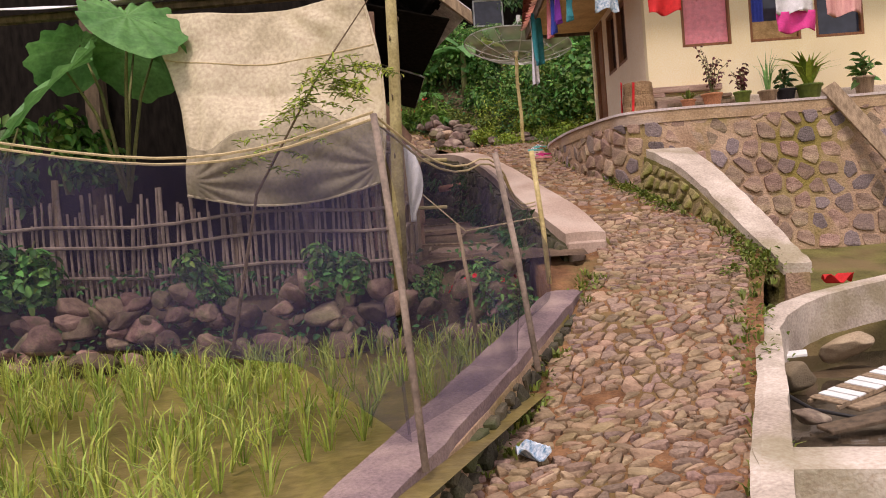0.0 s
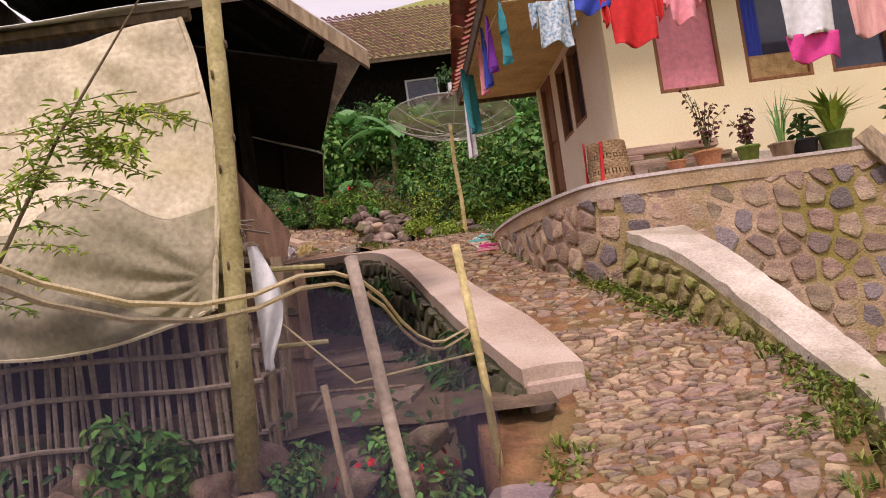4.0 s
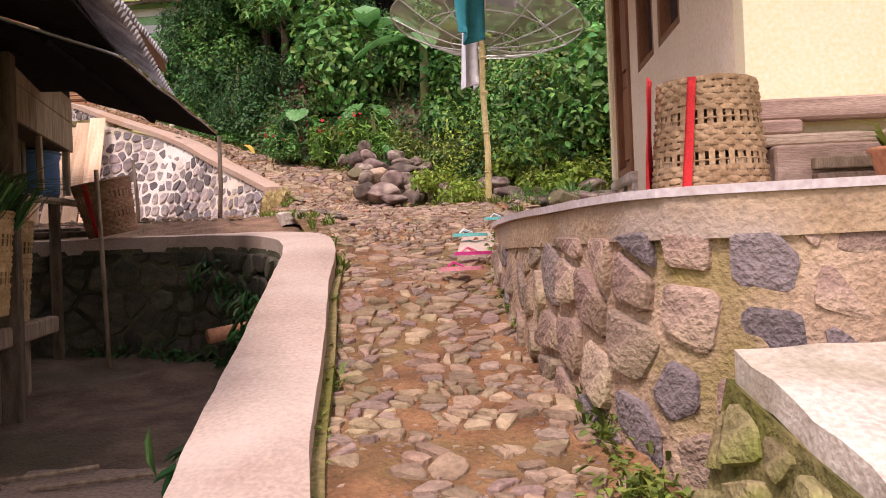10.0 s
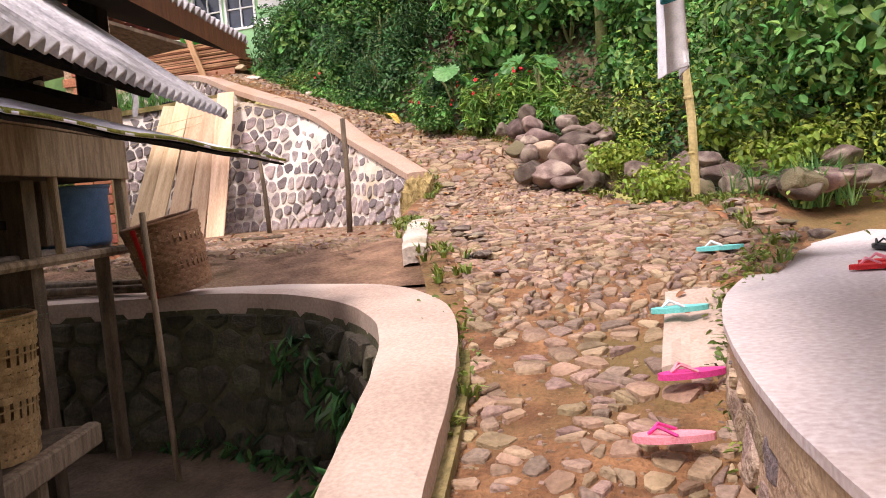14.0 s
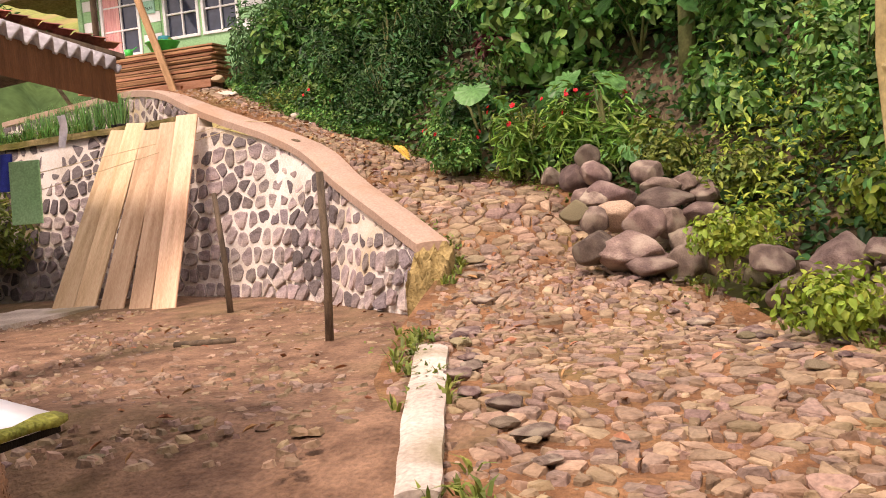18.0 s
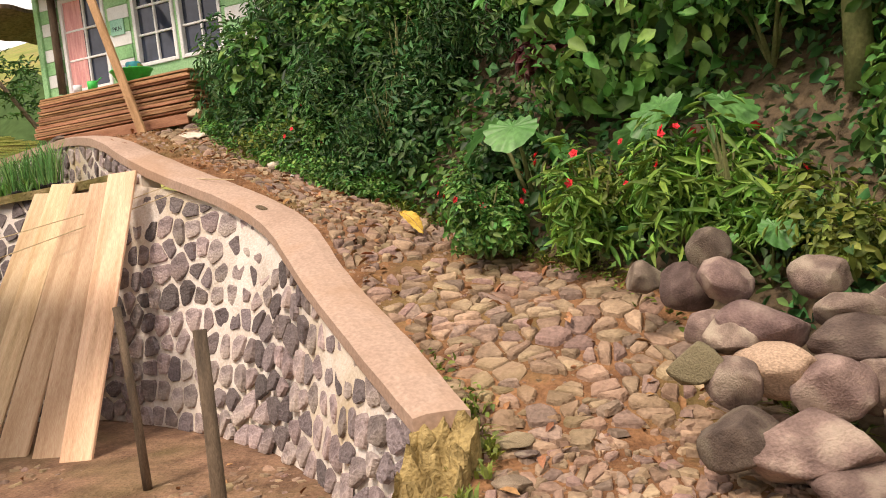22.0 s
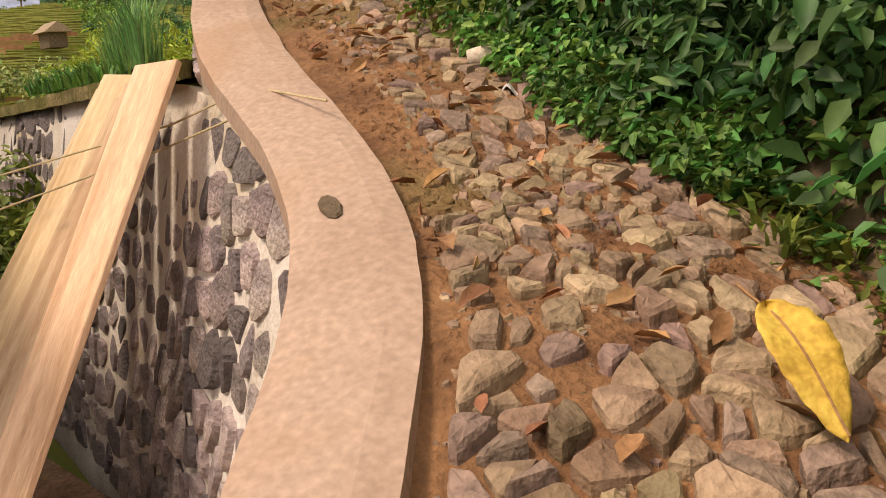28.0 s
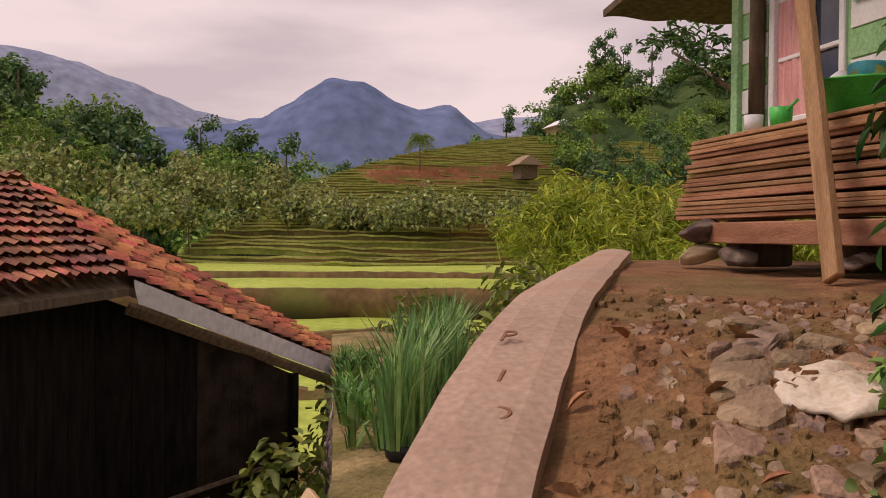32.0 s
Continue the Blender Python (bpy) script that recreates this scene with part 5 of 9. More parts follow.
place(t2, [pose(0.7, 21.8, 4.8) @ Matrix.Scale(0.5, 4), pose(-1.7, 23.0, 5.8, 0, 0, 70) @ Matrix.Scale(0.8, 4), pose(3.6, 21.0, 4.3, 0, 0, 160) @ Matrix.Scale(0.8, 4), pose(1.5, 23.2, 5.6, 0, 0, 250) @ Matrix.Scale(0.5, 4), pose(-2.2, 23.6, 6.0, 0, 0, 310)])

ta = taro("big-leaved taro plant among the shrubs of the bank", 4, 3, 0.30, 0.7, 0.35)
tspots = [(-1.10, 21.35, 4.32, 200, 0.85), (-0.10, 20.95, 4.30, 250, 0.80), (0.35, 21.3, 5.0, 230, 0.8), (-0.6, 21.8, 5.1, 180, 0.7), (1.1, 20.6, 4.2, 260, 0.75), (0.9, 21.1, 5.0, 120, 0.9), (0.25, 20.3, 3.85, 300, 0.45), (2.0, 20.2, 4.0, 250, 0.7), (2.6, 19.6, 3.7, 250, 0.5)]
place(ta, [pose(x, y, z, 0, 0, a) @ Matrix.Scale(s, 4) for x, y, z, a, s in tspots])
ba = banana("young banana plant with drooping leaves on the bank", 5, 3, 1.0, 0.8)
place(ba, [pose(0.75, 20.9, 4.9), pose(-0.1, 21.7, 5.3, 0, 0, 140), pose(1.6, 22.0, 5.2, 0, 0, 220)])
red_bush = shrub("maroon_shrub", "shrub with dark maroon leaves on the bank", (0.25, 0.25, 0.3), 260, 0.14, 0.09, M_LEAF_RED, 51)
place(red_bush, [pose(-1.0, 21.6, 5.2) @ Matrix.Scale(0.65, 4), pose(-0.55, 22.0, 5.6, 0, 0, 90) @ Matrix.Scale(0.7, 4)])
lime = shrub("lime_shrub", "small lime-green bush growing among the stones", (0.28, 0.28, 0.24), 700, 0.05, 0.03, M_LEAF_LIME, 52)
place(lime, [pose(0.95, 18.75, 3.40), pose(1.9, 19.0, 3.5, 0, 0, 80) @ Matrix.Scale(1.5, 4), pose(2.7, 18.7, 3.3, 0, 0, 10) @ Matrix.Scale(1.5, 4), pose(1.35, 17.5, 3.15, 0, 0, 30), pose(2.2, 18.4, 3.2, 0, 0, 60) @ Matrix.Scale(1.3, 4)])


def flowering(label, seed, size, n_flowers, n=2300, leaf=0.062, width=0.030, mat=M_LEAF):
    ob = shrub("flower_bush", label, size, n, leaf, width, mat, seed, "flower bush")
    rnd = random.Random(seed)
    for _ in range(n_flowers):
        a, r = rnd.uniform(0, 6.28), rnd.uniform(0.85, 1.12)
        p = Vector((math.cos(a) * r * size[0], math.sin(a) * r * size[1], size[2] * rnd.uniform(0.35, 1.0)))
        g = Geo()
        ax = Vector((math.cos(a), math.sin(a), rnd.uniform(0.1, 0.9))).normalized()
        ux = ax.orthogonal().normalized()
        uy = ax.cross(ux)
        for k in range(10):
            b, rr = 1.2566 * k + (0.6 if k > 4 else 0), 0.025 if k < 5 else 0.016
            lift = 0.25 if k < 5 else 0.8
            o = (ux * math.cos(b) + uy * math.sin(b) + ax * lift) * rr
            s = (uy * math.cos(b) - ux * math.sin(b)) * rr * 0.55
            g.add([p, p + o * 0.6 + s, p + o * 1.1, p + o * 0.6 - s], [(0, 1, 2, 3)])
        part("flower", g, M_FLOWER, ob, "small red flower")
    return ob


fb = flowering("bush with long leaves and small red flowers", 61, (0.32, 0.32, 0.5), 10)
place(fb, [pose(-1.32, 20.98, 4.10, 0, 0, 30) @ Matrix.Scale(0.8, 4), pose(-1.46, 21.68, 4.15) @ Matrix.Scale(0.95, 4), pose(-3.55, 23.0, 5.1, 0, 0, 200) @ Matrix.Scale(0.9, 4), pose(-3.2, 22.5, 4.85, 0, 0, 300) @ Matrix.Scale(0.7, 4)])
balsam = flowering("balsam bush with narrow bright leaves and few red flowers", 63, (0.30, 0.30, 0.55), 7, 1100, 0.11, 0.022, M_LEAF_BRIGHT)
place(balsam, [pose(-0.62, 20.85, 4.05, 0, 0, 100), pose(0.10, 20.50, 4.05, 0, 0, 40) @ Matrix.Scale(1.1, 4), pose(-0.25, 20.75, 4.2, 0, 0, 200) @ Matrix.Scale(0.8, 4)])
place(copy_thing(fb, pose(0.35, 8.0, 0.75)), [pose(0.35, 7.9, 0.78, 0, 0, 70) @ Matrix.Scale(0.9, 4)])

# weeds along the path's edges and wall feet
pts = []
for k in range(800):
    s = R.uniform(2.0, 18.6)
    w = R.choice([R.uniform(-0.06, 0.06) if s < 14.5 else R.uniform(0.97, 1.1), R.uniform(0.94, 1.10)])
    if 6.2 < s < 10.5 and w > 0.5 and R.random() < 0.6:
        continue
    p = path_at(s, w)
    if noise.noise(Vector((p[0] * 0.9, p[1] * 0.9, 4))) > -0.1:
        pts.append((p[0] + R.uniform(-0.06, 0.06), p[1] + R.uniform(-0.06, 0.06), p[2]))
tagged(new("path_weeds", blades("weeds", M_LEAF_OLIVE, pts, 0.07, 0.016, 7, 9, 1.2)), "short weeds and grass along the edges of the path", "weeds", kind="stuff")
pts, nrm = [], []
for k in range(5200):
    s = R.uniform(2.5, 19.2)
    side = R.random() < 0.35 and s < 15
    w = R.gauss(0.0, 0.05) if side else R.gauss(1.04, 0.07)
    if 6.2 < s < 11 and not side:
        w = R.gauss(0.98, 0.03)
    p = path_at(s, w)
    if noise.noise(Vector((p[0] * 0.8, p[1] * 0.8, 9))) > 0.0:
        pts.append((p[0], p[1], p[2] + R.uniform(0, 0.05)))
        nrm.append((0, 0, 1))
tagged(new("path_greens", leaf_mesh("greens", M_LEAF_OLIVE, pts, nrm, 0.035, 0.02, 5)), "low creeping greens at the path's edge", "weeds", kind="stuff")

# heap of boulders beside the path, and the row by the dish
# x, y, z, width, height share, tilt, turn
HEAP = [(0.47, 19.00, 3.31, 0.36, 0.55, 6, 10), (0.13, 19.06, 3.42, 0.30, 0.85, 10, 40), (0.33, 19.10, 3.38, 0.48, 0.62, -8, 15), (0.44, 19.26, 3.56, 0.36, 0.62, 5, 80), (0.70, 19.22, 3.42, 0.34, 0.85, 20, 120),
        (0.80, 19.38, 3.58, 0.34, 0.62, -6, 30), (0.58, 19.45, 3.71, 0.42, 0.40, 8, 5), (0.27, 19.30, 3.62, 0.36, 0.55, 24, 160), (0.54, 19.55, 3.79, 0.32, 0.62, -4, 70), (0.72, 19.60, 3.80, 0.26, 0.70, 4, 45),
        (0.84, 19.56, 3.72, 0.26, 0.75, 0, 100), (0.70, 19.04, 3.29, 0.32, 0.72, -6, 60), (0.94, 19.38, 3.50, 0.24, 0.8, 0, 20), (0.20, 19.45, 3.74, 0.38, 0.75, 38, 200), (0.10, 19.40, 3.74, 0.24, 0.8, 0, 250),
        (-0.08, 19.78, 3.90, 0.27, 0.75, 14, 10), (0.08, 19.70, 3.92, 0.26, 0.85, 30, 70), (0.45, 19.72, 3.90, 0.27, 0.7, 8, 130), (-0.02, 19.26, 3.66, 0.24, 0.8, 6, 15), (0.02, 19.80, 4.04, 0.24, 0.75, 0, 90),
        (0.0, 19.55, 3.76, 0.22, 0.8, 0, 35), (0.12, 19.22, 3.60, 0.26, 0.9, 12, 300), (-0.30, 20.06, 3.92, 0.21, 0.75, 10, 55), (0.60, 19.30, 3.55, 0.22, 1.1, 40, 10),
        (1.15, 19.25, 3.30, 0.30, 0.7, 0, 25), (1.16, 19.10, 3.20, 0.26, 0.75, 5, 75), (1.30, 19.32, 3.33, 0.28, 0.7, -5, 140), (1.14, 19.42, 3.44, 0.26, 0.6, 8, 190)]
for k, (x, y, z, w, h, tilt, turn) in enumerate(HEAP):
    boulder(x, y, z + 0.02, w * 0.94, k, "heap of boulders by the path", "rounded grey-brown boulder in a heap by the path", (tilt, -tilt * 0.4, turn), (1.12, 0.98, h * 1.5))
for k in range(34):
    u = R.random()
    x, y = 1.15 + 1.9 * u, 18.1 - 0.2 * u + R.uniform(-0.25, 0.75)
    boulder(x, y, 3.16 + R.uniform(0, 0.25) * (y > 18.1), R.uniform(0.18, 0.42), k, "row of stones by the dish pole", "weathered stone lying at the foot of the bank", (R.uniform(0, 30), R.uniform(0, 30), R.uniform(0, 360)), (1.2, 0.95, 0.85))
for k in range(60):
    s = R.uniform(10.6, 14.5)
    w = R.choice([R.uniform(0.10, 0.18), R.uniform(0.75, 1.1), R.uniform(0.8, 1.15)])
    x, y, z = path_at(s, w)
    boulder(x, y, z + 0.01, R.uniform(0.06, 0.15), k, "loose stones on the path", "loose rounded stone on the dirt of the path", (0, 0, R.uniform(0, 360)), (1.3, 1.0, 0.6), "loose_stone")
for k in range(70):
    x, y = R.uniform(-5.5, -0.9), R.uniform(15.7, 19.6)
    if y < 19.0 + (-0.9 - x) * 0.7:
        boulder(x, y, 3.02, R.uniform(0.05, 0.13), k, "flat stones in the yard", "flat stone half sunk in the dirt yard", (0, 0, R.uniform(0, 360)), (1.4, 1.0, 0.4), "yard_stone")

# rubble terrace beside the paddy
for k in range(120):
    u, v = R.random(), R.random()
    x = 0.55 - 6.4 * u
    boulder(x, 7.50 + 0.42 * v + 0.10 * R.random(), 0.62 + 0.58 * v + R.uniform(-0.05, 0.05), R.uniform(0.20, 0.40), k, "rubble of the paddy terrace", "brown rubble stone in the paddy terrace", (R.uniform(0, 40), R.uniform(0, 40), R.uniform(0, 360)), (1.2, 0.9, 0.8), "rubble_stone")
setting("terrace_bank", Geo().grid(lambda u, v: (-9 + 9.7 * u, 7.72 + 0.75 * v, 0.45 + 0.86 * v ** 0.8 + wob(u * 20, v * 3, 0, 1, 0.06)), 50, 8), M_SOIL, "earth bank behind the rubble of the paddy terrace", True)
wb = shrub("weed_bush", "green weedy bush on the paddy terrace", (0.42, 0.35, 0.5), 700, 0.09, 0.045, M_LEAF, 71)
place(wb, [pose(-0.95, 8.0, 1.1) @ Matrix.Scale(0.8, 4), pose(-2.2, 8.05, 1.1, 0, 0, 80) @ Matrix.Scale(0.8, 4), pose(-0.1, 7.9, 1.0, 0, 0, 250) @ Matrix.Scale(0.5, 4), pose(-3.8, 8.1, 1.2, 0, 0, 20) @ Matrix.Scale(1.1, 4), pose(-4.2, 8.75, 2.1, 0, 0, 220) @ Matrix.Scale(1.6, 4), pose(-3.5, 8.8, 2.3, 0, 0, 90) @ Matrix.Scale(1.2, 4), pose(-5.0, 8.6, 2.2, 0, 0, 10) @ Matrix.Scale(1.8, 4)])
pts, nrm = [], []
for k in range(1300):
    x, v = R.uniform(-7, 0.7), R.random()
    pts.append((x, 7.58 + 0.7 * v, 0.66 + 0.72 * v + R.uniform(0, 0.12)))
    nrm.append((0, -0.6, 0.8))
tagged(new("terrace_greens", leaf_mesh("greens", M_LEAF_DARK, pts, nrm, 0.07, 0.035, 6)), "creeping greens over the paddy terrace", "weeds", kind="stuff")
# dark ferns and weeds on the wall of the sunken yard
pts, nrm = [], []
for k in range(3800):
    u = R.uniform(0.02, 0.8)
    a, b = along(rounded(PIT_IN), u), along(rounded(PIT_FOOT), u)
    v = R.random() ** 1.4
    if noise.noise(Vector((u * 14, v * 2.5, 2))) > 0.34 or v < 0.08:
        p = b.lerp(a, v)
        pts.append((p.x - 0.07 - R.uniform(0, 0.12), p.y - R.uniform(0, 0.08), p.z + 0.02))
        nrm.append((-0.7, -0.3, 0.6))
tagged(new("pit_ferns", leaf_mesh("ferns", M_LEAF_DARK, pts, nrm, 0.13, 0.035, 7, 0.6)), "dark ferns and weeds hanging on the sunken yard's wall", "ferns", kind="stuff")

# a tall taro over the fence at the start, and a feathery sapling before the tarp
place(taro("tall taro plant with huge leaves behind the fence", 5, 9, 0.72, 1.8, 0.5), [pose(-2.85, 8.5, 2.15, 0, 0, 30)])
sap = thing("sapling", (-0.95, 7.0, 0.75), "thin sapling with feathery lime-green leaves before the tarp", "sapling")
part("trunk", Geo().tube([(-0.75, 0.2, 0.0), (-0.45, 0.1, 1.2), (0.1, 0, 2.05), (0.55, -0.1, 2.6)], [0.016, 0.012, 0.008, 0.004], 6), M_BARK, sap)
P, D = [], []
STEM = [Vector((-0.40, 0.1, 1.35)), Vector((-0.05, 0.02, 1.78)), Vector((0.30, -0.05, 2.06)), Vector((0.62, -0.1, 2.28))]
for k in range(34):
    b = along(STEM, R.random() ** 0.8)
    a = R.choice([R.uniform(-0.5, 0.6), math.pi + R.uniform(-0.6, 0.4)])
    o = Vector((math.cos(a), R.uniform(-0.5, 0.4), 0.22 * math.sin(a) + R.uniform(-0.08, 0.18))).normalized() * R.uniform(0.20, 0.42)
    rib = [b + o * t + Vector((0, 0, -0.10 * t * t)) for t in (0, 0.33, 0.66, 1.0)]
    part("twig", Geo().tube([tuple(q) for q in rib], [0.004, 0.003, 0.003, 0.002], 4), M_STEM, sap)
    for j in range(26):
        t = 0.12 + 0.88 * j / 26
        q = b + o * t + Vector((0, 0, -0.10 * t * t))
        P.append(q + Vector((R.uniform(-0.012, 0.012), (0.028 if j % 2 else -0.028), R.uniform(-0.02, 0.02))))
        D.append((R.uniform(-0.3, 0.3), -0.3, 1))
cr = new("leaves", leaf_mesh("leaves", M_LEAF_LIME, P, D, 0.055, 0.016, 17))
cr.parent = sap

# ---- buildings ----
def wall_with_holes(length, height, thick, holes):
    """A wall along x from 0 to length, thick in y, with openings (x0, x1, z0, z1) right through it."""
    g = Geo()
    xs = sorted({0.0, length} | {h[0] for h in holes} | {h[1] for h in holes})
    zs = sorted({0.0, height} | {h[2] for h in holes} | {h[3] for h in holes})
    nx, nz = len(xs), len(zs)
    solid = lambda i, k: 0 <= i < nx - 1 and 0 <= k < nz - 1 and not any(h[0] <= xs[i] + 1e-6 and h[1] >= xs[i + 1] - 1e-6 and h[2] <= zs[k] + 1e-6 and h[3] >= zs[k + 1] - 1e-6 for h in holes)
    g.v = [(x, y, z) for y in (0.0, thick) for z in zs for x in xs]
    at = lambda i, k, b: b * nx * nz + k * nx + i
    for k in range(nz - 1):
        for i in range(nx - 1):
            if not solid(i, k):
                continue
            g.f += [(at(i, k, 0), at(i + 1, k, 0), at(i + 1, k + 1, 0), at(i, k + 1, 0)), (at(i, k + 1, 1), at(i + 1, k + 1, 1), at(i + 1, k, 1), at(i, k, 1))]
            for di, dk, a, b in ((-1, 0, (i, k + 1), (i, k)), (1, 0, (i + 1, k), (i + 1, k + 1)), (0, -1, (i, k), (i + 1, k)), (0, 1, (i + 1, k + 1), (i, k + 1))):
                if not solid(i + di, k + dk):
                    g.f.append((at(*b, 0), at(*a, 0), at(*a, 1), at(*b, 1)))
    return g


def frame_geo(w, h, t, d):
    return Geo().box((0, -d, 0), (t, d, h), 0.006).box((w - t, -d, 0), (w, d, h), 0.006).box((t, -d, 0), (w - t, d, t), 0.006).box((t, -d, h - t), (w - t, d, h), 0.006)


def tiled(P, along_v, up_v, n_along, n_up, mat, parent, name="tiles", r=0.05):
    """Rows of curved clay tiles on a roof slope: each tile its own bent sheet, joined as one part."""
    P, A, U = Vector(P), Vector(along_v), Vector(up_v)
    nrm = A.cross(U).normalized()
    if nrm.z < 0:
        nrm = -nrm
    a, u = A / n_along, U / n_up
    g = Geo()
    rnd = random.Random(7)
    for j in range(n_up):
        for i in range(n_along):
            o = P + a * (i + rnd.uniform(-0.04, 0.04)) + u * (j + rnd.uniform(-0.05, 0.05)) + nrm * rnd.uniform(0, 0.012)
            v = []
            for e in (0, 1):
                for k in range(5):
                    t = k / 4
                    v.append(o + a * (t * 1.08) + u * (e * 1.15) + nrm * (r * math.sin(t * math.pi * 1.5 + 0.3) * 0.6 + 0.03 * (1 - e)))
            g.add(v, [(k, k + 1, 6 + k, 5 + k) for k in range(4)] + [(k + 1, k, k, k + 1)[:3] for k in range(0)])
    return tagged(part(name, g, mat, parent, "", True), kind="stuff")


def corrugated(P, along_v, up_v, waves, mat, parent, label="", depth=0.035, name="roof_sheet", rows=2):
    """Wavy roofing sheets with thickness, their ridges running up the slope, overlapping in rows."""
    P, A, U = Vector(P), Vector(along_v), Vector(up_v)
    nrm = A.cross(U).normalized()
    if nrm.z < 0:
        nrm = -nrm
    for r in range(rows):
        g = Geo()
        n = waves * 6
        def at(u, v, r=r):
            q = P + A * u + U * ((r + v * 1.05) / rows) + nrm * (depth * math.sin(u * waves * 2 * math.pi) + 0.012 * r + wob(u * 9, v + r, 3, 1, 0.012))
            return tuple(q)
        g.slab(at, n, 3, 0.012)
        part(name, g, mat, parent, label, True)


# the cream house on the terrace
house = thing("cream_house", (2.65, 11.25, TERR_Z), "cream-painted village house with brown-framed windows on a stone terrace", "house")
H_FRONT, H_SIDE = 5.2, 3.34
front_holes = [(0.44, 1.04, 0.80, 1.75), (1.27, 1.89, 0.80, 1.75), (2.07, 2.66, 0.80, 1.75), (3.1, 3.7, 0.80, 1.75)]
part("wall_front", wall_with_holes(H_FRONT, 1.95, 0.14, front_holes), M_CREAM, house, "cream-painted front wall")
side_turn = math.degrees(math.atan2(3.45, -0.03))
side_m = pose(0, 0, 0, 0, 0, side_turn)
side_holes = [(0.95, 1.52, 0.90, 1.75), (1.66, 2.22, 0.90, 1.75), (2.52, 3.14, 0.31, 1.80)]
sw = part("wall_side", wall_with_holes(H_SIDE, 1.95, 0.14, side_holes), M_SIDE, house, "pale rendered side wall")
sw.matrix_basis = pose(0.001, 0.145, 0, 0, 0, side_turn) @ Matrix.Translation((0, -0.14, 0))
part("back_wall", Geo().box((0.1, 3.301, 0), (5.2, 3.44, 1.95)), M_CREAM, house)
part("end_wall", Geo().box((5.06, 0.15, 0), (5.2, 3.3, 1.95)), M_CREAM, house)

def window_in(parent, m, w, h, t, frame_mat, back_mat, cloth=None, bars=(0, 0), d=0.05):
    """A framed window set in an opening; its pane and curtain lie a little inside."""
    win = part("window", frame_geo(w, h, t, d), frame_mat, parent)
    win.matrix_basis = m
    part("pane", Geo().box((t, 0.015, t), (w - t, 0.022, h - t)), back_mat, win, "dark glass pane")
    for k in range(bars[0]):
        x = t + (w - 2 * t) * (k + 1) / (bars[0] + 1)
        part("bar", Geo().box((x - 0.012, -0.02, t), (x + 0.012, 0.0145, h - t), 0.003), frame_mat, win)
    for k in range(bars[1]):
        z = t + (h - 2 * t) * (k + 1) / (bars[1] + 1)
        part("bar", Geo().box((t, -0.019, z - 0.012), (w - t, 0.014, z + 0.012), 0.003), frame_mat, win)
    if cloth:
        mat, x0, x1, z0 = cloth
        def fold(u, v):
            x = t + (w - 2 * t) * (x0 + (x1 - x0) * u)
            z = t + (h - 2 * t) * (1 - (1 - z0) * v)
            return (x, -0.008 - 0.010 * (1 + math.sin(u * 22 + 2.5 * v)) * 0.5, z)
        part("curtain", Geo().grid(fold, 40, 6), mat, win, "gathered curtain", True)
    return win


fronts = [(M_PINK, 0.0, 1.0, 0.0), (M_BLUE, 0.0, 0.28, 0.0), None, None]
for (a, b, lo, hi), c in zip(front_holes, fronts):
    window_in(house, pose(a, 0.05, lo), b - a, hi - lo, 0.035, M_BROWNWOOD, M_PANE, c)
part("sill_board", Geo().box((1.31, 0.03, 0.835), (1.85, 0.048, 1.05)), M_WICKER, house, "plywood sheet closing the lower window")
for a, b, lo, hi in side_holes[:2]:
    window_in(house, pose(0.001, 0.145, 0, 0, 0, side_turn) @ Matrix.Translation((0, -0.14, 0)) @ pose(b, 0.09, lo, 0, 0, 180), b - a, hi - lo, 0.045, M_BROWNWOOD, M_PANE)
DOOR_M = pose(0.001, 0.145, 0, 0, 0, side_turn) @ Matrix.Translation((0, -0.14, 0)) @ pose(3.14, 0.09, 0.31, 0, 0, 180)
door = part("door", frame_geo(0.62, 1.49, 0.06, 0.07), M_BROWNWOOD, house, "brown wooden door with raised panels")
door.matrix_basis = DOOR_M
part("leaf", Geo().box((0.06, -0.02, 0.0), (0.56, 0.02, 1.43)), M_BROWNWOOD, door)
for z0, z1 in ((0.12, 0.62), (0.74, 1.33)):
    part("panel", Geo().box((0.13, -0.034, z0), (0.49, -0.02, z1), 0.012), M_BROWNWOOD, door)
step_ = part("doorstep", Geo().box((-0.06, 2.55, 0.0), (0.30, 3.50, 0.20), 0.012), M_COPING_OLD, house, "cement doorstep with slots")
part("tread", Geo().box((-0.075, 2.53, 0.245), (0.30, 3.51, 0.31), 0.012), M_COPING_OLD, step_)
for y in (2.56, 3.0, 3.44):
    part("block", Geo().box((-0.05, y, 0.19), (0.28, y + 0.06, 0.25), 0.004), M_COPING_OLD, step_)
part("corner_post", Geo().box((-0.07, 3.34, 0.31), (0.02, 3.46, 1.82), 0.012), M_CREAM, house, "slim cream post beside the door")
part("base_ledge", Geo().box((0.0, -0.10, 0.0), (5.2, -0.002, 0.16), 0.015), M_COPING_OLD, house, "cement ledge at the foot of the wall")
# eaves: soffit boards, fascia and tiled slopes
part("soffit", Geo().box((-1.05, -0.45, 1.83), (5.9, -0.02, 1.86)).box((-1.05, -0.02, 1.83), (-0.02, 3.56, 1.86)), M_SOFFIT, house, "tan plywood soffit under the eaves")
part("fascia", Geo().box((-1.08, -0.48, 1.78), (-1.05, 3.59, 1.93), 0.004).box((-1.05, -0.48, 1.78), (5.9, -0.45, 1.93), 0.004).box((-1.05, 3.56, 1.78), (5.9, 3.59, 1.93), 0.004), M_OLDWOOD, house, "dark brown fascia board")
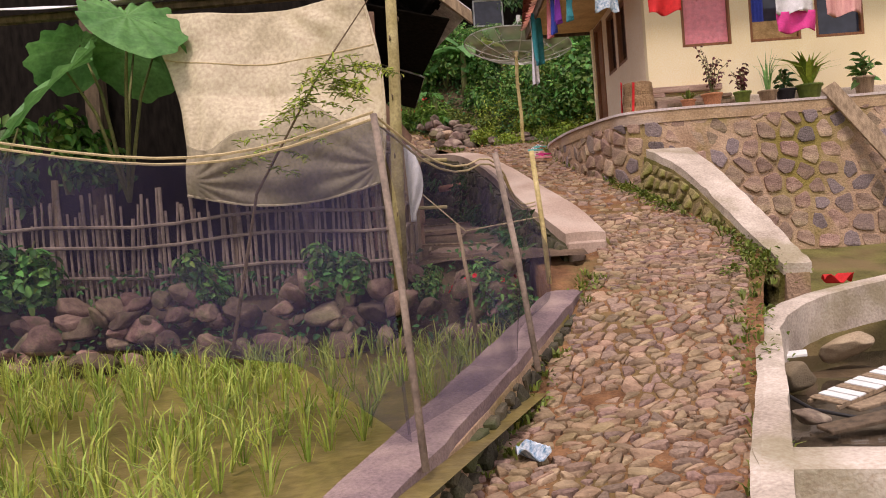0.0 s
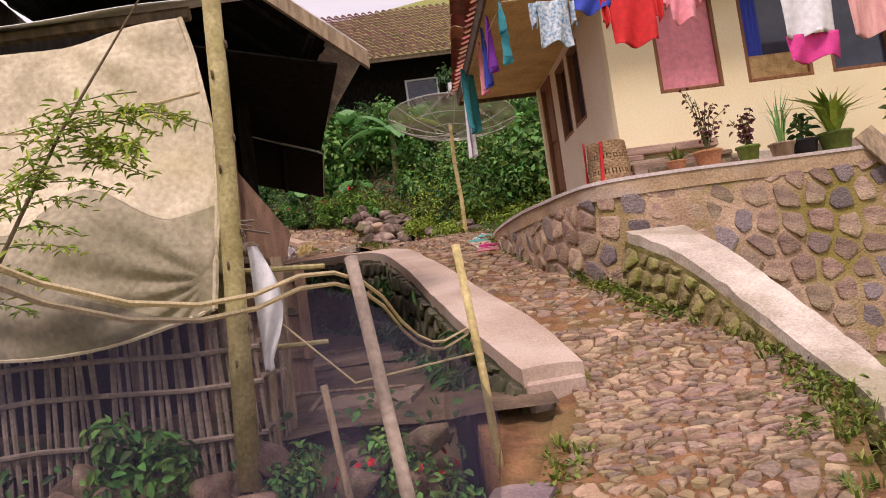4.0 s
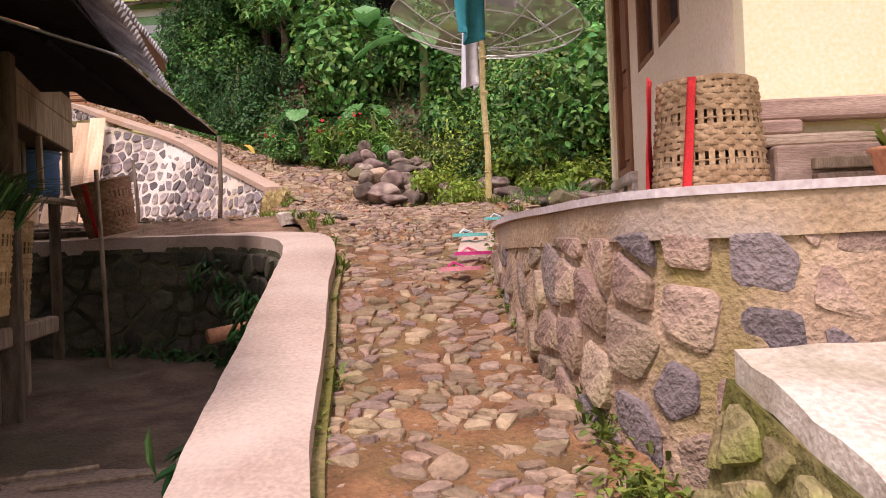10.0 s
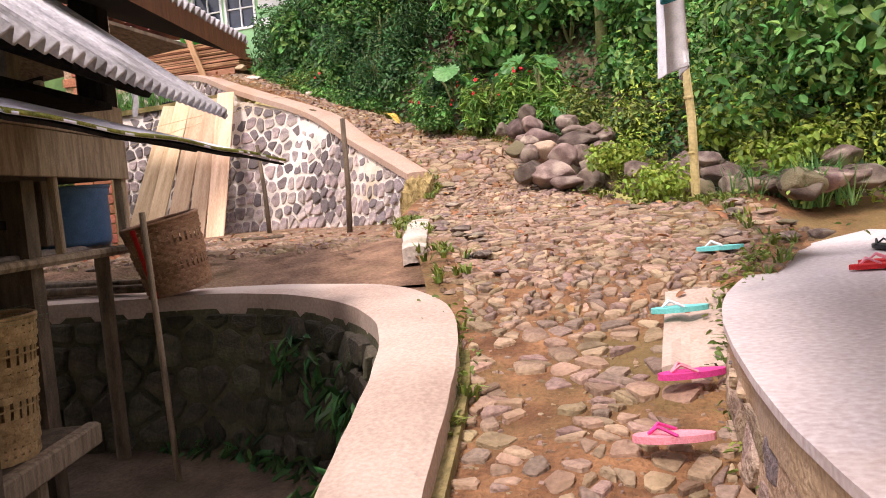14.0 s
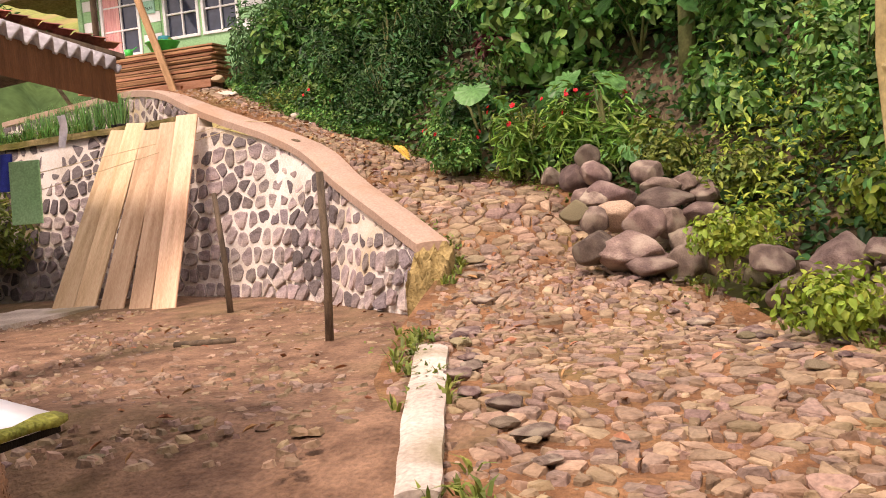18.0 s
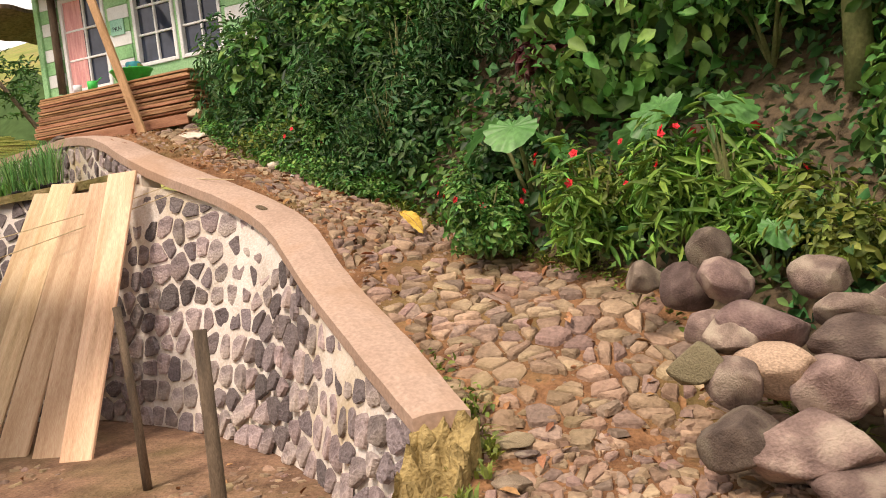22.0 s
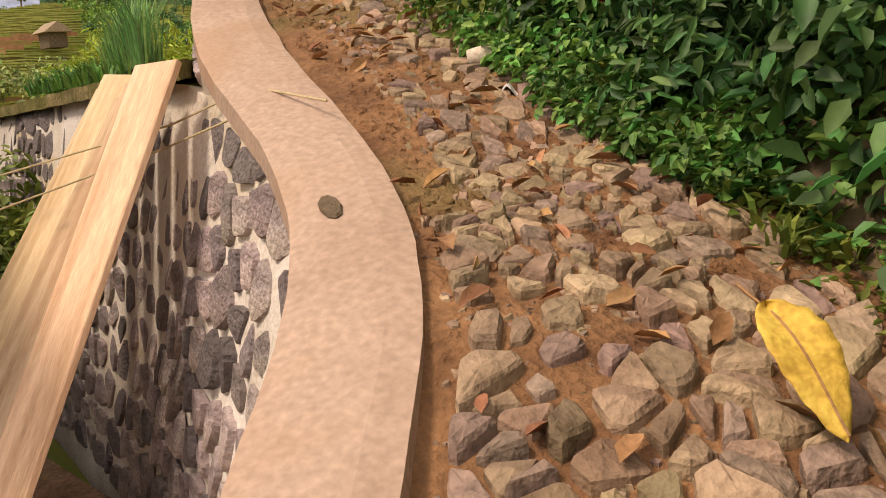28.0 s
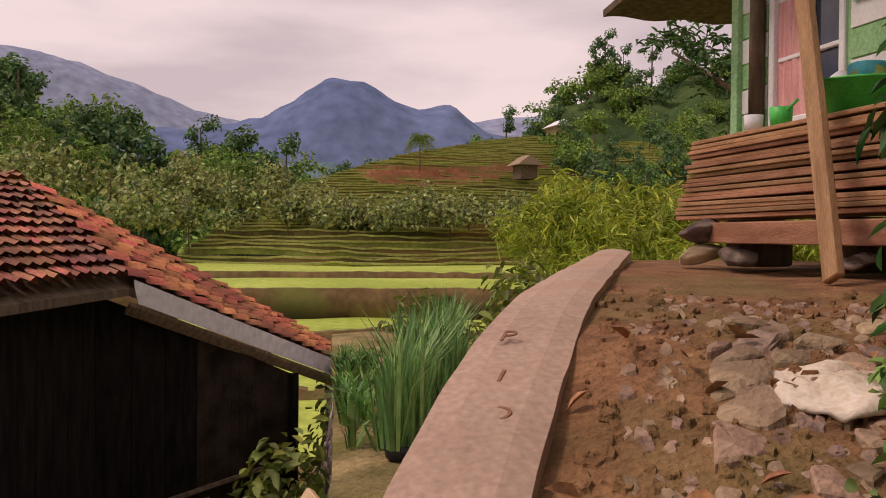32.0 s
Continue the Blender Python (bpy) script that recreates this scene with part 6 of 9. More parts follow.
tiled((-1.13, 3.66, 1.90), (0, -4.2, 0), (2.6, 0, 1.35), 24, 14, M_TILE, house, "roof_tiles_side")
tiled((-1.13, -0.54, 1.90), (7.1, 0, 0), (0, 2.1, 1.09), 40, 14, M_TILE, house, "roof_tiles_front")
tiled((-1.13, 3.66, 1.95), (7.1, 0, 0), (0, -2.11, 1.05), 40, 12, M_TILE, house, "roof_tiles_back")
part("ceiling_board", Geo().box((0.0, 0.16, 1.953), (5.2, 3.3, 1.98)), M_WICKER, house)

# the washing on its line under the eave
def garment(label, mat, x, z, w, h, y, kind="shirt", turn=0, seed=1):
    ob = thing(kind, pose(x, y, z, 0, 0, turn), label, "clothing", "washing on the line")
    rnd = random.Random(seed)
    ph = rnd.uniform(0, 6)
    def sheet(x0, x1, z0, z1, taper=0.0):
        def at(u, v):
            s = (x0 + x1) / 2 + (x1 - x0) * (u - 0.5) * (1 - taper * v)
            return (s, 0.035 * math.sin(9 * u + ph + 2 * v) * (0.3 + v), z0 + (z1 - z0) * v + 0.02 * math.sin(7 * u + ph) * v)
        return at
    if kind == "shirt":
        part("body", Geo().slab(sheet(-w / 2, w / 2, 0, -h), 14, 10, 0.006), mat, ob, "", True)
        for s in (-1, 1):
            part("sleeve", Geo().slab(sheet(s * w * 0.5, s * w * 0.72, -0.01, -h * 0.55, 0.2), 6, 8, 0.006), mat, ob, "", True)
    elif kind == "trousers":
        for s in (-1, 1):
            part("leg", Geo().slab(sheet(s * w * 0.25 - w * 0.24, s * w * 0.25 + w * 0.24, 0, -h, 0.25), 8, 12, 0.006), mat, ob, "", True)
    else:
        part("cloth", Geo().slab(sheet(-w / 2, w / 2, 0, -h), 16, 12, 0.006), mat, ob, "", True)
    return ob


line = thing("washing_line", (0, 0, 0), "thin washing line strung under the eave", "washing line")
part("cord", Geo().tube([(1.6, 14.5, 4.72), (1.62, 10.30, 4.30), (8.2, 10.30, 4.27)], 0.004, 5), M_ROPE, line)
garment("teal shirt hanging on the line", M_TEAL, 1.66, 4.40, 0.24, 0.48, 10.7, "shirt", 80, 1)
garment("purple cloth hanging on the line", M_PURPLE, 1.63, 4.56, 0.16, 0.50, 11.4, "towel", 75, 2)
garment("blue trousers hanging on the line", M_BLUE, 1.62, 4.57, 0.2, 0.55, 11.8, "trousers", 80, 3)
garment("teal towel hanging by the pole", M_TEAL, 1.60, 4.66, 0.3, 0.72, 13.5, "towel", 60, 4)
garment("white towel hanging by the pole", M_WHITECLOTH, 1.59, 4.67, 0.22, 0.95, 13.9, "towel", 60, 5)
garment("pale pink cloth hanging on the line", M_PINK, 1.62, 4.57, 0.18, 0.52, 12.2, "towel", 80, 14)
garment("white patterned shirt hanging under the eave", M_FLORAL, 2.02, 4.26, 0.28, 0.36, 10.30, "shirt", 10, 6)
garment("blue cloth hanging under the eave", M_BLUE, 2.35, 4.26, 0.3, 0.12, 10.32, "towel", 0, 7)
garment("red long-sleeved top hanging under the eave", M_RED, 2.66, 4.24, 0.36, 0.42, 10.30, "shirt", 0, 8)
garment("pink floral blouse hanging under the eave", M_PINK, 3.08, 4.26, 0.24, 0.30, 10.30, "shirt", 5, 9)
garment("white cloth hanging under the eave", M_WHITECLOTH, 4.10, 4.24, 0.44, 0.52, 10.30, "towel", 0, 10)
garment("magenta skirt hanging under the eave", M_MAGENTA, 4.12, 3.74, 0.44, 0.22, 10.33, "towel", 0, 11)
garment("brown patterned cloth hanging under the eave", M_CURTAIN, 4.65, 4.24, 0.42, 0.58, 10.30, "towel", 0, 12)

# pots along the terrace edge
def pot(r, h, mat, label, x, y, z, category="flower pot"):
    ob = thing("flower_pot", (x, y, z), label, category, "pots on the terrace edge")
    part("body", Geo().lathe([(0.0, 0.0), (r * 0.72, 0.0), (r * 0.95, h * 0.86), (r * 1.06, h * 0.87), (r * 1.06, h), (r * 0.93, h), (r * 0.90, h * 0.9), (0.0, h * 0.88)], 16), mat, ob, "", True)
    part("soil", Geo().lathe([(0.0, h * 0.90), (r * 0.89, h * 0.885)], 14), M_SOIL, ob)
    return ob


def pot_plant(ob, h, n, leaf, width, mat, spread, seed, stems=7):
    rnd = random.Random(seed)
    g, P, D = Geo(), [], []
    base = 0.12
    for _ in range(stems):
        a, r = rnd.uniform(0, 6.28), rnd.uniform(0.1, 1) * spread
        t = Vector((math.cos(a) * r, math.sin(a) * r, base + h * rnd.uniform(0.6, 1)))
        g.tube([(0, 0, base), tuple(t * 0.5 + Vector((0, 0, 0.3 * h))), tuple(t)], [0.006, 0.005, 0.003], 5)
        for k in range(n // stems):
            q = Vector((0, 0, base)).lerp(t, rnd.uniform(0.25, 1.05))
            P.append(q + Vector((rnd.uniform(-1, 1), rnd.uniform(-1, 1), rnd.uniform(-0.6, 0.6))) * leaf * 0.6)
            D.append((rnd.uniform(-1, 1), rnd.uniform(-1, 1), 1))
    part("stem", g, M_STEM, ob)
    c = new("leaves", leaf_mesh("leaves", mat, P, D, leaf, width, seed))
    c.parent = ob


def spiky(ob, n, h, w, mat, seed, lean, base=0.12):
    c = new("leaves", blades("leaves", mat, [(0, 0, base)] * 4, h, w, n // 4, seed, lean))
    c.parent = ob


PZ = TERR_Z + 0.0
o = pot(0.085, 0.10, M_TERRACOTTA, "small terracotta pot with an aloe", 2.98, 10.78, PZ)
spiky(o, 28, 0.14, 0.03, M_LEAF_OLIVE, 1, 1.4, 0.08)
o = pot(0.12, 0.15, M_TERRACOTTA, "terracotta pot with a dry dark-flowered plant", 3.26, 10.78, PZ)
pot_plant(o, 0.58, 130, 0.045, 0.03, M_LEAF_RED, 0.20, 2, 9)
o = pot(0.10, 0.15, M_LEAF_OLIVE, "green pot with a maroon-leaved plant", 3.62, 10.80, PZ)
pot_plant(o, 0.36, 110, 0.05, 0.04, M_LEAF_RED, 0.14, 3, 8)
o = pot(0.11, 0.14, M_GREYWOOD, "grey pot with tall spiky leaves", 3.92, 10.80, PZ)
spiky(o, 26, 0.48, 0.018, M_LEAF_BLUE, 4, 0.35)
o = pot(0.15, 0.18, M_LEAF_OLIVE, "large green pot with a lime bird's-nest fern", 4.42, 10.84, PZ)
spiky(o, 44, 0.40, 0.06, M_LEAF_LIME, 5, 1.0, 0.16)
o = pot(0.12, 0.15, M_BLACK, "dark pot with a broad-leaved plant", 4.15, 10.86, PZ)
pot_plant(o, 0.25, 60, 0.08, 0.05, M_LEAF_DARK, 0.12, 6)
o = pot(0.12, 0.22, M_GREYWOOD, "tall grey pot with green leaves", 5.05, 10.8, PZ)
pot_plant(o, 0.40, 60, 0.12, 0.06, M_LEAF, 0.12, 7)
plank = tagged(new("leaning_plank", Geo().box((-0.09, -0.02, 0), (0.09, 0.02, 2.35), 0.004, pose(5.55, 9.65, 1.02, -24, -28, 0)).mesh("plank", M_GREYWOOD)), "grey plank leaning against the terrace wall", "plank")
tagged(new("wood_strip", Geo().box((0.35, -0.28, 0.16), (1.15, -0.10, 0.20), 0.004, pose(2.45, 11.28, PZ - 0.10)).box((0.35, -0.30, 0.10), (1.0, -0.12, 0.135), 0.004, pose(2.45, 11.28, PZ - 0.09)).mesh("strip", M_GREYWOOD)), "weathered boards lying along the foot of the wall", "boards")


def basket(label, at, r, h, mat, strap=None, rows=19, n=36, group=""):
    """A woven bamboo basket: upright stakes, wavy strands round them, two open bands, a rim and a bottom."""
    ob = thing("basket", at, label, "basket", group)
    rad = lambda t: r * (0.86 + 0.17 * t)
    w = 0.30 * 2 * math.pi * r / n
    quad = [(rad(t) - d, e * w, h * t) for d in (0.0, 0.003) for t in (0, 1) for e in (-1, 1)]
    stake_mesh = Geo().add(quad, [(0, 1, 3, 2), (6, 7, 5, 4), (0, 2, 6, 4), (3, 1, 5, 7)]).mesh("stake", mat)
    for i in range(n):
        stake = new("stake", stake_mesh)
        stake.parent = ob
        stake.matrix_basis = pose(0, 0, 0, 0, 0, 360 * i / n)
    part("bottom", Geo().lathe([(0.0, 0.012), (rad(0) * 0.97, 0.012), (rad(0), 0.0), (0.0, 0.0)], n), mat, ob)
    gaps = {6, 7, 13, 14}
    for k in range(rows):
        if k in gaps and k % 7:
            continue
        t0, t1 = k / rows, (k + (0.30 if k in gaps else 0.90)) / rows
        m = n * 2
        v, f = [], []
        for i in range(m):
            a = 2 * math.pi * i / m
            o_ = 0.0055 * math.cos(math.pi * (i + 2 * (k % 2)) / 2) + 0.001
            for t, d in ((t0, 0.0), ((t0 + t1) / 2, 0.0035), (t1, 0.0)):
                q = rad(t) + o_ + d
                v.append((q * math.cos(a), q * math.sin(a), h * t + 0.003 * math.sin(3 * a + k)))
        for i in range(m):
            j = (i + 1) % m
            f += [(3 * i, 3 * j, 3 * j + 1, 3 * i + 1), (3 * i + 1, 3 * j + 1, 3 * j + 2, 3 * i + 2)]
        part("strand", Geo().add(v, f), mat, ob, "", True)
    part("rim", Geo().tube([(rad(1) * math.cos(t * math.pi / 12), rad(1) * math.sin(t * math.pi / 12), h) for t in range(25)], 0.012, 6, False), mat, ob, "", True)
    if strap:
        for a in (-1.9, 2.15):
            part("strap", Geo().slab(lambda u, v, a=a: ((rad(v) + 0.016) * math.cos(a + 0.16 * u + 0.1 * v), (rad(v) + 0.016) * math.sin(a + 0.16 * u + 0.1 * v), h * (0.02 + 0.98 * v)), 3, 10, 0.004), strap, ob, "faded red carrying strap", True)
    return ob


basket("woven bamboo basket with red straps upside down on the porch", pose(2.455, 11.02, TERR_Z) @ pose(0, 0, 0.37, 180, 0, 10), 0.185, 0.37, M_BASKET, M_RED)
def drape(u, v):
    a, r_ = 2.62 + 0.55 * u + 0.10 * math.sin(5 * v), 0.192 + 0.010 * math.sin(7 * u + 3 * v) + 0.014 * v
    return (2.455 + r_ * math.cos(a), 11.02 + r_ * math.sin(a), TERR_Z + 0.40 - 0.39 * v + 0.015 * math.sin(6 * u))
tagged(new("red_cloth", Geo().slab(drape, 10, 16, 0.008).mesh("cloth", M_RED, True)), "red carrying cloth hanging down the side of the basket", "cloth")

for x0, x1, y0, z0, h_, w_, m_ in ((2.68, 3.42, 11.04, 0.0, 0.145, 0.14, M_OLDPLANK), (2.60, 3.60, 11.09, 0.147, 0.042, 0.10, M_OLDPLANK), (2.64, 2.80, 11.10, 0.191, 0.05, 0.09, M_OLDPLANK), (2.60, 3.50, 11.13, 0.243, 0.075, 0.10, M_OLDPLANK)):
    tagged(new("timber", Geo().box((x0, y0, TERR_Z + z0), (x1, y0 + w_, TERR_Z + z0 + h_), 0.008, pose(0, 0, 0.004)).mesh("timber", m_)), "weathered pink-brown timber lying along the house wall", "timber", "timbers on the porch")

# sandals and scraps on the porch
def sandal(label, x, y, z, turn, sole, strap):
    ob = thing("sandal", pose(x, y, z, 0, 0, turn), label, "sandal", "sandals by the porch")
    rim = [(0.042 * math.sin(t) * (1 + 0.12 * math.cos(t)), 0.125 * math.cos(t)) for t in [2 * math.pi * k / 18 for k in range(18)]]
    g = Geo()
    g.add([(x_, y_, z_) for z_ in (0.0, 0.022) for x_, y_ in rim], [tuple(range(17, -1, -1)), tuple(range(18, 36))] + [(k, (k + 1) % 18, 18 + (k + 1) % 18, 18 + k) for k in range(18)])
    part("sole", g, sole, ob)
    for s in (-1, 1):
        part("strap", Geo().tube([(0.0, 0.075, 0.024), (s * 0.02, 0.045, 0.05), (s * 0.040, -0.01, 0.024)], 0.006, 5), strap, ob)
    return ob


M_AQUA = plain("aqua_rubber", (0.16, 0.62, 0.60), 0.6)
sandal("aqua rubber sandal on the cement step", 1.53, 14.25, 2.745, 105, M_AQUA, M_WHITECLOTH)
sandal("aqua rubber sandal beside its fellow", 1.74, 15.42, 2.895, 95, M_AQUA, M_WHITECLOTH)
sandal("pink rubber sandal lying below the porch", 1.57, 13.55, 2.615, 110, M_MAGENTA, M_PINK)
sandal("pink rubber sandal lying upside down", 1.51, 13.05, 2.53, 95, M_PINK, M_MAGENTA)
sandal("red sandal on the porch", 2.42, 14.86, TERR_Z + 0.01, 95, M_RED, M_PINK)
sandal("red sandal beside its fellow on the porch", 2.49, 15.02, TERR_Z + 0.01, 80, M_RED, M_PINK)
sandal("black sandal by the doorstep", 2.62, 15.8, TERR_Z + 0.01, 10, M_BLACK, M_BLACK)
tagged(new("wood_scrap", Geo().box((-0.16, -0.022, 0), (0.16, 0.022, 0.022), 0.004, pose(2.24, 13.0, TERR_Z + 0.008, 0, 0, -82)).mesh("scrap", M_BOARD)), "small pale stick of wood on the porch floor", "wood scrap")
lk = thing("leek_patch", (2.38, 18.0, 2.96), "clump of blue-green leeks growing by the porch", "leeks")
c_ = new("leaves", blades("leaves", M_LEAF_BLUE, [(R.uniform(-0.55, 0.5), R.uniform(-0.3, 0.35), 0.0) for _ in range(40)], 0.42, 0.014, 12, 21, 0.9))
c_.parent = lk
cement = tagged(new("cement_patch", Geo().slab(lambda u, v: (1.46 + 0.28 * u, 13.7 + 1.0 * v, 2.62 + 0.16 * v + wob(u * 4, v * 6, 0, 1, 0.02)), 8, 12, 0.08).mesh("patch", M_COPING)), "cracked cement apron below the porch", "cement", kind="structure")

# the satellite dish on its bamboo pole
dish = thing("satellite_dish", pose(1.64, 17.35, 3.10) @ Matrix.Scale(1.03, 4), "wire-mesh satellite dish on a bamboo pole", "satellite dish")
part("pole", Geo().tube([(0, 0, -0.1), (0.01, 0, 0.6), (-0.02, 0.02, 1.2), (0.0, 0.0, 1.75)], [0.034, 0.033, 0.031, 0.03], 8), M_BAMBOO, dish, "pale bamboo pole")
for z in (0.35, 0.75, 1.15, 1.5):
    part("node", Geo().lathe([(0.034, z - 0.012), (0.038, z), (0.034, z + 0.012)], 8), M_BAMBOO, dish)
DM = pose(0.02, 0.1, 1.62, -8, 6, 0)
bowl = lambda r: 0.28 * r * r
dm = part("mesh_bowl", Geo().lathe([(r, bowl(r)) for r in (0.08, 0.25, 0.45, 0.65, 0.82, 0.98)], 40, DM), M_DISH, dish, "see-through mesh bowl", True)
for r in (0.35, 0.66, 0.98):
    part("ring", Geo().tube([tuple(DM @ Vector((r * math.cos(t * math.pi / 20), r * math.sin(t * math.pi / 20), bowl(r) + 0.004))) for t in range(41)], 0.007 if r < 0.9 else 0.011, 5, False), M_STEEL, dish)
for k in range(12):
    a = k * math.pi / 6
    part("rib", Geo().tube([tuple(DM @ Vector((r * math.cos(a), r * math.sin(a), bowl(r) - 0.006))) for r in (0.06, 0.35, 0.66, 0.98)], 0.008, 5), M_STEEL, dish)
for k in range(3):
    a = k * 2.094 + 0.4
    part("arm", Geo().tube([tuple(DM @ Vector((0.9 * math.cos(a), 0.9 * math.sin(a), bowl(0.9)))), tuple(DM @ Vector((0, 0, 0.75)))], 0.007, 5), M_STEEL, dish)
part("receiver", Geo().lathe([(0.0, 0.72), (0.04, 0.72), (0.04, 0.84), (0.0, 0.84)], 10, DM), M_STEEL, dish)

# the house with a clay roof up behind the trees
up = thing("upper_house", (0.9, 27.6, 6.7), "dark wooden house with a mossy clay tile roof above the bank", "house")
part("wall", Geo().box((-3.2, 0, 0), (5.2, 0.15, 2.4)), M_SHADE_WOOD, up)
part("side", Geo().box((-3.2, 0.15, 0), (-3.05, 4.0, 2.4)), M_OLDWOOD, up)
part("window", frame_geo(0.9, 0.8, 0.05, 0.04), M_WHITE_PAINT, up).matrix_basis = pose(0.5, -0.02, 1.0)
part("pane", Geo().box((0.55, -0.03, 1.05), (1.35, -0.01, 1.75)), M_PANE, up)
part("eave", Geo().box((-3.9, -1.1, 2.08), (5.9, -1.05, 2.2)), M_GREYWOOD, up)
tiled((-3.9, -1.15, 2.15), (9.8, 0, 0), (0, 3.6, 2.5), 48, 15, M_TILE_OLD, up, "roof_tiles", 0.085)
for k in range(9):
    x = -2.6 + k * 0.75
    part("wall_board", Geo().box((x, -0.02, 0.0), (x + 0.7, -0.001, 1.0)), M_GREYWOOD, up)
net_fence = thing("net_fence", (2.2, 22.3, 5.0), "low fence hung with green netting on the bank", "fence")
for k in range(6):
    part("post", Geo().tube([(k * 0.55, 0.02 * k, -0.2), (k * 0.55 + 0.03, 0, 0.85)], 0.02, 6), M_GREYWOOD, net_fence)
part("net", Geo().grid(lambda u, v: (2.8 * u, -0.03 + 0.03 * math.sin(u * 20), 0.45 + 0.5 * v + 0.05 * math.sin(u * 9)), 30, 4), netting("green_net", (0.02, 0.30, 0.22), 0.8), net_fence, "torn green netting")
for k in range(14):
    part("slat", Geo().box((k * 0.2, 0.02, 0.0), (k * 0.2 + 0.05, 0.035, 0.5)), M_GREYWOOD, net_fence)

# ---- the shed by the sunken yard ----
shed = thing("shed", (0, 0, 0), "dark open wooden shed with a fibre-cement roof", "shed")
EA, EB = Vector((0.48, 9.95, 3.92)), Vector((-0.60, 14.45, 3.83))
UPV = Vector((-2.95, -0.76, 2.35))
corrugated(EA, EB - EA, UPV, 52, M_ASBESTOS, shed, "weathered fibre-cement roof sheet", 0.024)
mid = lambda u, v, dz: EA.lerp(EB, u) + UPV * v + Vector((0, 0, dz))
# roof underside, rafters and purlins coloured near black for the shade beneath
part("roof_deck", Geo().slab(lambda u, v: tuple(mid(0.005 + 0.985 * u, 0.09 + 0.91 * v, -0.05)), 12, 6, 0.02), M_SHADE_WOOD, shed, "boards under the roof, coloured black for their shade")
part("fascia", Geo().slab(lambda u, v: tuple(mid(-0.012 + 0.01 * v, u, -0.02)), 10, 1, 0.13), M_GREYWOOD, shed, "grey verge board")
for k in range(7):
    part("rafter", Geo().tube([tuple(mid(0.06 + 0.14 * k, 0.09, -0.10)), tuple(mid(0.06 + 0.14 * k, 1.0, -0.12))], 0.03, 6), M_SHADE_WOOD, shed)
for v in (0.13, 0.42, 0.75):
    part("purlin", Geo().tube([tuple(mid(0.0, v, -0.16)), tuple(mid(1.0, v, -0.16))], 0.032, 6), M_SHADE_WOOD, shed)
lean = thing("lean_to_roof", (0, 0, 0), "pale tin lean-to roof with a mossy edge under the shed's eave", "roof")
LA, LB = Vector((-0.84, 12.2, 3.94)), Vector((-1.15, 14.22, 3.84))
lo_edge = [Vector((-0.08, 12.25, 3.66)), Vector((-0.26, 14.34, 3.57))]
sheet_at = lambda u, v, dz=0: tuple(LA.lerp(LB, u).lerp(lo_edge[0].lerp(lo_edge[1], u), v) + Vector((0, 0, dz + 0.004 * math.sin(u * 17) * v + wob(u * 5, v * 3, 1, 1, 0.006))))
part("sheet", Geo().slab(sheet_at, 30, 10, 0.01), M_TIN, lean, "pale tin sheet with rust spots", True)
# added boards that blacken the tin's shaded underside
part("under_board", Geo().slab(lambda u, v: sheet_at(0.003 + 0.994 * u, 0.004 + 0.985 * v, -0.018), 12, 6, 0.012), M_SHADE_WOOD, lean, "added boards under the tin, black for its shaded underside")
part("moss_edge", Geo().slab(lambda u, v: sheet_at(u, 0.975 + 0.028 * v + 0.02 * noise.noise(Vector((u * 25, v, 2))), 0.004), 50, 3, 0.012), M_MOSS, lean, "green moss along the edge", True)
# added sheet, its black stands for shade between roof and lean-to
part("soffit_board", Geo().slab(lambda u, v: tuple(Vector((-0.95, 10.0, 4.18)).lerp(Vector((0.25, 10.0, 3.87)), u).lerp(Vector((-0.85, 12.22, 3.96)).lerp(Vector((-0.10, 12.22, 3.69)), u), v)), 8, 8, 0.015), M_SHADE_WOOD, lean, "added black boards filling the eave with shade")
part("batten", Geo().tube([sheet_at(0.0, 0.5, -0.04), sheet_at(1.0, 0.5, -0.04)], 0.022, 6), M_SHADE_WOOD, lean)
# walls and posts
WL = [Vector((-0.42, 10.1, 0)), Vector((-1.52, 14.35, 0))]
wl_at = lambda t: WL[0].lerp(WL[1], t)
# near posts are coloured black for the dim inside, the far one stays brown
for t in (0.22, 0.48, 0.74):
    p = wl_at(t)
    part("post", Geo().box((-0.06, -0.06, 1.2), (0.06, 0.06, 3.9), 0.008, pose(p.x, p.y, 0.05, 0, 0, 14)), M_SHADE_WOOD if t < 0.7 else M_OLDWOOD, shed)
part("thin_post", Geo().box((-0.022, -0.022, 3.2), (0.022, 0.022, 4.1), 0.006, pose(-1.515, 14.34, 0, 0, -1, 14)), M_GREYWOOD, shed, "thin grey upright")
ang = math.degrees(math.atan2(WL[1].y - WL[0].y, WL[1].x - WL[0].x))
# boards of the nearest bay are black for the same inside shade
for k in range(5):
    for t0, t1, z in ((0.22, 0.48, 2.25), (0.48, 0.74, 2.55), (0.74, 1.0, 2.95)):
        if (k + int(t0 * 10)) % 5 == 4 or t0 > 0.7:
            continue
        a = wl_at(t0)
        L = (wl_at(t1) - a).length
        part("board", Geo().box((0.03, -0.012, 0), (L - 0.03, 0.012, 0.18), 0.004, pose(a.x - 0.08, a.y, z + 0.195 * k, 0, R.uniform(-1, 1), ang)), M_SHADE_WOOD if t0 < 0.45 else M_GREYWOOD if k < 4 else M_OLDWOOD, shed)
M_PLY = surface("brown_plank", (0.15, 0.09, 0.062), (0.29, 0.175, 0.12), 0.8, 4, 50, 0.3, vary=0.15, stretch=(5, 5, 1))
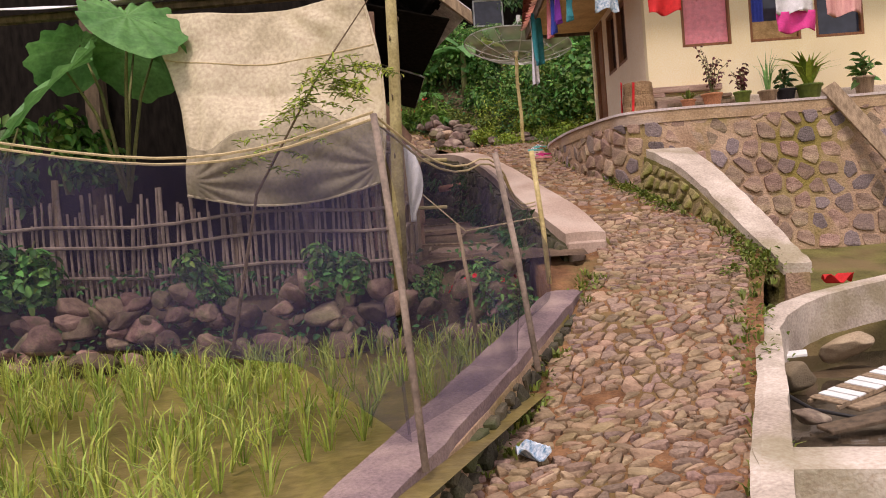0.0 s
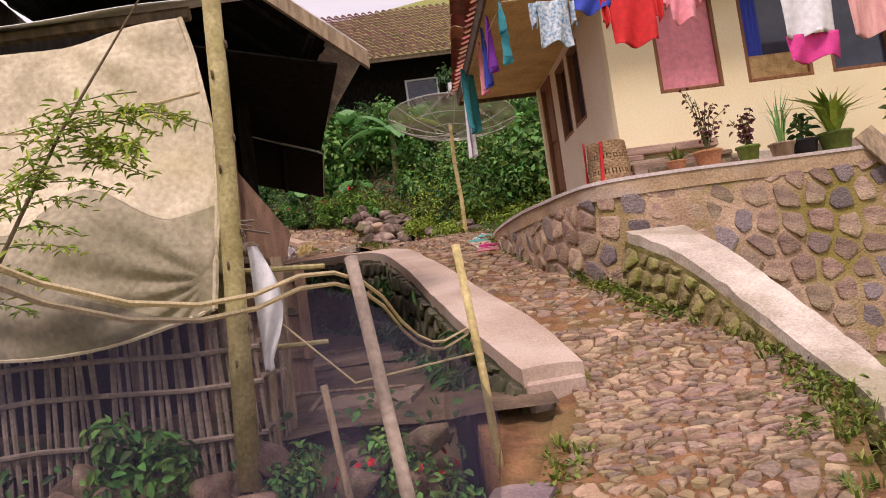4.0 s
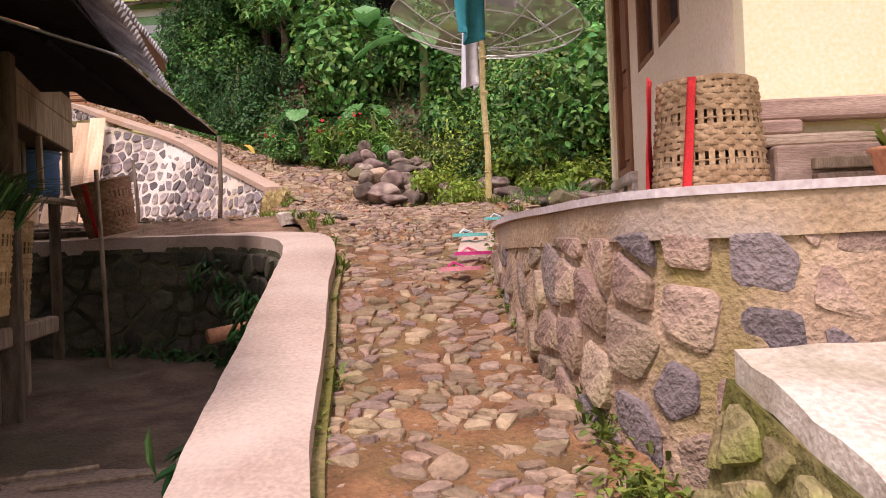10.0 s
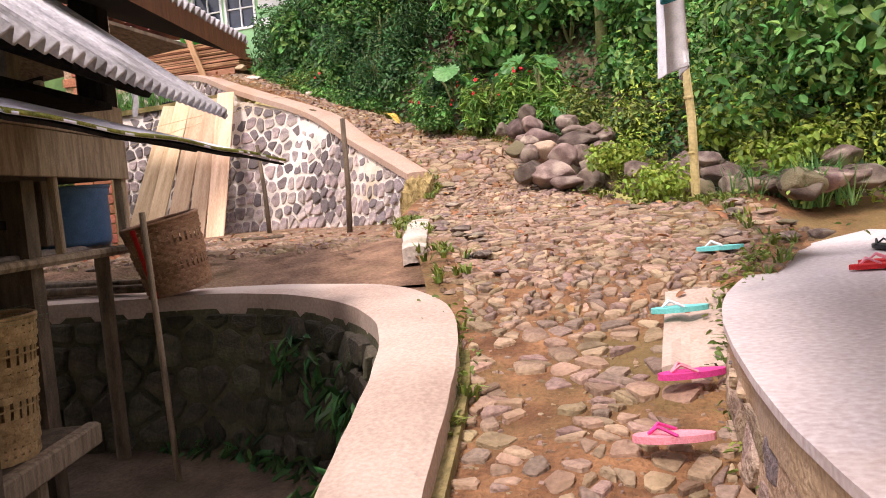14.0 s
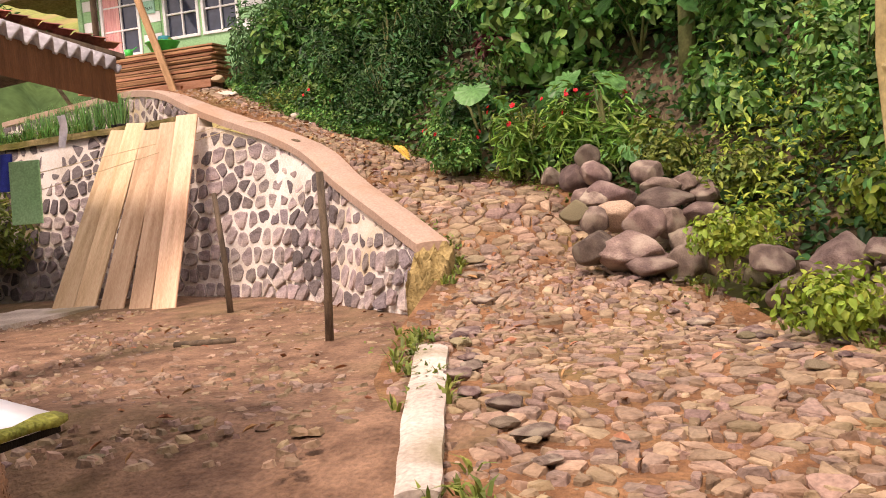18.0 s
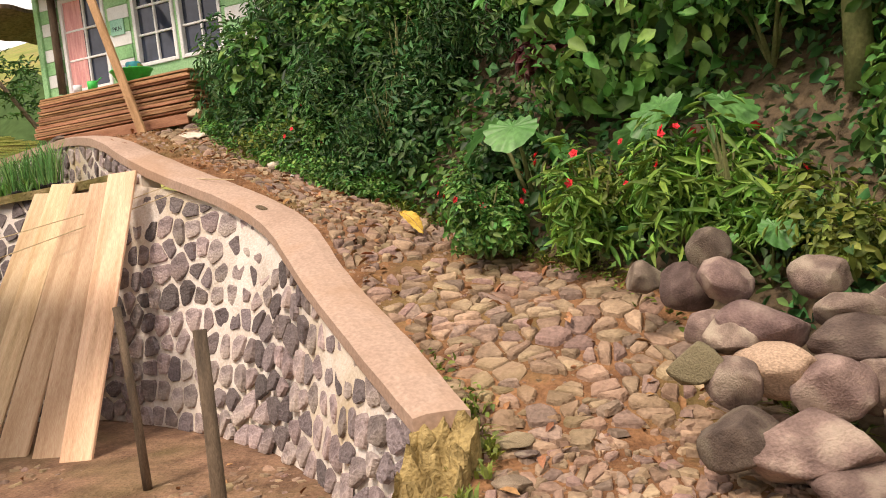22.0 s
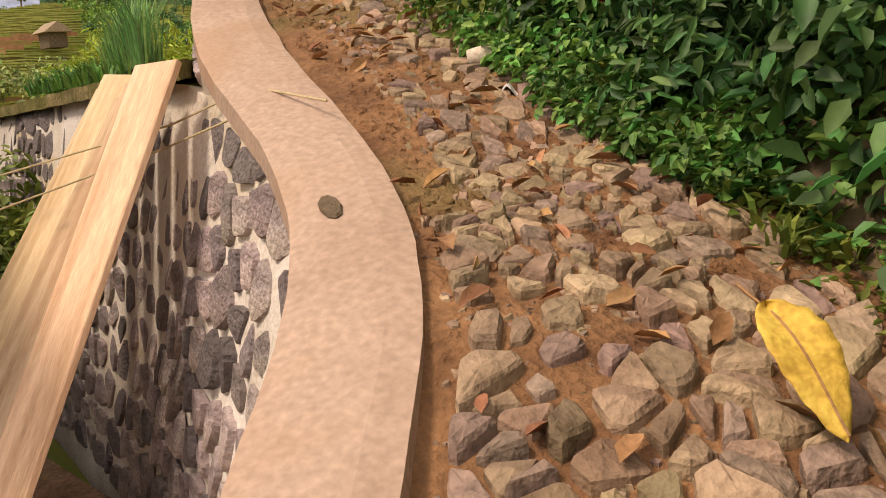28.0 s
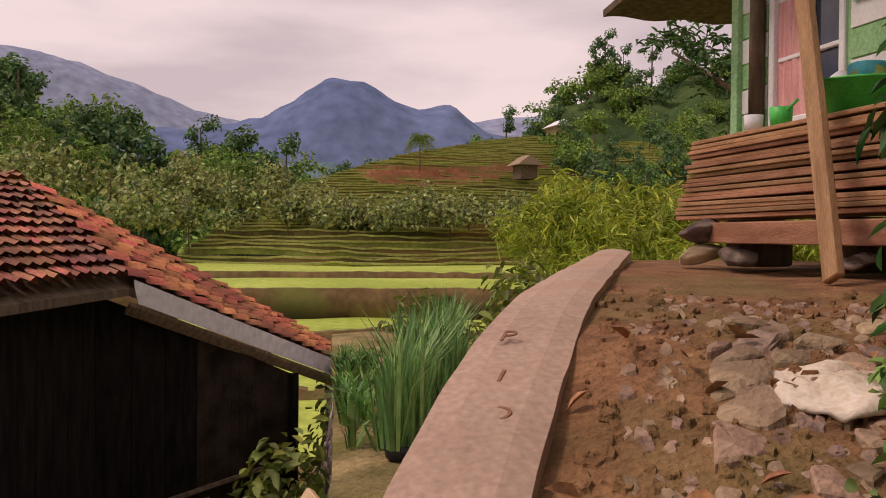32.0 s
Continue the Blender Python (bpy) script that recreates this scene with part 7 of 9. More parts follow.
for x in (-0.94, -0.70):
    part("front_post", Geo().box((-0.05, -0.045, 1.35), (0.05, 0.045, 3.95), 0.01, pose(x, 9.80, 0, 0, 1.5, 4)), M_PLY, shed, "rough brown post")
part("front_rail", Geo().box((-1.7, 9.77, 3.36), (-0.62, 9.80, 3.44), 0.006), M_GREYWOOD, shed)
part("plywood_panel", Geo().add([(x, y, z) for y in (9.84, 9.852) for x, z in ((-1.7, 2.42), (-0.30, 2.42), (-0.24, 2.60), (-0.70, 3.30), (-1.7, 3.36))], [(0, 1, 2, 3, 4), (9, 8, 7, 6, 5)] + [(k, k + 5, (k + 1) % 5 + 5, (k + 1) % 5) for k in range(5)]), M_PLY, shed, "sagging brown plywood panel")
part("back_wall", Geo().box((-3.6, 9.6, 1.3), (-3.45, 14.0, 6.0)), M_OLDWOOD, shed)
# near wall and loft coloured near black for the shed's shaded inside
part("near_wall", Geo().box((-7.2, 9.85, 1.3), (-0.85, 9.95, 4.4)), M_SHADE_WOOD, shed)
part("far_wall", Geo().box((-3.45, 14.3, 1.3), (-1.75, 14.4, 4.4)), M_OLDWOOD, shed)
part("loft_floor", Geo().box((-3.44, 9.97, 3.35), (-1.85, 14.28, 3.40)), M_SHADE_WOOD, shed)
# added sheet, black so that the space under the roof reads as shade
part("loft_ceiling", Geo().add([(-3.44, 9.97, 4.20), (-0.92, 9.97, 4.20), (-1.14, 14.28, 3.90), (-3.44, 14.28, 3.95), (-3.44, 9.97, 4.23), (-0.92, 9.97, 4.23), (-1.14, 14.28, 3.93), (-3.44, 14.28, 3.98)], [(3, 2, 1, 0), (4, 5, 6, 7), (0, 1, 5, 4), (1, 2, 6, 5), (2, 3, 7, 6), (3, 0, 4, 7)]), M_SHADE_WOOD, shed)
beam = thing("awning_strip", (0, 0, 0), "strip of white plastic sheet nailed along a beam", "sheet")
part("beam", Geo().tube([(-4.2, 8.75, 3.86), (-0.55, 8.6, 3.86)], 0.045, 6), M_OLDWOOD, beam)
part("plastic", Geo().slab(lambda u, v: (-4.2 + 3.95 * u, 8.80 - 0.30 * v, 3.97 - 0.07 * v + 0.02 * math.sin(u * 14 + v * 2)), 40, 4, 0.006), M_WHITECLOTH, beam, "crumpled white plastic sheet", True)

# the tarp that screens the shed, its post and the bamboo fence
tarp = thing("tarp", (0, 0, 0), "dirty cream tarpaulin hung as a screen, bagging at its foot", "tarpaulin")
def tarp_hang(u, v):
    x = (-2.62 + 2.04 * u) * (1 - v) + (-2.16 + 1.68 * u) * v + 0.10 * math.sin(math.pi * v) * (u if u > 0.5 else 1.4 * (1 - u))
    z = 3.78 - 1.75 * v - 0.10 * math.sin(math.pi * u) * (1 - v) - 0.14 * math.sin(math.pi * u) * v
    y = 8.42 - 0.45 * v - 0.18 * math.sin(math.pi * min(1, max(0, (v - 0.45) / 0.55))) * math.sin(math.pi * u) + 0.03 * math.sin(13 * u + 5 * v) + wob(u * 5, v * 5, 0, 1, 0.06)
    return (x, y, z)
def tarp_at(u, v):
    """The hanging sheet with creases that run out of its tied lower corners and its top."""
    x, y, z = tarp_hang(u, v)
    fold = 0.0
    for cu, cv, k in ((0.02, 0.92, 17.0), (0.98, 0.90, 15.0), (0.62, -0.1, 11.0)):
        du, dv = u - cu, v - cv
        fold += 0.022 * math.sin(k * math.atan2(dv, du) + 3 * noise.noise(Vector((u * 2, v * 2, k)))) * math.exp(-1.7 * math.hypot(du, dv)) * min(1.0, 6 * math.hypot(du, dv))
    fold += 0.012 * noise.noise(Vector((u * 5, v * 5, 1))) + 0.006 * noise.noise(Vector((u * 16, v * 12, 4)))
    return (x, y + fold * min(1.0, 8 * v + 0.2), z)


# edge of the darkened lower area, not a sewn seam
tarp_shade_edge = lambda u: 0.74 - 0.20 * math.exp(-((u - 0.6) / 0.3) ** 2) + 0.03 * math.sin(17 * u)
part("sheet", Geo().slab(lambda u, v: tarp_at(u, tarp_shade_edge(u) * v), 90, 60, 0.006), M_TARP, tarp, "cream upper sheet", True)
# olive stains, plus net and translucency shading put into the colour
part("lower_sheet", Geo().slab(lambda u, v: tarp_at(u, tarp_shade_edge(u) + (1 - tarp_shade_edge(u)) * v), 90, 40, 0.006), surface("dirty_olive_shaded_tarp", (0.20, 0.175, 0.11), (0.42, 0.36, 0.26), 0.7, 1.3, 30, 0.15, stain=(0.17, 0.17, 0.06), stain_scale=1.5, stain_amount=0.75), tarp, "olive-stained lower part, darkened for net and shading", True)
part("rope", Geo().tube([tarp_at(k / 20, 0.28) for k in range(21)], 0.008, 5), M_ROPE, tarp)
part("hem", Geo().tube([tarp_at(k / 20, 1.0) for k in range(21)], 0.012, 5), M_TARP, tarp)
part("side_hem", Geo().tube([tarp_at(1.0, k / 14) for k in range(15)], 0.016, 5), M_TARP, tarp, "bunched edge")
post_k = thing("papaya_post", (-0.30, 7.82, 1.2), "pale knobbly tree-trunk post holding up the awning", "post")
part("trunk", Geo().tube([(-0.08, 0, -0.1), (-0.04, 0, 0.9), (0.0, 0.0, 1.8), (0.02, 0, 2.75)], [0.062, 0.055, 0.050, 0.047], 10), surface("pale_trunk", (0.30, 0.25, 0.10), (0.48, 0.41, 0.21), 0.7, 6, 50, 0.3, stain=(0.20, 0.15, 0.06), stain_scale=5.0, stain_amount=0.5), post_k, "", True)
for k in range(16):
    z = 0.2 + 0.165 * k
    a = 2.1 * k
    part("knob", Geo().lathe([(0.0, 0.012), (0.018, 0.010), (0.026, 0.0)], 8, pose(-0.06 + z * 0.03 + 0.052 * math.cos(a), 0.052 * math.sin(a), z) @ pose(0, 0, 0, 0, 90, 0) @ pose(0, 0, 0, 0, 0, 0)), M_OLDWOOD, post_k)


def bamboo_fence(name, label, pts, base_z, h, gap, seed):
    ob = thing(name, (0, 0, 0), label, "fence")
    rnd = random.Random(seed)
    L = sum((Vector(b) - Vector(a)).length for a, b in zip(pts, pts[1:]))
    n = int(L / gap)
    line_ = [Vector((*p, 0)) for p in pts]
    for k in range(n):
        p = along(line_, k / n)
        hh = h * rnd.uniform(0.78, 1.12)
        q = (rnd.uniform(-0.05, 0.05), rnd.uniform(-0.03, 0.03))
        part("slat", Geo().tube([(p.x, p.y, base_z - 0.1), (p.x + q[0], p.y + q[1], base_z + hh)], rnd.uniform(0.010, 0.019), 6), M_BAMBOO_GREY, ob)
    for z in (0.18, 0.5, 0.72):
        part("rail", Geo().tube([(q.x, q.y - 0.025, base_z + h * z + 0.03 * math.sin(3 * q.x)) for q in [along(line_, t / 12) for t in range(13)]], 0.016, 6), M_BAMBOO_GREY, ob)
    for t in (0.03, 0.35, 0.68, 0.97):
        q = along(line_, t)
        part("post", Geo().tube([(q.x, q.y + 0.04, base_z - 0.25), (q.x + 0.03, q.y + 0.05, base_z + h * 1.25)], 0.032, 7), M_GREYWOOD, ob)
    return ob


bamboo_fence("bamboo_fence", "fence of grey split bamboo slats along the paddy terrace", [(-5.2, 8.35), (-2.6, 8.25), (-0.30, 8.15)], 1.22, 0.85, 0.052, 3)
bamboo_fence("bamboo_fence", "end of the bamboo fence by the shed", [(-0.30, 8.15), (-0.22, 8.6), (-0.35, 9.1)], 1.25, 0.85, 0.06, 4)
# netting over the paddy edge
nf = thing("paddy_netting", (0, 0, 0), "dark blue-black netting slung on poles along the paddy", "netting")
for a, b, r, m_ in (((-0.14, 3.77, 0.55), (-0.27, 4.16, 2.08), 0.017, M_BAMBOO_GREY), ((0.49, 5.28, 0.70), (0.36, 5.69, 2.0), 0.019, M_BAMBOO_GREY), ((0.87, 7.70, 0.85), (0.80, 7.78, 2.18), 0.022, M_BAMBOO),
                    ((0.20, 6.9, 0.7), (0.12, 7.0, 1.6), 0.016, M_GREYWOOD), ((-2.9, 4.6, 0.5), (-2.95, 4.7, 2.32), 0.02, M_BAMBOO_GREY)):
    part("pole", Geo().tube([a, tuple(Vector(a).lerp(Vector(b), 0.5) + Vector((0.012, 0, 0))), b], r, 7), m_, nf, "", True)
TOPL = rounded([(-2.95, 4.7, 2.30), (-1.6, 4.45, 1.97), (-0.9, 4.3, 1.92), (-0.27, 4.16, 2.06)], 2)
TOPR = rounded([(-0.27, 4.16, 2.05), (0.05, 4.8, 1.80), (0.36, 5.69, 1.98), (0.55, 6.6, 1.66), (0.80, 7.78, 1.72)], 2)
BOTL = [(-2.9, 4.75, 1.12), (-1.5, 4.5, 1.06), (-0.7, 4.25, 0.98), (-0.2, 4.0, 0.62)]
BOTR = [(-0.16, 3.9, 0.68), (0.34, 5.15, 0.80), (0.86, 7.65, 1.05)]
part("net", Geo().grid(lambda u, v: tuple(along(TOPL, u).lerp(along([Vector(p) for p in BOTL], u), v) + Vector((0, 0.05 * math.sin(u * 9 + v * 4), 0))), 30, 12), M_NET, nf, "", True)
part("net", Geo().grid(lambda u, v: tuple(along(TOPR, u).lerp(along([Vector(p) for p in BOTR], u), v) + Vector((0.05 * math.sin(u * 11 + v * 5), 0, 0))), 40, 12), M_NET, nf, "", True)
for off in (0.0, 0.03):
    part("rope", Geo().tube([tuple(p + Vector((0, -0.01, off))) for p in TOPL], 0.007, 5), M_ROPE, nf)
    part("rope", Geo().tube([tuple(p + Vector((0, -0.01, off))) for p in TOPR], 0.006, 5), M_ROPE, nf)
part("rope", Geo().tube([(-0.25, 8.1, 2.0), (0.2, 7.9, 1.55), (0.82, 7.75, 1.62)], 0.006, 5), M_ROPE, nf)
gate = thing("wooden_hatch", (0, 0, 0), "old wooden plank hatch leaning before the shed", "hatch")
GM = pose(-0.45, 9.74, 1.42, -4, 0, 8)
for k in range(3):
    part("plank", Geo().box((-0.265 + 0.178 * k, -0.012, 0), (-0.092 + 0.178 * k, 0.012, 0.93 - 0.02 * (k % 2)), 0.004, GM), M_PLY, gate)
for z in (0.27, 0.58, 0.84):
    part("batten", Geo().box((-0.28, -0.035, z), (0.28, -0.012, z + 0.06), 0.004, GM), M_OLDWOOD, gate)
part("side_rail", Geo().box((0.20, -0.05, 0.25), (0.28, -0.035, 0.95), 0.006, GM), M_PLY, gate)
fw = thing("firewood", (-0.85, 9.62, 2.42), "heap of logs, split firewood and sticks on a shelf", "firewood")
RW = random.Random(12)
for k in range(15):
    row = 0 if k < 6 else 1 if k < 10 else 2
    y, z, r_ = -0.14 + 0.055 * (k % 6) + 0.03 * row, 0.045 + 0.105 * row + RW.uniform(-0.01, 0.02), RW.uniform(0.028, 0.062)
    a, b = -0.44 + RW.uniform(-0.06, 0.05), 0.36 - 0.10 * row + RW.uniform(-0.10, 0.10)
    part("log", Geo().tube([(a, y + RW.uniform(-0.04, 0.04), z), ((a + b) / 2, y, z + RW.uniform(-0.02, 0.02)), (b, y + RW.uniform(-0.05, 0.05), z + RW.uniform(-0.03, 0.03))], [r_, r_ * 0.96, r_ * 0.9], 9), M_GREYWOOD if k % 3 else M_OLDWOOD, fw, "", True)
for k in range(9):
    part("stick", Geo().tube([(-0.5 + RW.uniform(0, 0.3), RW.uniform(-0.18, 0.0), 0.30 + RW.uniform(0, 0.1)), (0.1 + RW.uniform(0, 0.4), RW.uniform(-0.2, 0.05), RW.uniform(0.05, 0.34))], 0.010, 5), M_BAMBOO_GREY, fw)
part("shelf", Geo().box((-0.6, -0.2, -0.04), (0.45, 0.14, 0.0), 0.005), M_OLDWOOD, fw)
for x in (-0.5, 0.38):
    part("leg", Geo().box((x - 0.03, -0.17, -1.05), (x + 0.03, -0.11, -0.04), 0.006), M_OLDWOOD, fw)
posts = thing("bamboo_rails", (0, 0, 0), "green-yellow bamboo poles and rails tied before the shed", "fence")
for a, b, r_ in (((-0.58, 8.28, 1.15), (-0.47, 8.30, 2.46), 0.034), ((-0.36, 8.30, 1.2), (-0.24, 8.32, 2.06), 0.017)):
    part("pole", Geo().tube([a, tuple(Vector(a).lerp(Vector(b), 0.5) + Vector((0.01, 0, 0))), b], r_, 9), M_BAMBOO_OLD, posts, "", True)
    for t in (0.25, 0.5, 0.75, 0.95):
        q = Vector(a).lerp(Vector(b), t)
        part("node", Geo().lathe([(r_, -0.010), (r_ * 1.14, 0.0), (r_, 0.010)], 9, Matrix.Translation(q + Vector((0.006, 0, 0)))), M_BAMBOO_OLD, posts)
for a, b in (((-0.70, 8.26, 2.255), (0.09, 8.27, 2.20)), ((-0.62, 8.26, 1.80), (0.06, 8.26, 1.78))):
    part("rail", Geo().tube([a, b], 0.016, 7), M_BAMBOO_OLD, posts)
tagged(new("white_sack_strip", Geo().slab(lambda u, v: (-0.28 + 0.02 * v + (0.05 + 0.09 * math.sin(math.pi * min(1, v * 1.1))) * u, 7.98 - 0.05 * math.sin(math.pi * u) * math.sin(math.pi * min(1, v * 1.1)) + 0.012 * math.sin(u * 9 + v * 11), 2.33 - 0.66 * v), 12, 24, 0.006).mesh("strip", M_WHITECLOTH, True)), "torn white plastic sack hanging on the bamboo pole", "sacking")
fl = tagged(new("flat_slab", Geo().slab(lambda u, v: (-0.55 + 1.0 * u, 11.2 + 0.9 * v, 1.60 + 0.07 * v + wob(u * 5, v * 5, 0, 1, 0.015)), 12, 10, 0.05).mesh("slab", M_COBBLE)), "flat stone slab on the floor of the sunken yard", "slab")
tagged(new("paving_slab", Geo().slab(lambda u, v: (-0.15 + 0.62 * u + 0.1 * v, 8.9 + 0.5 * v, 1.365 + 0.04 * v + wob(u * 5, v * 5, 0, 1, 0.015)), 10, 8, 0.06).mesh("slab", M_COBBLE)), "grey flat stone by the bamboo fence", "slab")
for k in range(10):
    x, y, a = R.uniform(-1.0, 0.4), R.uniform(8.9, 12.0), R.uniform(0, 3.14)
    z = 1.27 + 0.0944 * (y - 8.3) + 0.05
    tagged(new("fallen_stick", Geo().tube([(x - 0.4 * math.cos(a), y - 0.4 * math.sin(a), z), (x, y, z + 0.015), (x + 0.45 * math.cos(a), y + 0.45 * math.sin(a), z + 0.03)], 0.012, 5).mesh("stick", M_GREYWOOD)), "thin dry stick lying in the sunken yard", "stick", "sticks in the sunken yard")
# bamboo shelf with drum and baskets at the shed's far corner
shelf = thing("bamboo_shelf", (0, 0, 0), "bamboo platform against the shed wall", "shelf")
for k in range(7):
    part("slat", Geo().tube([(-2.30 + 0.095 * k, 12.6 - 0.03 * k, 3.18), (-2.44 + 0.095 * k, 15.35 - 0.03 * k, 3.20)], 0.022, 7), M_BAMBOO_GREY, shelf)
for x, y in ((-1.62, 12.6), (-1.80, 14.98), (-2.2, 12.7)):
    part("leg", Geo().tube([(x, y, 1.5), (x, y, 3.16)], 0.045, 7), M_OLDWOOD, shelf)
part("front_rail", Geo().tube([(-1.62, 12.5, 3.15), (-1.76, 15.35, 3.17)], 0.03, 7), M_GREYWOOD, shelf)
drum = thing("plastic_drum", (-2.0, 15.02, 3.21), "blue-grey plastic water drum on the shelf", "drum")
part("body", Geo().lathe([(0.0, 0.0), (0.20, 0.0), (0.215, 0.03), (0.215, 0.30), (0.225, 0.31), (0.225, 0.35), (0.20, 0.36), (0.19, 0.30), (0.0, 0.30)], 20), M_BLUEDRUM, drum, "", True)
part("rim", Geo().tube([(0.222 * math.cos(t * math.pi / 12), 0.222 * math.sin(t * math.pi / 12), 0.352) for t in range(25)], 0.012, 6, False), M_BLUEDRUM, drum, "rolled rim", True)
basket("tall woven basket full of grass cuttings by the shed", pose(-0.98, 12.30, 2.40), 0.25, 0.52, M_WICKER)
gr = tagged(new("cut_grass", blades("grass", M_LEAF_DARK, [(-0.95 + R.uniform(-0.2, 0.2), 12.32 + R.uniform(-0.2, 0.2), 2.84) for _ in range(40)], 0.34, 0.02, 14, 31, 1.4)), "bundle of cut dark grass in the basket", "grass")
basket("brown woven carrying basket leaning on the coping", pose(-1.40, 15.16, 2.90, 8, -9, 0), 0.22, 0.43, surface("dark_wicker", (0.18, 0.08, 0.045), (0.34, 0.18, 0.11), 0.7, 12, 90, 0.2, island=0.3), M_RED)
bin_ = thing("storage_bin", pose(-1.36, 13.6, 0, 0, 0, 104.5), "tan plank bin on posts over the bamboo shelf", "bin")
for z0, h_ in ((3.60, 0.24), (3.845, 0.20)):
    part("board", Geo().box((-0.6, -0.012, z0), (1.80, 0.012, z0 + h_), 0.004), M_GREYWOOD, bin_)
part("end_post", Geo().box((1.74, 0.014, 3.24), (1.80, 0.07, 4.12), 0.006), M_GREYWOOD, bin_)
part("inner_post", Geo().box((1.02, 0.20, 3.24), (1.12, 0.28, 3.62), 0.006), M_OLDWOOD, bin_)
part("floor_board", Geo().box((-0.6, 0.014, 3.60), (1.72, 0.55, 3.63)), M_OLDWOOD, bin_)
# added dark board that shuts off the view through the open bin
part("back_board", Geo().box((-0.6, 0.56, 3.24), (1.72, 0.58, 4.08)), M_SHADE_WOOD, bin_, "dark board added to close the bin's back")
part("end_board", Geo().box((1.70, 0.08, 3.60), (1.72, 0.55, 4.05)), M_OLDWOOD, bin_)
stand = thing("low_stand", pose(-1.28, 13.42, 0, 0, 0, 104.5), "low timber stand carrying a basket in the sunken yard", "stand")
part("front_beam", Geo().box((-1.0, -0.02, 2.17), (1.03, 0.06, 2.29), 0.012), M_GREYWOOD, stand)
part("deck", Geo().box((-1.0, 0.065, 2.22), (1.0, 0.62, 2.28), 0.006), M_OLDWOOD, stand)
for x in (-0.3, 0.42):
    part("leg", Geo().box((x, 0.06, 1.55), (x + 0.10, 0.16, 2.17), 0.01), M_GREYWOOD, stand)
basket("tall openwork basket standing on the low stand", pose(-1.66, 13.72, 2.29), 0.29, 0.66, M_WICKER)
tagged(new("stake", Geo().tube([(-1.28, 14.72, 1.85), (-1.30, 14.72, 2.6), (-1.34, 14.74, 3.38)], 0.018, 7).mesh("stake", M_GREYWOOD, True)), "thin grey wooden stake standing in the sunken yard", "stake")
tagged(new("drain_pipe", Geo().tube([(0.35, 13.35, 2.25), (0.02, 13.1, 2.2)], 0.045, 10).mesh("pipe", M_TERRACOTTA, True)), "short clay drain pipe sticking out of the wall", "pipe")
for k in range(5):
    tagged(new("old_pole", Geo().tube([(-1.62 - 0.12 * k, 15.24 + 0.05 * k, 2.91 + 0.03 * (k % 2)), (-3.3, 15.35 + 0.11 * k, 2.93 + 0.03 * (k % 2))], 0.028, 7).mesh("pole", M_OLDWOOD, True)), "old wooden pole lying behind the coping", "pole", "poles behind the coping")

# second, higher roof behind the shed, with its brick pillar
sh2 = thing("annex", (0, 0, 0), "open annex with a fibre-cement roof on dark posts beyond the shed", "annex")
corrugated(Vector((-0.78, 13.6, 4.53)), Vector((-0.40, 2.35, -0.06)), Vector((-2.6, -0.55, 1.05)), 28, M_ASBESTOS, sh2, "fibre-cement roof sheet", 0.024)
# deck coloured near black for the shade under the annex roof
part("roof_deck", Geo().slab(lambda u, v: (-0.80 - 0.40 * u - 2.6 * v, 13.62 + 2.28 * u - 0.55 * v, 4.44 - 0.06 * u + 1.05 * v), 8, 6, 0.02), M_SHADE_WOOD, sh2)
part("fascia", Geo().slab(lambda u, v: (-0.79 - 0.40 * u, 13.6 + 2.32 * u, 4.51 - 0.06 * u - 0.02 * v), 8, 1, 0.10), M_BROWNWOOD, sh2)
part("post", Geo().box((-0.09, -0.09, 3.95), (0.09, 0.09, 4.75), 0.015, pose(-1.86, 15.2, 0.0, 0, 0, 12)), M_SHADE_WOOD, sh2, "dark square post")
part("pillar_core", Geo().box((-0.15, -0.15, 3.0), (0.15, 0.15, 5.3), 0.0, pose(-3.2, 17.05, 0, 0, 0, 10)), M_MORTAR_TAN, sh2)
for k in range(28):
    for j in range(2):
        o_ = 0.08 if k % 2 else 0.0
        part("brick", Geo().box((-0.16 + 0.17 * j + o_ * (1 - j), -0.165, 3.0 + 0.082 * k), (0.0 + 0.16 * j + o_ * (1 - j) * 0.9, -0.152, 3.07 + 0.082 * k), 0.003, pose(-3.2, 17.05, 0, 0, 0, 10)), M_BRICK, sh2)

# boards leaning on the retaining wall
def lean_board(k, bx, by, tx, ty, tz, w, bz=3.03):
    b, t = Vector((bx, by, bz)), Vector((tx, ty, tz))
    d = (t - b)
    L = d.length
    x = Vector((0.985, 0.17, 0)).normalized()
    z = d.normalized()
    x = (x - z * x.dot(z)).normalized()
    y = z.cross(x)
    m = Matrix((x, y, z)).transposed().to_4x4()
    m.translation = b
    ob = tagged(new("sawn_board", Geo().box((-w / 2, -0.014, 0), (w / 2, 0.014, L), 0.004).mesh("board", M_BOARD)), "fresh sawn pale board leaning on the retaining wall", "board", "boards leaning on the wall")
    ob.matrix_basis = m
    return ob


for k in range(5):
    u = k / 4
    lean_board(k, -4.05 - 1.25 * u - (0.06 if k == 3 else 0), 20.38 + 0.16 * u + 0.04 * (k % 2), -4.28 - 1.02 * u, 21.50 + 0.30 * u, 4.91 - 0.05 * (k % 3), (0.23, 0.215, 0.24, 0.22, 0.23)[k])
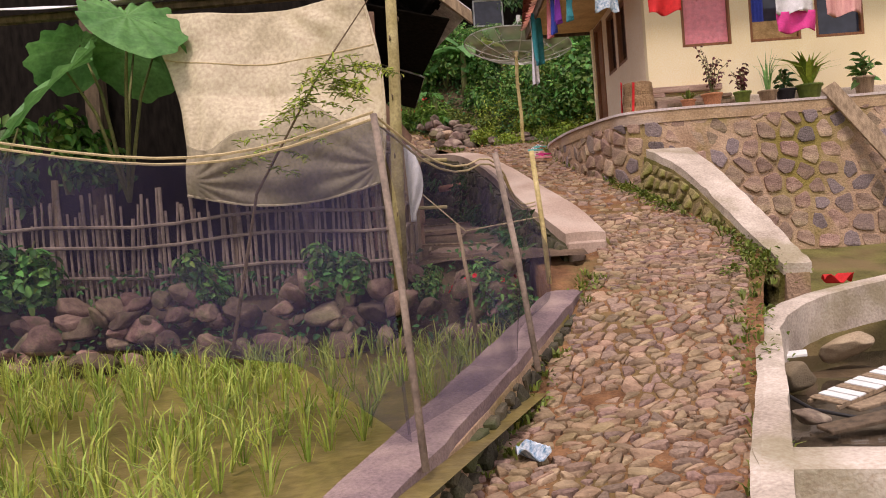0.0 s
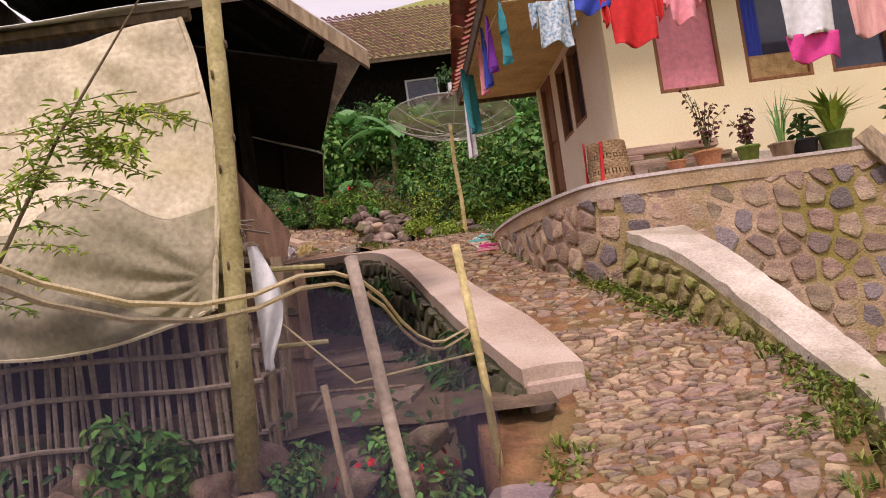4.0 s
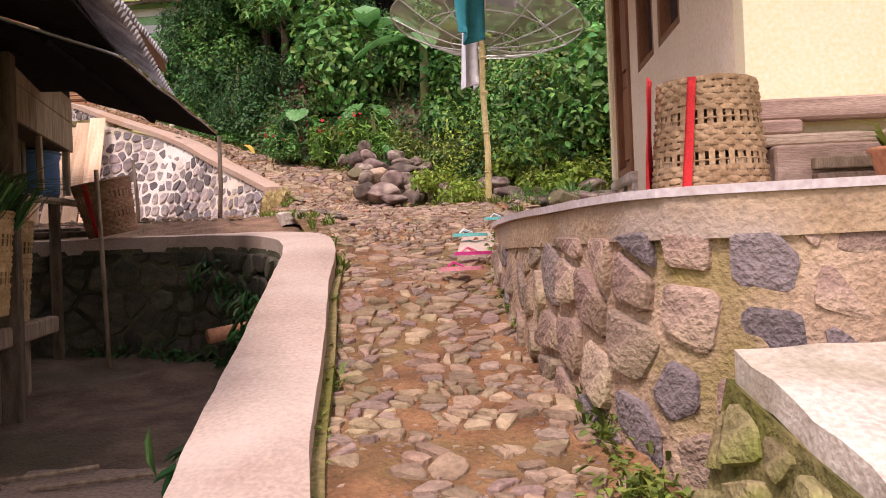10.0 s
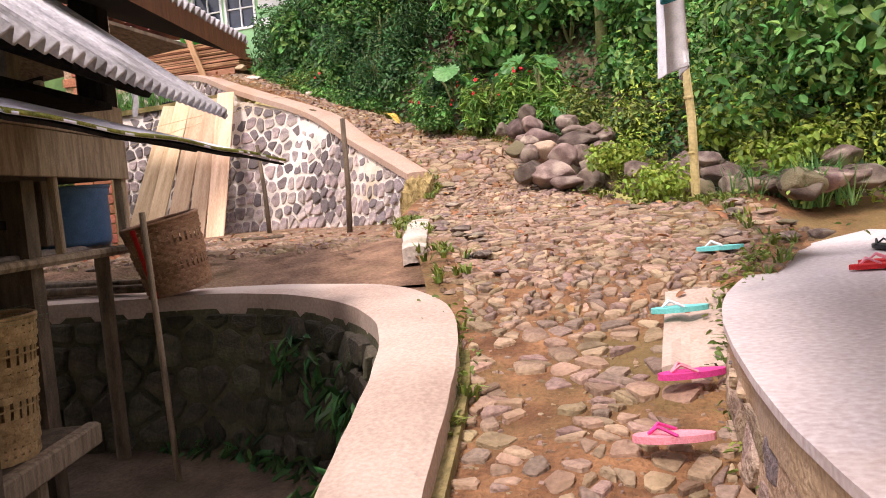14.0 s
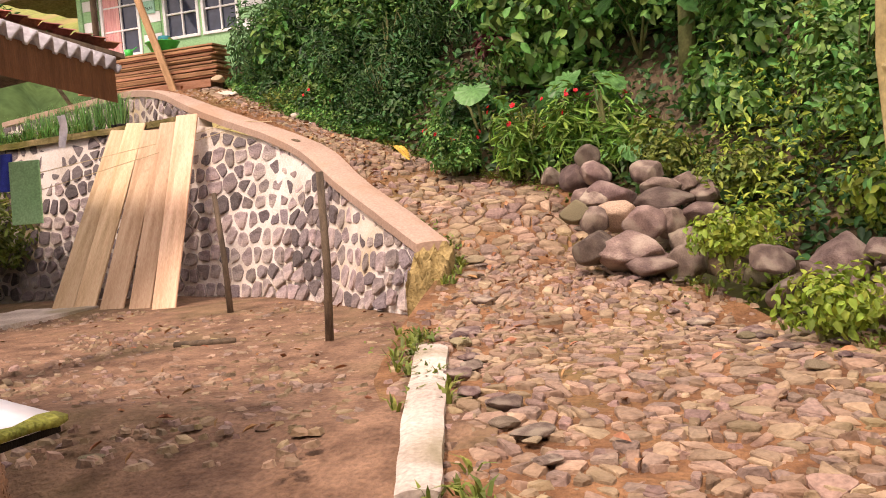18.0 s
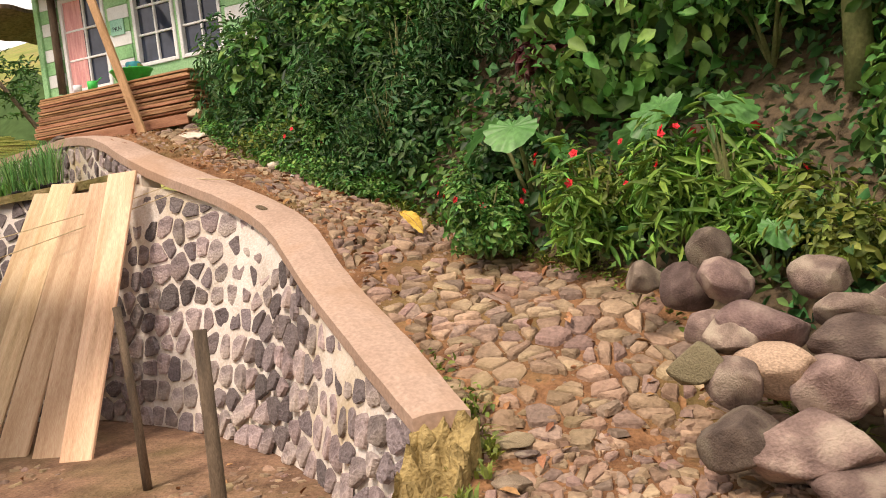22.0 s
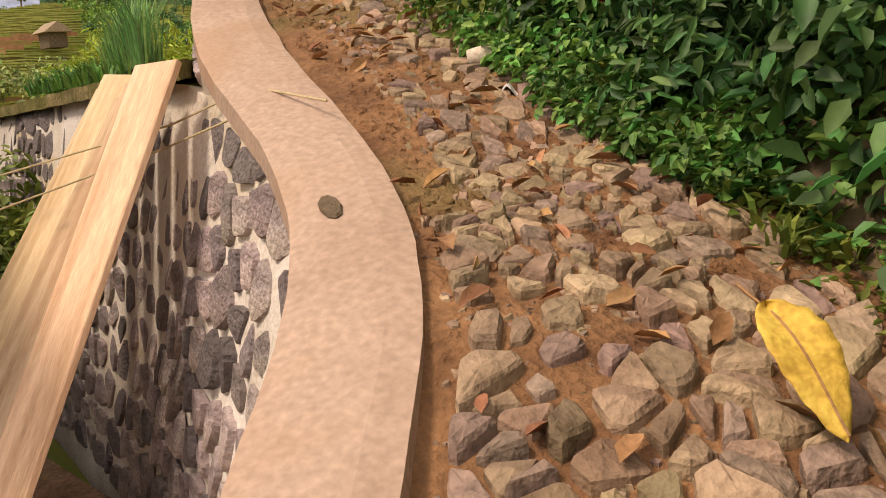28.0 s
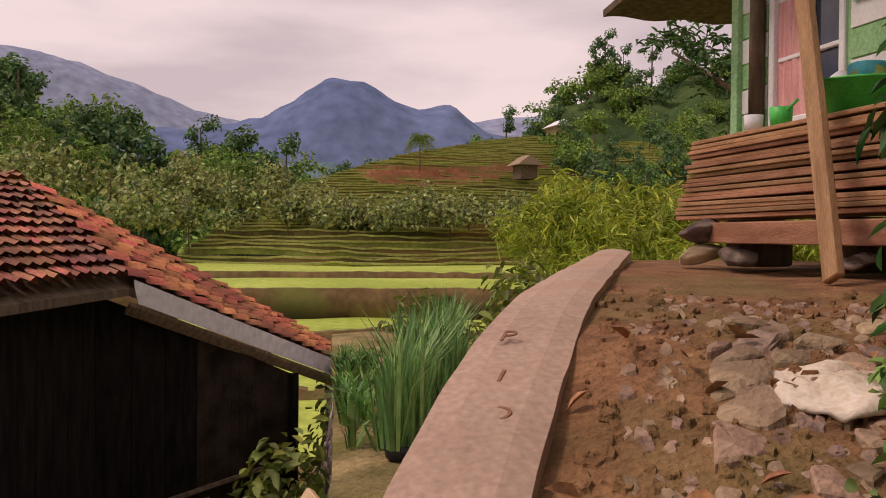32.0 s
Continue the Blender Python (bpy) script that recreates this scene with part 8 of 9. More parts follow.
for k, (x, y, z1, lx) in enumerate([(-1.46, 18.2, 4.09, 0.035), (-3.03, 19.80, 4.05, -0.06)]):
    tagged(new("yard_post", Geo().tube([(x, y, 2.9), (x + lx * 0.5 + 0.02, y, 3.5), (x + lx, y + 0.02, z1)], [0.028, 0.025, 0.023], 8).mesh("post", M_OLDWOOD, True)), "grey wooden post standing in the dirt yard", "post", "posts in the yard")
tagged(new("stick", Geo().tube([(-2.55, 18.2, 3.05), (-2.15, 18.28, 3.05)], 0.025, 7).mesh("stick", M_OLDWOOD, True)), "dark stick lying in the yard", "stick")
rope_ = thing("guy_ropes", (0, 0, 0), "two thin ropes tied across the boards", "rope")
part("rope", Geo().tube([(-3.30, 21.46, 4.74), (-3.75, 21.52, 4.80), (-4.28, 21.52, 4.70), (-6.9, 20.7, 4.26)], 0.004, 5), M_ROPE, rope_)
part("rope", Geo().tube([(-3.32, 21.42, 4.68), (-3.75, 21.48, 4.72), (-4.28, 21.48, 4.62), (-6.6, 20.5, 4.02)], 0.004, 5), M_ROPE, rope_)
setting("yard_slab", Geo().slab(lambda u, v: (-5.9 + 0.95 * u + 0.03 * v, 19.45 + 1.15 * v, 3.075 + wob(u * 5, v * 5, 0, 1, 0.01)), 8, 8, 0.12), M_COPING_OLD, "worn concrete slab in the dirt yard")
# leek pots on the ledge
lp = thing("leek_pot", (-5.46, 22.06, 4.93), "black pot of tall blue-green leeks on the ledge", "potted leek", "leek pots on the ledge")
part("pot", Geo().lathe([(0.0, 0.0), (0.05, 0.0), (0.06, 0.04), (0.052, 0.04), (0.0, 0.03)], 12), M_BLACK, lp, "", True)
sl = new("leaves", blades("leaves", M_LEAF_BLUE, [(R.uniform(-0.06, 0.06), R.uniform(-0.06, 0.06), 0.03) for _ in range(7)], 0.37, 0.010, 10, 33, 0.38))
sl.parent = lp
for k in range(8):
    copy_thing(lp, pose(-5.60 - 0.24 * k, 22.12 + 0.09 * k + R.uniform(-0.04, 0.04), 4.93 - 0.005 * k, 0, 0, 60 * k))

tagged(new("ledge_weeds", blades("weeds", M_LEAF, [(x_, 21.86 - 0.16 * (x_ + 5.3) + R.uniform(0, 0.2), 4.92) for x_ in [R.uniform(-7.6, -5.6) for _ in range(60)]], 0.13, 0.014, 8, 71, 0.9)), "long weeds growing on the ledge beside the coping", "weeds", kind="stuff")
# ---- the green house at the top ----
gh = thing("green_house", pose(-7.87, 24.83, 5.86, 0, 0, -4), "raised wooden house painted in green and white boards", "house")
GH_L, GH_H = 4.6, 1.72
gw = [(0.32, 1.02, 0.36, 1.50), (1.42, 2.02, 0.50, 1.55), (2.06, 2.66, 0.50, 1.55)]
part("wall", wall_with_holes(GH_L, GH_H, 0.10, gw), M_GREEN_PAINT, gh, "green board wall")
for k in range(11):
    z0 = 0.02 + 0.155 * k
    mat_ = M_WHITE_PAINT if k % 2 else M_GREEN_PAINT
    for a, b in ((0.0, 0.30), (1.05, 1.38), (2.70, GH_L)):
        part("board", Geo().box((a + 0.012, -0.014, z0), (b - 0.006, -0.002, z0 + 0.147), 0.003), mat_, gh)
part("side_wall", Geo().box((0.0, 0.1, 0.0), (0.1, 3.6, GH_H)), M_GREEN_PAINT, gh)
part("corner_post", Geo().box((-0.05, -0.05, -0.1), (0.025, 0.02, GH_H), 0.004), M_GREEN_PAINT, gh)
window_in(gh, pose(0.32, 0.03, 0.36), 0.70, 1.14, 0.05, M_WHITE_PAINT, M_PANE, (M_CURTAIN, 0.0, 0.45, 0.0), (1, 2))
window_in(gh, pose(1.42, 0.03, 0.50), 0.60, 1.05, 0.045, M_WHITE_PAINT, M_PANE, None, (1, 2))
window_in(gh, pose(2.06, 0.03, 0.50), 0.60, 1.05, 0.045, M_WHITE_PAINT, M_PANE, None, (1, 2))
sign = part("sign", Geo().box((1.10, -0.030, 0.92), (1.30, -0.016, 1.10), 0.002), surface("sign_teal", (0.25, 0.55, 0.42), (0.35, 0.65, 0.52), 0.6), gh, "small teal sign board")
txt = bpy.data.curves.new("letters", "FONT")
txt.body, txt.size, txt.extrude, txt.align_x = "PKH", 0.075, 0.001, "CENTER"
txt.materials.append(M_BLACK)
lt = new("letters", txt)
lt.parent = sign
lt.matrix_basis = pose(1.20, -0.033, 0.965, 90, 0, 0)
part("eave", Geo().slab(lambda u, v: (0.0 + 5.25 * u, -0.40 + 1.2 * v, 1.60 + 0.36 * v + 0.015 * math.sin(u * 40)), 60, 4, 0.05), M_OLDWOOD, gh, "dark eave of the tiled roof")
part("gable_eave", Geo().slab(lambda u, v: (-1.05 + 1.0 * u, -0.50 + 2.4 * v, 1.36 + 0.10 * u + 0.02 * v + 0.012 * math.sin(v * 30)), 8, 30, 0.05), M_OLDWOOD, gh, "dark eave over the end wall")
tiled((-0.1, -0.45, 1.66), (5.4, 0, 0), (0, 2.6, 0.80), 36, 12, M_TILE, gh, "roof_tiles")
part("floor_beam", Geo().box((-0.05, -0.02, -0.12), (GH_L, 3.6, -0.002), 0.01), M_OLDWOOD, gh)
for x in (0.1, 1.5, 3.0, 4.4):
    part("stump", Geo().box((x - 0.1, 0.0, -0.45), (x + 0.1, 0.2, -0.12), 0.03), M_BOULDER, gh)
part("drainpipe", Geo().tube([(0.26, -0.06, 0.38), (0.27, -0.06, GH_H)], 0.045, 10), M_OLDWOOD, gh, "dark upright pipe", True)

# the stack of planks before its wall
st = thing("plank_stack", pose(-7.62, 24.27, 5.46, 0, 0, -4), "tall stack of reddish sawn planks before the green house", "plank stack")
for k in range(17):
    z = 0.22 + 0.0265 * k
    dx = -0.12 * (1 - k / 16) + R.uniform(-0.03, 0.03)
    part("plank", Geo().box((dx + 0.08, -0.02 + R.uniform(-0.02, 0.015) + 0.04 * (k / 16), z), (2.25 + R.uniform(-0.06, 0.06), 0.36, z + 0.0215), 0.003, pose(0, 0, 0, 0, R.uniform(-0.25, 0.25), R.uniform(-0.4, 0.4))), M_STACK, st)
for x in (0.45, 1.3, 2.0):
    part("bearer", Geo().box((x, 0.02, -0.03), (x + 0.14, 0.34, 0.215), 0.01), M_OLDWOOD, st)
part("front_board", Geo().box((0.25, -0.05, 0.09), (2.2, -0.022, 0.20), 0.005), M_STACK, st)
BM = pose(-7.62, 24.27, 5.46, 0, 0, -4)
bowl_ = thing("plastic_basin", BM @ pose(1.34, 0.17, 0.672), "bright green plastic basin of washed dishes on the planks", "basin")
part("body", Geo().lathe([(0.0, 0.0), (0.15, 0.0), (0.225, 0.13), (0.235, 0.13), (0.235, 0.14), (0.215, 0.14), (0.145, 0.012), (0.0, 0.012)], 28), M_GREENPOT, bowl_, "", True)
for k, (x, y, rx) in enumerate(((-0.10, -0.05, 70), (-0.06, -0.02, 65), (0.10, -0.04, 60))):
    o = thing("plate", BM @ pose(1.34 + x, 0.17 + y, 0.785, rx, 0, 20 * k), "white enamel plate standing in the basin", "plate", "dishes in the basin")
    part("body", Geo().lathe([(0.0, 0.0), (0.06, 0.002), (0.095, 0.018), (0.095, 0.022), (0.06, 0.008), (0.0, 0.006)], 18), M_WHITECLOTH if k < 2 else M_LEAF_OLIVE, o, "", True)
o = thing("blue_pot", BM @ pose(1.36, 0.19, 0.757), "blue enamel pot turned over in the basin", "pot")
part("body", Geo().lathe([(0.0, 0.14), (0.075, 0.14), (0.085, 0.13), (0.09, 0.0), (0.08, 0.0), (0.07, 0.12), (0.0, 0.125)], 18), M_TEAL, o, "", True)
o = thing("enamel_mug", BM @ pose(0.60, 0.09, 0.672), "white enamel mug on the planks", "mug")
part("body", Geo().lathe([(0.0, 0.0), (0.045, 0.0), (0.05, 0.085), (0.044, 0.085), (0.04, 0.01), (0.0, 0.01)], 16), M_WHITECLOTH, o, "", True)
o = thing("plastic_cup", BM @ pose(0.80, 0.12, 0.672), "green plastic scoop on the planks", "scoop")
part("body", Geo().lathe([(0.0, 0.0), (0.05, 0.0), (0.06, 0.10), (0.054, 0.10), (0.045, 0.01), (0.0, 0.01)], 16), M_GREENPOT, o, "", True)
part("handle", Geo().tube([(0.05, 0, 0.08), (0.14, 0, 0.12)], 0.008, 6), M_GREENPOT, o)
prop = tagged(new("prop_plank", Geo().box((-0.05, -0.02, 0), (0.05, 0.02, 2.1), 0.006).mesh("prop", surface("brown_prop", (0.30, 0.17, 0.08), (0.48, 0.29, 0.15), 0.75, 3, 30, 0.2, stretch=(6, 6, 1)))), "brown plank propped against the eave of the green house", "plank")
prop.matrix_basis = pose(-5.84, 23.86, 5.42, -10, -25, -4)
for k, (x, y, z, s) in enumerate([(-7.30, 24.20, 5.49, 0.24), (-7.27, 24.18, 5.61, 0.22), (-7.02, 24.24, 5.49, 0.2), (-5.32, 24.0, 5.47, 0.26), (-5.28, 24.02, 5.62, 0.2), (-5.0, 23.95, 5.46, 0.22), (-6.2, 24.25, 5.48, 0.22)]):
    boulder(x, y, z, s, k + 2, "stones under the plank stack", "rounded brown stone under the plank stack", (R.uniform(0, 20), R.uniform(0, 20), R.uniform(0, 360)), (1.2, 1, 0.75))
def sack_at(u, v):
    x, y = u - 0.5, v - 0.5
    fold = 0.030 * abs(math.sin(7.0 * u + 3.2 * v)) + 0.022 * abs(math.sin(5.5 * v - 4.1 * u + 0.7)) + 0.06 * max(0, noise.noise(Vector((u * 4, v * 4, 3)))) + 0.02 * noise.noise(Vector((u * 13, v * 13, 5)))
    a, b = 0.36 * x + 0.02 * math.sin(9 * v), 0.34 * y + 0.03 * math.sin(8 * u + 1)
    return (-4.52 + 0.64 * a - 0.77 * b, 22.83 + 0.77 * a + 0.64 * b, 5.270 + 0.45 * fold + 0.14 * b - 0.10 * (x * x + y * y))
sack = tagged(new("sack", Geo().slab(sack_at, 34, 22, 0.012).mesh("sack", M_SACK, True)), "crumpled dirty cream sack lying flat on the stones", "sack")
tagged(new("litter_cup", Geo().lathe([(0.0, 0.0), (0.035, 0.0), (0.048, 0.11), (0.044, 0.11), (0.0, 0.012)], 14, pose(-3.40, 22.12, 4.84, 84, 0, 125) @ Matrix.Scale(0.75, 4)).mesh("cup", M_SACK, True)), "dirty cream paper cup lying in the weeds", "litter")
tagged(new("litter_bag", Geo().slab(lambda u, v: (-3.24 + 0.12 * u, 22.0 + 0.11 * v, 4.73 + 0.02 * math.sin(9 * u + 6 * v)), 8, 8, 0.008).mesh("bag", M_PAPER)), "crumpled white plastic wrapper by the path", "litter")
tagged(new("litter_packet", Geo().slab(lambda u, v: (0.28 + 0.16 * u, 4.42 + 0.2 * v - 0.05 * u, 0.44 + 0.03 * math.sin(7 * u + 5 * v)), 8, 8, 0.008).mesh("packet", M_FLORAL)), "crumpled purple and white snack packet by the wall", "litter")
fleaf_y = Vector((0.197, -0.144, -0.124)).normalized()
fleaf_n = (Vector((0.30, -0.35, 0.88)) - fleaf_y * fleaf_y.dot(Vector((0.30, -0.35, 0.88)))).normalized()
fleaf_m = Matrix((fleaf_y.cross(fleaf_n), fleaf_y, fleaf_n)).transposed().to_4x4()
fleaf_m.translation = (-1.885, 21.22, 4.290)
fleaf = thing("fallen_leaf", fleaf_m, "large dry yellow leaf lying on the path", "leaf")
leaf_w = lambda u: 0.052 * math.sin(math.pi * u ** 0.8) ** 0.75
part("blade", Geo().slab(lambda u, v: ((2 * v - 1) * leaf_w(u), 0.27 * (u - 0.5), 0.012 + 0.016 * abs(2 * v - 1) * math.sin(3 * u + 1) + 0.018 * math.sin(4 * u) + 0.003 * math.sin(40 * u) * abs(2 * v - 1)), 30, 8, 0.0015), M_YELLOWLEAF, fleaf, "", True)
part("midrib", Geo().tube([(0, 0.27 * (u / 12 - 0.5), 0.014 + 0.018 * math.sin(4 * u / 12)) for u in range(1, 13)], 0.0022, 5), M_BROWNLEAF, fleaf, "brown midrib")
part("stalk", Geo().tube([(0, -0.13, 0.012), (0.02, -0.20, 0.012)], 0.003, 5), M_BROWNLEAF, fleaf)
pts = [path_at(R.uniform(10, 20), R.uniform(0.02, 1.05), 0.02) for _ in range(260)]
tagged(new("leaf_litter", leaf_mesh("litter", M_BROWNLEAF, pts, [(0, 0, 1)] * len(pts), 0.07, 0.03, 23)), "scattered dry brown leaves on the path", "leaf litter", kind="stuff")
pts = [(R.uniform(-6, -0.6), R.uniform(15.6, 20.2), 3.06) for _ in range(160)]
tagged(new("yard_litter", leaf_mesh("litter", M_BROWNLEAF, pts, [(0, 0, 1)] * len(pts), 0.06, 0.025, 24)), "scattered dry leaves in the dirt yard", "leaf litter", kind="stuff")
# letters scratched into the coping
mark_x, mark_y = Vector((0.577, 0.814, 0.068)).normalized(), Vector((-0.787, 0.531, 0.313)).normalized()
for ch, at_ in [('P', (-5.058, 22.232, 5.314)), ('I', (-4.856, 22.139, 5.245)), ('O', (-4.694, 22.071, 5.191))]:
    c = bpy.data.curves.new("scratched_letter", "FONT")
    c.body, c.size, c.extrude, c.align_x, c.align_y = ch, 0.085, 0.0015, "CENTER", "CENTER"
    c.materials.append(M_BROWNWOOD)
    ob = new("scratched_letter", c)
    m = Matrix((mark_x, mark_y, mark_x.cross(mark_y))).transposed().to_4x4()
    m.translation = Vector(at_) + mark_x.cross(mark_y) * 0.008
    ob.matrix_basis = m
    ob.parent = bpy.data.objects["coping_retaining"]

# ---- the dark house below the coping ----
def tiled_quad(a, b, c, d, n_along, n_up, mat, parent, name, r=0.04):
    """Clay tiles over a four-cornered slope: a, b along the lower edge, c, d above them."""
    a, b, c, d = Vector(a), Vector(b), Vector(c), Vector(d)
    nrm = (b - a).cross(c - a).normalized()
    nrm = nrm if nrm.z > 0 else -nrm
    rnd = random.Random(11)
    g = Geo()
    at = lambda u, v: a.lerp(b, u).lerp(c.lerp(d, u), v)
    for j in range(n_up):
        for i in range(n_along):
            lift, du, dv = rnd.uniform(0, 0.014), rnd.uniform(-0.06, 0.06), rnd.uniform(-0.06, 0.06)
            v = []
            for e in (0, 1):
                for k in range(5):
                    t = k / 4
                    v.append(at((i + du + t * 1.06) / n_along, (j + dv + e * 1.15) / n_up) + nrm * (lift + 0.03 * (1 - e) + r * 0.6 * math.sin(t * math.pi * 1.5 + 0.3)))
            g.add(v, [(k, k + 1, 6 + k, 5 + k) for k in range(4)])
    return tagged(part(name, g, mat, parent, "", True), kind="stuff")


dh = thing("dark_house", (0, 0, 0), "dark plank house below the coping with an orange clay tile roof", "house")
EQ, EC, VT = Vector((-3.96, 20.05, 5.38)), Vector((-8.05, 21.20, 5.33)), Vector((-10.0, 22.90, 4.49))
R1, RQ, VB = Vector((-9.40, 20.47, 5.93)), Vector((-4.9, 18.9, 5.80)), Vector((-10.6, 22.80, 4.58))
tiled_quad(EQ, EC, RQ, R1, 34, 12, M_TILE, dh, "roof_tiles")
tiled_quad(VT, VB, EC, R1, 7, 20, M_TILE_ORANGE, dh, "roof_tiles_orange")
low = Vector((0, 0, -0.05))
part("roof_deck", Geo().slab(lambda u, v: tuple(EQ.lerp(EC, u).lerp(RQ.lerp(R1, u), v) + low), 12, 6, 0.04).slab(lambda u, v: tuple(VT.lerp(VB, u).lerp(EC.lerp(R1, u), v) + low), 4, 10, 0.04), M_OLDWOOD, dh)
part("verge_board", Geo().slab(lambda u, v: tuple(EC.lerp(VT, u) + Vector((0.05, 0.03, 0.0)) + Vector((-0.02, 0.02, -0.10)) * v), 14, 1, 0.03), M_WHITECLOTH, dh, "pale grey verge board")
part("under_board", Geo().slab(lambda u, v: tuple(EC.lerp(VT, u) + Vector((0.02, 0.01, -0.12)) + Vector((-0.05, -0.03, -0.05)) * v), 14, 1, 0.02), M_GREYWOOD, dh, "brown board under the verge")
W0, W1, W2 = Vector((-6.4, 20.60, 0)), Vector((-8.0, 21.04, 0)), Vector((-9.22, 22.22, 0))
def wall_run(a, b, n, z0, z1, mat, name):
    off = Vector((b.y - a.y, a.x - b.x, 0)).normalized() * 0.02
    for k in range(n):
        p, q = a.lerp(b, k / n), a.lerp(b, (k + 0.97) / n)
        zp, zq = z0 + (z1 - z0) * k / n, z0 + (z1 - z0) * (k + 1) / n
        v = [p + Vector((0, 0, 2.6)), q + Vector((0, 0, 2.6)), q + Vector((0, 0, zq)), p + Vector((0, 0, zp))]
        part(name, Geo().add([tuple(w) for w in v] + [tuple(w - off) for w in v], [(0, 1, 2, 3), (7, 6, 5, 4), (0, 4, 5, 1), (1, 5, 6, 2), (2, 6, 7, 3), (3, 7, 4, 0)]), mat, dh)
# walls, lining and post coloured near black for deep shade under the eaves
wall_run(W0, W1, 9, 5.30, 5.25, M_SHADE_WOOD, "wall_board")
wall_run(W1, W1.lerp(W2, 0.45), 3, 5.25, 4.98, M_SHADE_WOOD, "wall_board")
# bamboo colour darkened for the same eave shade
wall_run(W1.lerp(W2, 0.45), W2, 12, 4.98, 4.62, surface("shaded_bamboo_strip", (0.012, 0.009, 0.007), (0.05, 0.036, 0.026), 0.8, 5, 60, 0.3, island=0.3, spec=0.1), "bamboo_strip")
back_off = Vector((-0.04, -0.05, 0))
part("wall_lining", Geo().add([tuple(p + back_off + Vector((0, 0, z))) for p, z in ((W0, 2.6), (W1, 2.6), (W1, 5.22), (W0, 5.27))] + [tuple(p + back_off + Vector((0, 0, z))) for p, z in ((W1, 2.6), (W2, 2.6), (W2, 4.58), (W1, 5.22))], [(0, 1, 2, 3), (4, 5, 6, 7)]), M_SHADE_WOOD, dh)
for z in (3.4, 4.05):
    part("rail", Geo().tube([tuple(W1 + Vector((0.02, 0.03, z))), tuple(W2 + Vector((0.02, 0.03, z)))], 0.018, 5), M_OLDWOOD, dh)
part("corner_post", Geo().tube([tuple(W2 + Vector((0, 0, 2.6))), tuple(W2 + Vector((0, 0, 4.62)))], 0.05, 7), M_SHADE_WOOD, dh)
B1, B2 = Vector((-11.3, 17.6, 4.9)), Vector((-5.6, 16.6, 4.85))
tiled_quad(B2, B1, RQ, R1, 34, 12, M_TILE, dh, "roof_tiles_back")
part("far_wall", Geo().box((-11.0, 17.9, 2.6), (-10.85, 22.2, 4.5)), M_SHADE_WOOD, dh)
part("back_wall", Geo().box((-10.8, 17.9, 2.6), (-6.3, 18.05, 4.85)), M_SHADE_WOOD, dh)
rg = tagged(new("hanging_rag", Geo().slab(lambda u, v: (-5.02 + 0.10 * u * (1 - 0.4 * v), 20.42 + 0.03 * math.sin(6 * u + 4 * v), 4.92 - 0.30 * v), 5, 10, 0.006).mesh("rag", M_WHITECLOTH)), "white rag hanging on the dark house wall", "rag")
# shrubs under the ledge and beside the dark house
kb = shrub("yard_bush", "bright green bush below the ledge wall", (0.8, 0.8, 0.9), 1500, 0.10, 0.045, M_LEAF_OLIVE, 81)
place(kb, [pose(-9.4, 23.6, 4.0), pose(-10.6, 24.4, 3.9, 0, 0, 90) @ Matrix.Scale(1.2, 4), pose(-8.2, 23.3, 4.2, 0, 0, 200) @ Matrix.Scale(0.8, 4), pose(-12.5, 25.6, 3.6, 0, 0, 300) @ Matrix.Scale(1.5, 4), pose(-7.4, 22.9, 4.6, 0, 0, 40) @ Matrix.Scale(0.45, 4), pose(-7.15, 21.5, 3.45, 0, 0, 70) @ Matrix.Scale(0.75, 4), pose(-7.6, 21.75, 3.55, 0, 0, 140) @ Matrix.Scale(0.9, 4), pose(-8.6, 22.35, 3.5, 0, 0, 250) @ Matrix.Scale(0.9, 4)])

# rubbish in the drain pool
cr8 = thing("broken_crate", pose(2.45, 5.55, 0.42, 4, -8, 28) @ Matrix.Scale(0.75, 4), "broken grey slatted crate lying in the drain pool", "crate")
for k in range(9):
    part("slat", Geo().box((-0.42 + 0.105 * k, -0.14, 0.0), (-0.335 + 0.105 * k, 0.16, 0.014), 0.003), M_WHITE_PAINT if k % 3 else M_GREYWOOD, cr8)
for y in (-0.14, 0.13):
    part("rail", Geo().box((-0.45, y, -0.03), (0.55, y + 0.03, -0.001), 0.003), M_GREYWOOD, cr8)
for k, (x, y, z, l, a, m_) in enumerate(((2.75, 5.5, 0.38, 1.0, 20, M_GREYWOOD), (2.5, 5.05, 0.36, 1.1, 12, M_OLDWOOD), (2.95, 5.9, 0.40, 0.9, 50, M_OLDWOOD), (2.2, 6.4, 0.5, 0.5, -20, M_WHITE_PAINT), (3.2, 5.2, 0.36, 1.2, 35, M_GREYWOOD))):
    tagged(new("waste_board", Geo().box((-l / 2, -0.07, 0), (l / 2, 0.07, 0.022), 0.004, pose(x, y, z, 4, -5, a)).mesh("board", m_)), "old grey board thrown into the drain pool", "board", "boards in the drain pool")
for k, (x, y, z, r_) in enumerate(((2.25, 6.15, 0.40, 0.32), (2.9, 6.75, 0.5, 0.36), (3.3, 6.6, 0.5, 0.3), (2.6, 7.0, 0.55, 0.24), (3.6, 7.0, 0.55, 0.3), (2.0, 5.2, 0.34, 0.2), (3.5, 6.0, 0.42, 0.28))):
    boulder(x, y, z, r_, k + 3, "stones in the drain pool", "dark wet stone in the drain pool", (R.uniform(0, 30), R.uniform(0, 30), R.uniform(0, 360)), (1.2, 1, 0.8))
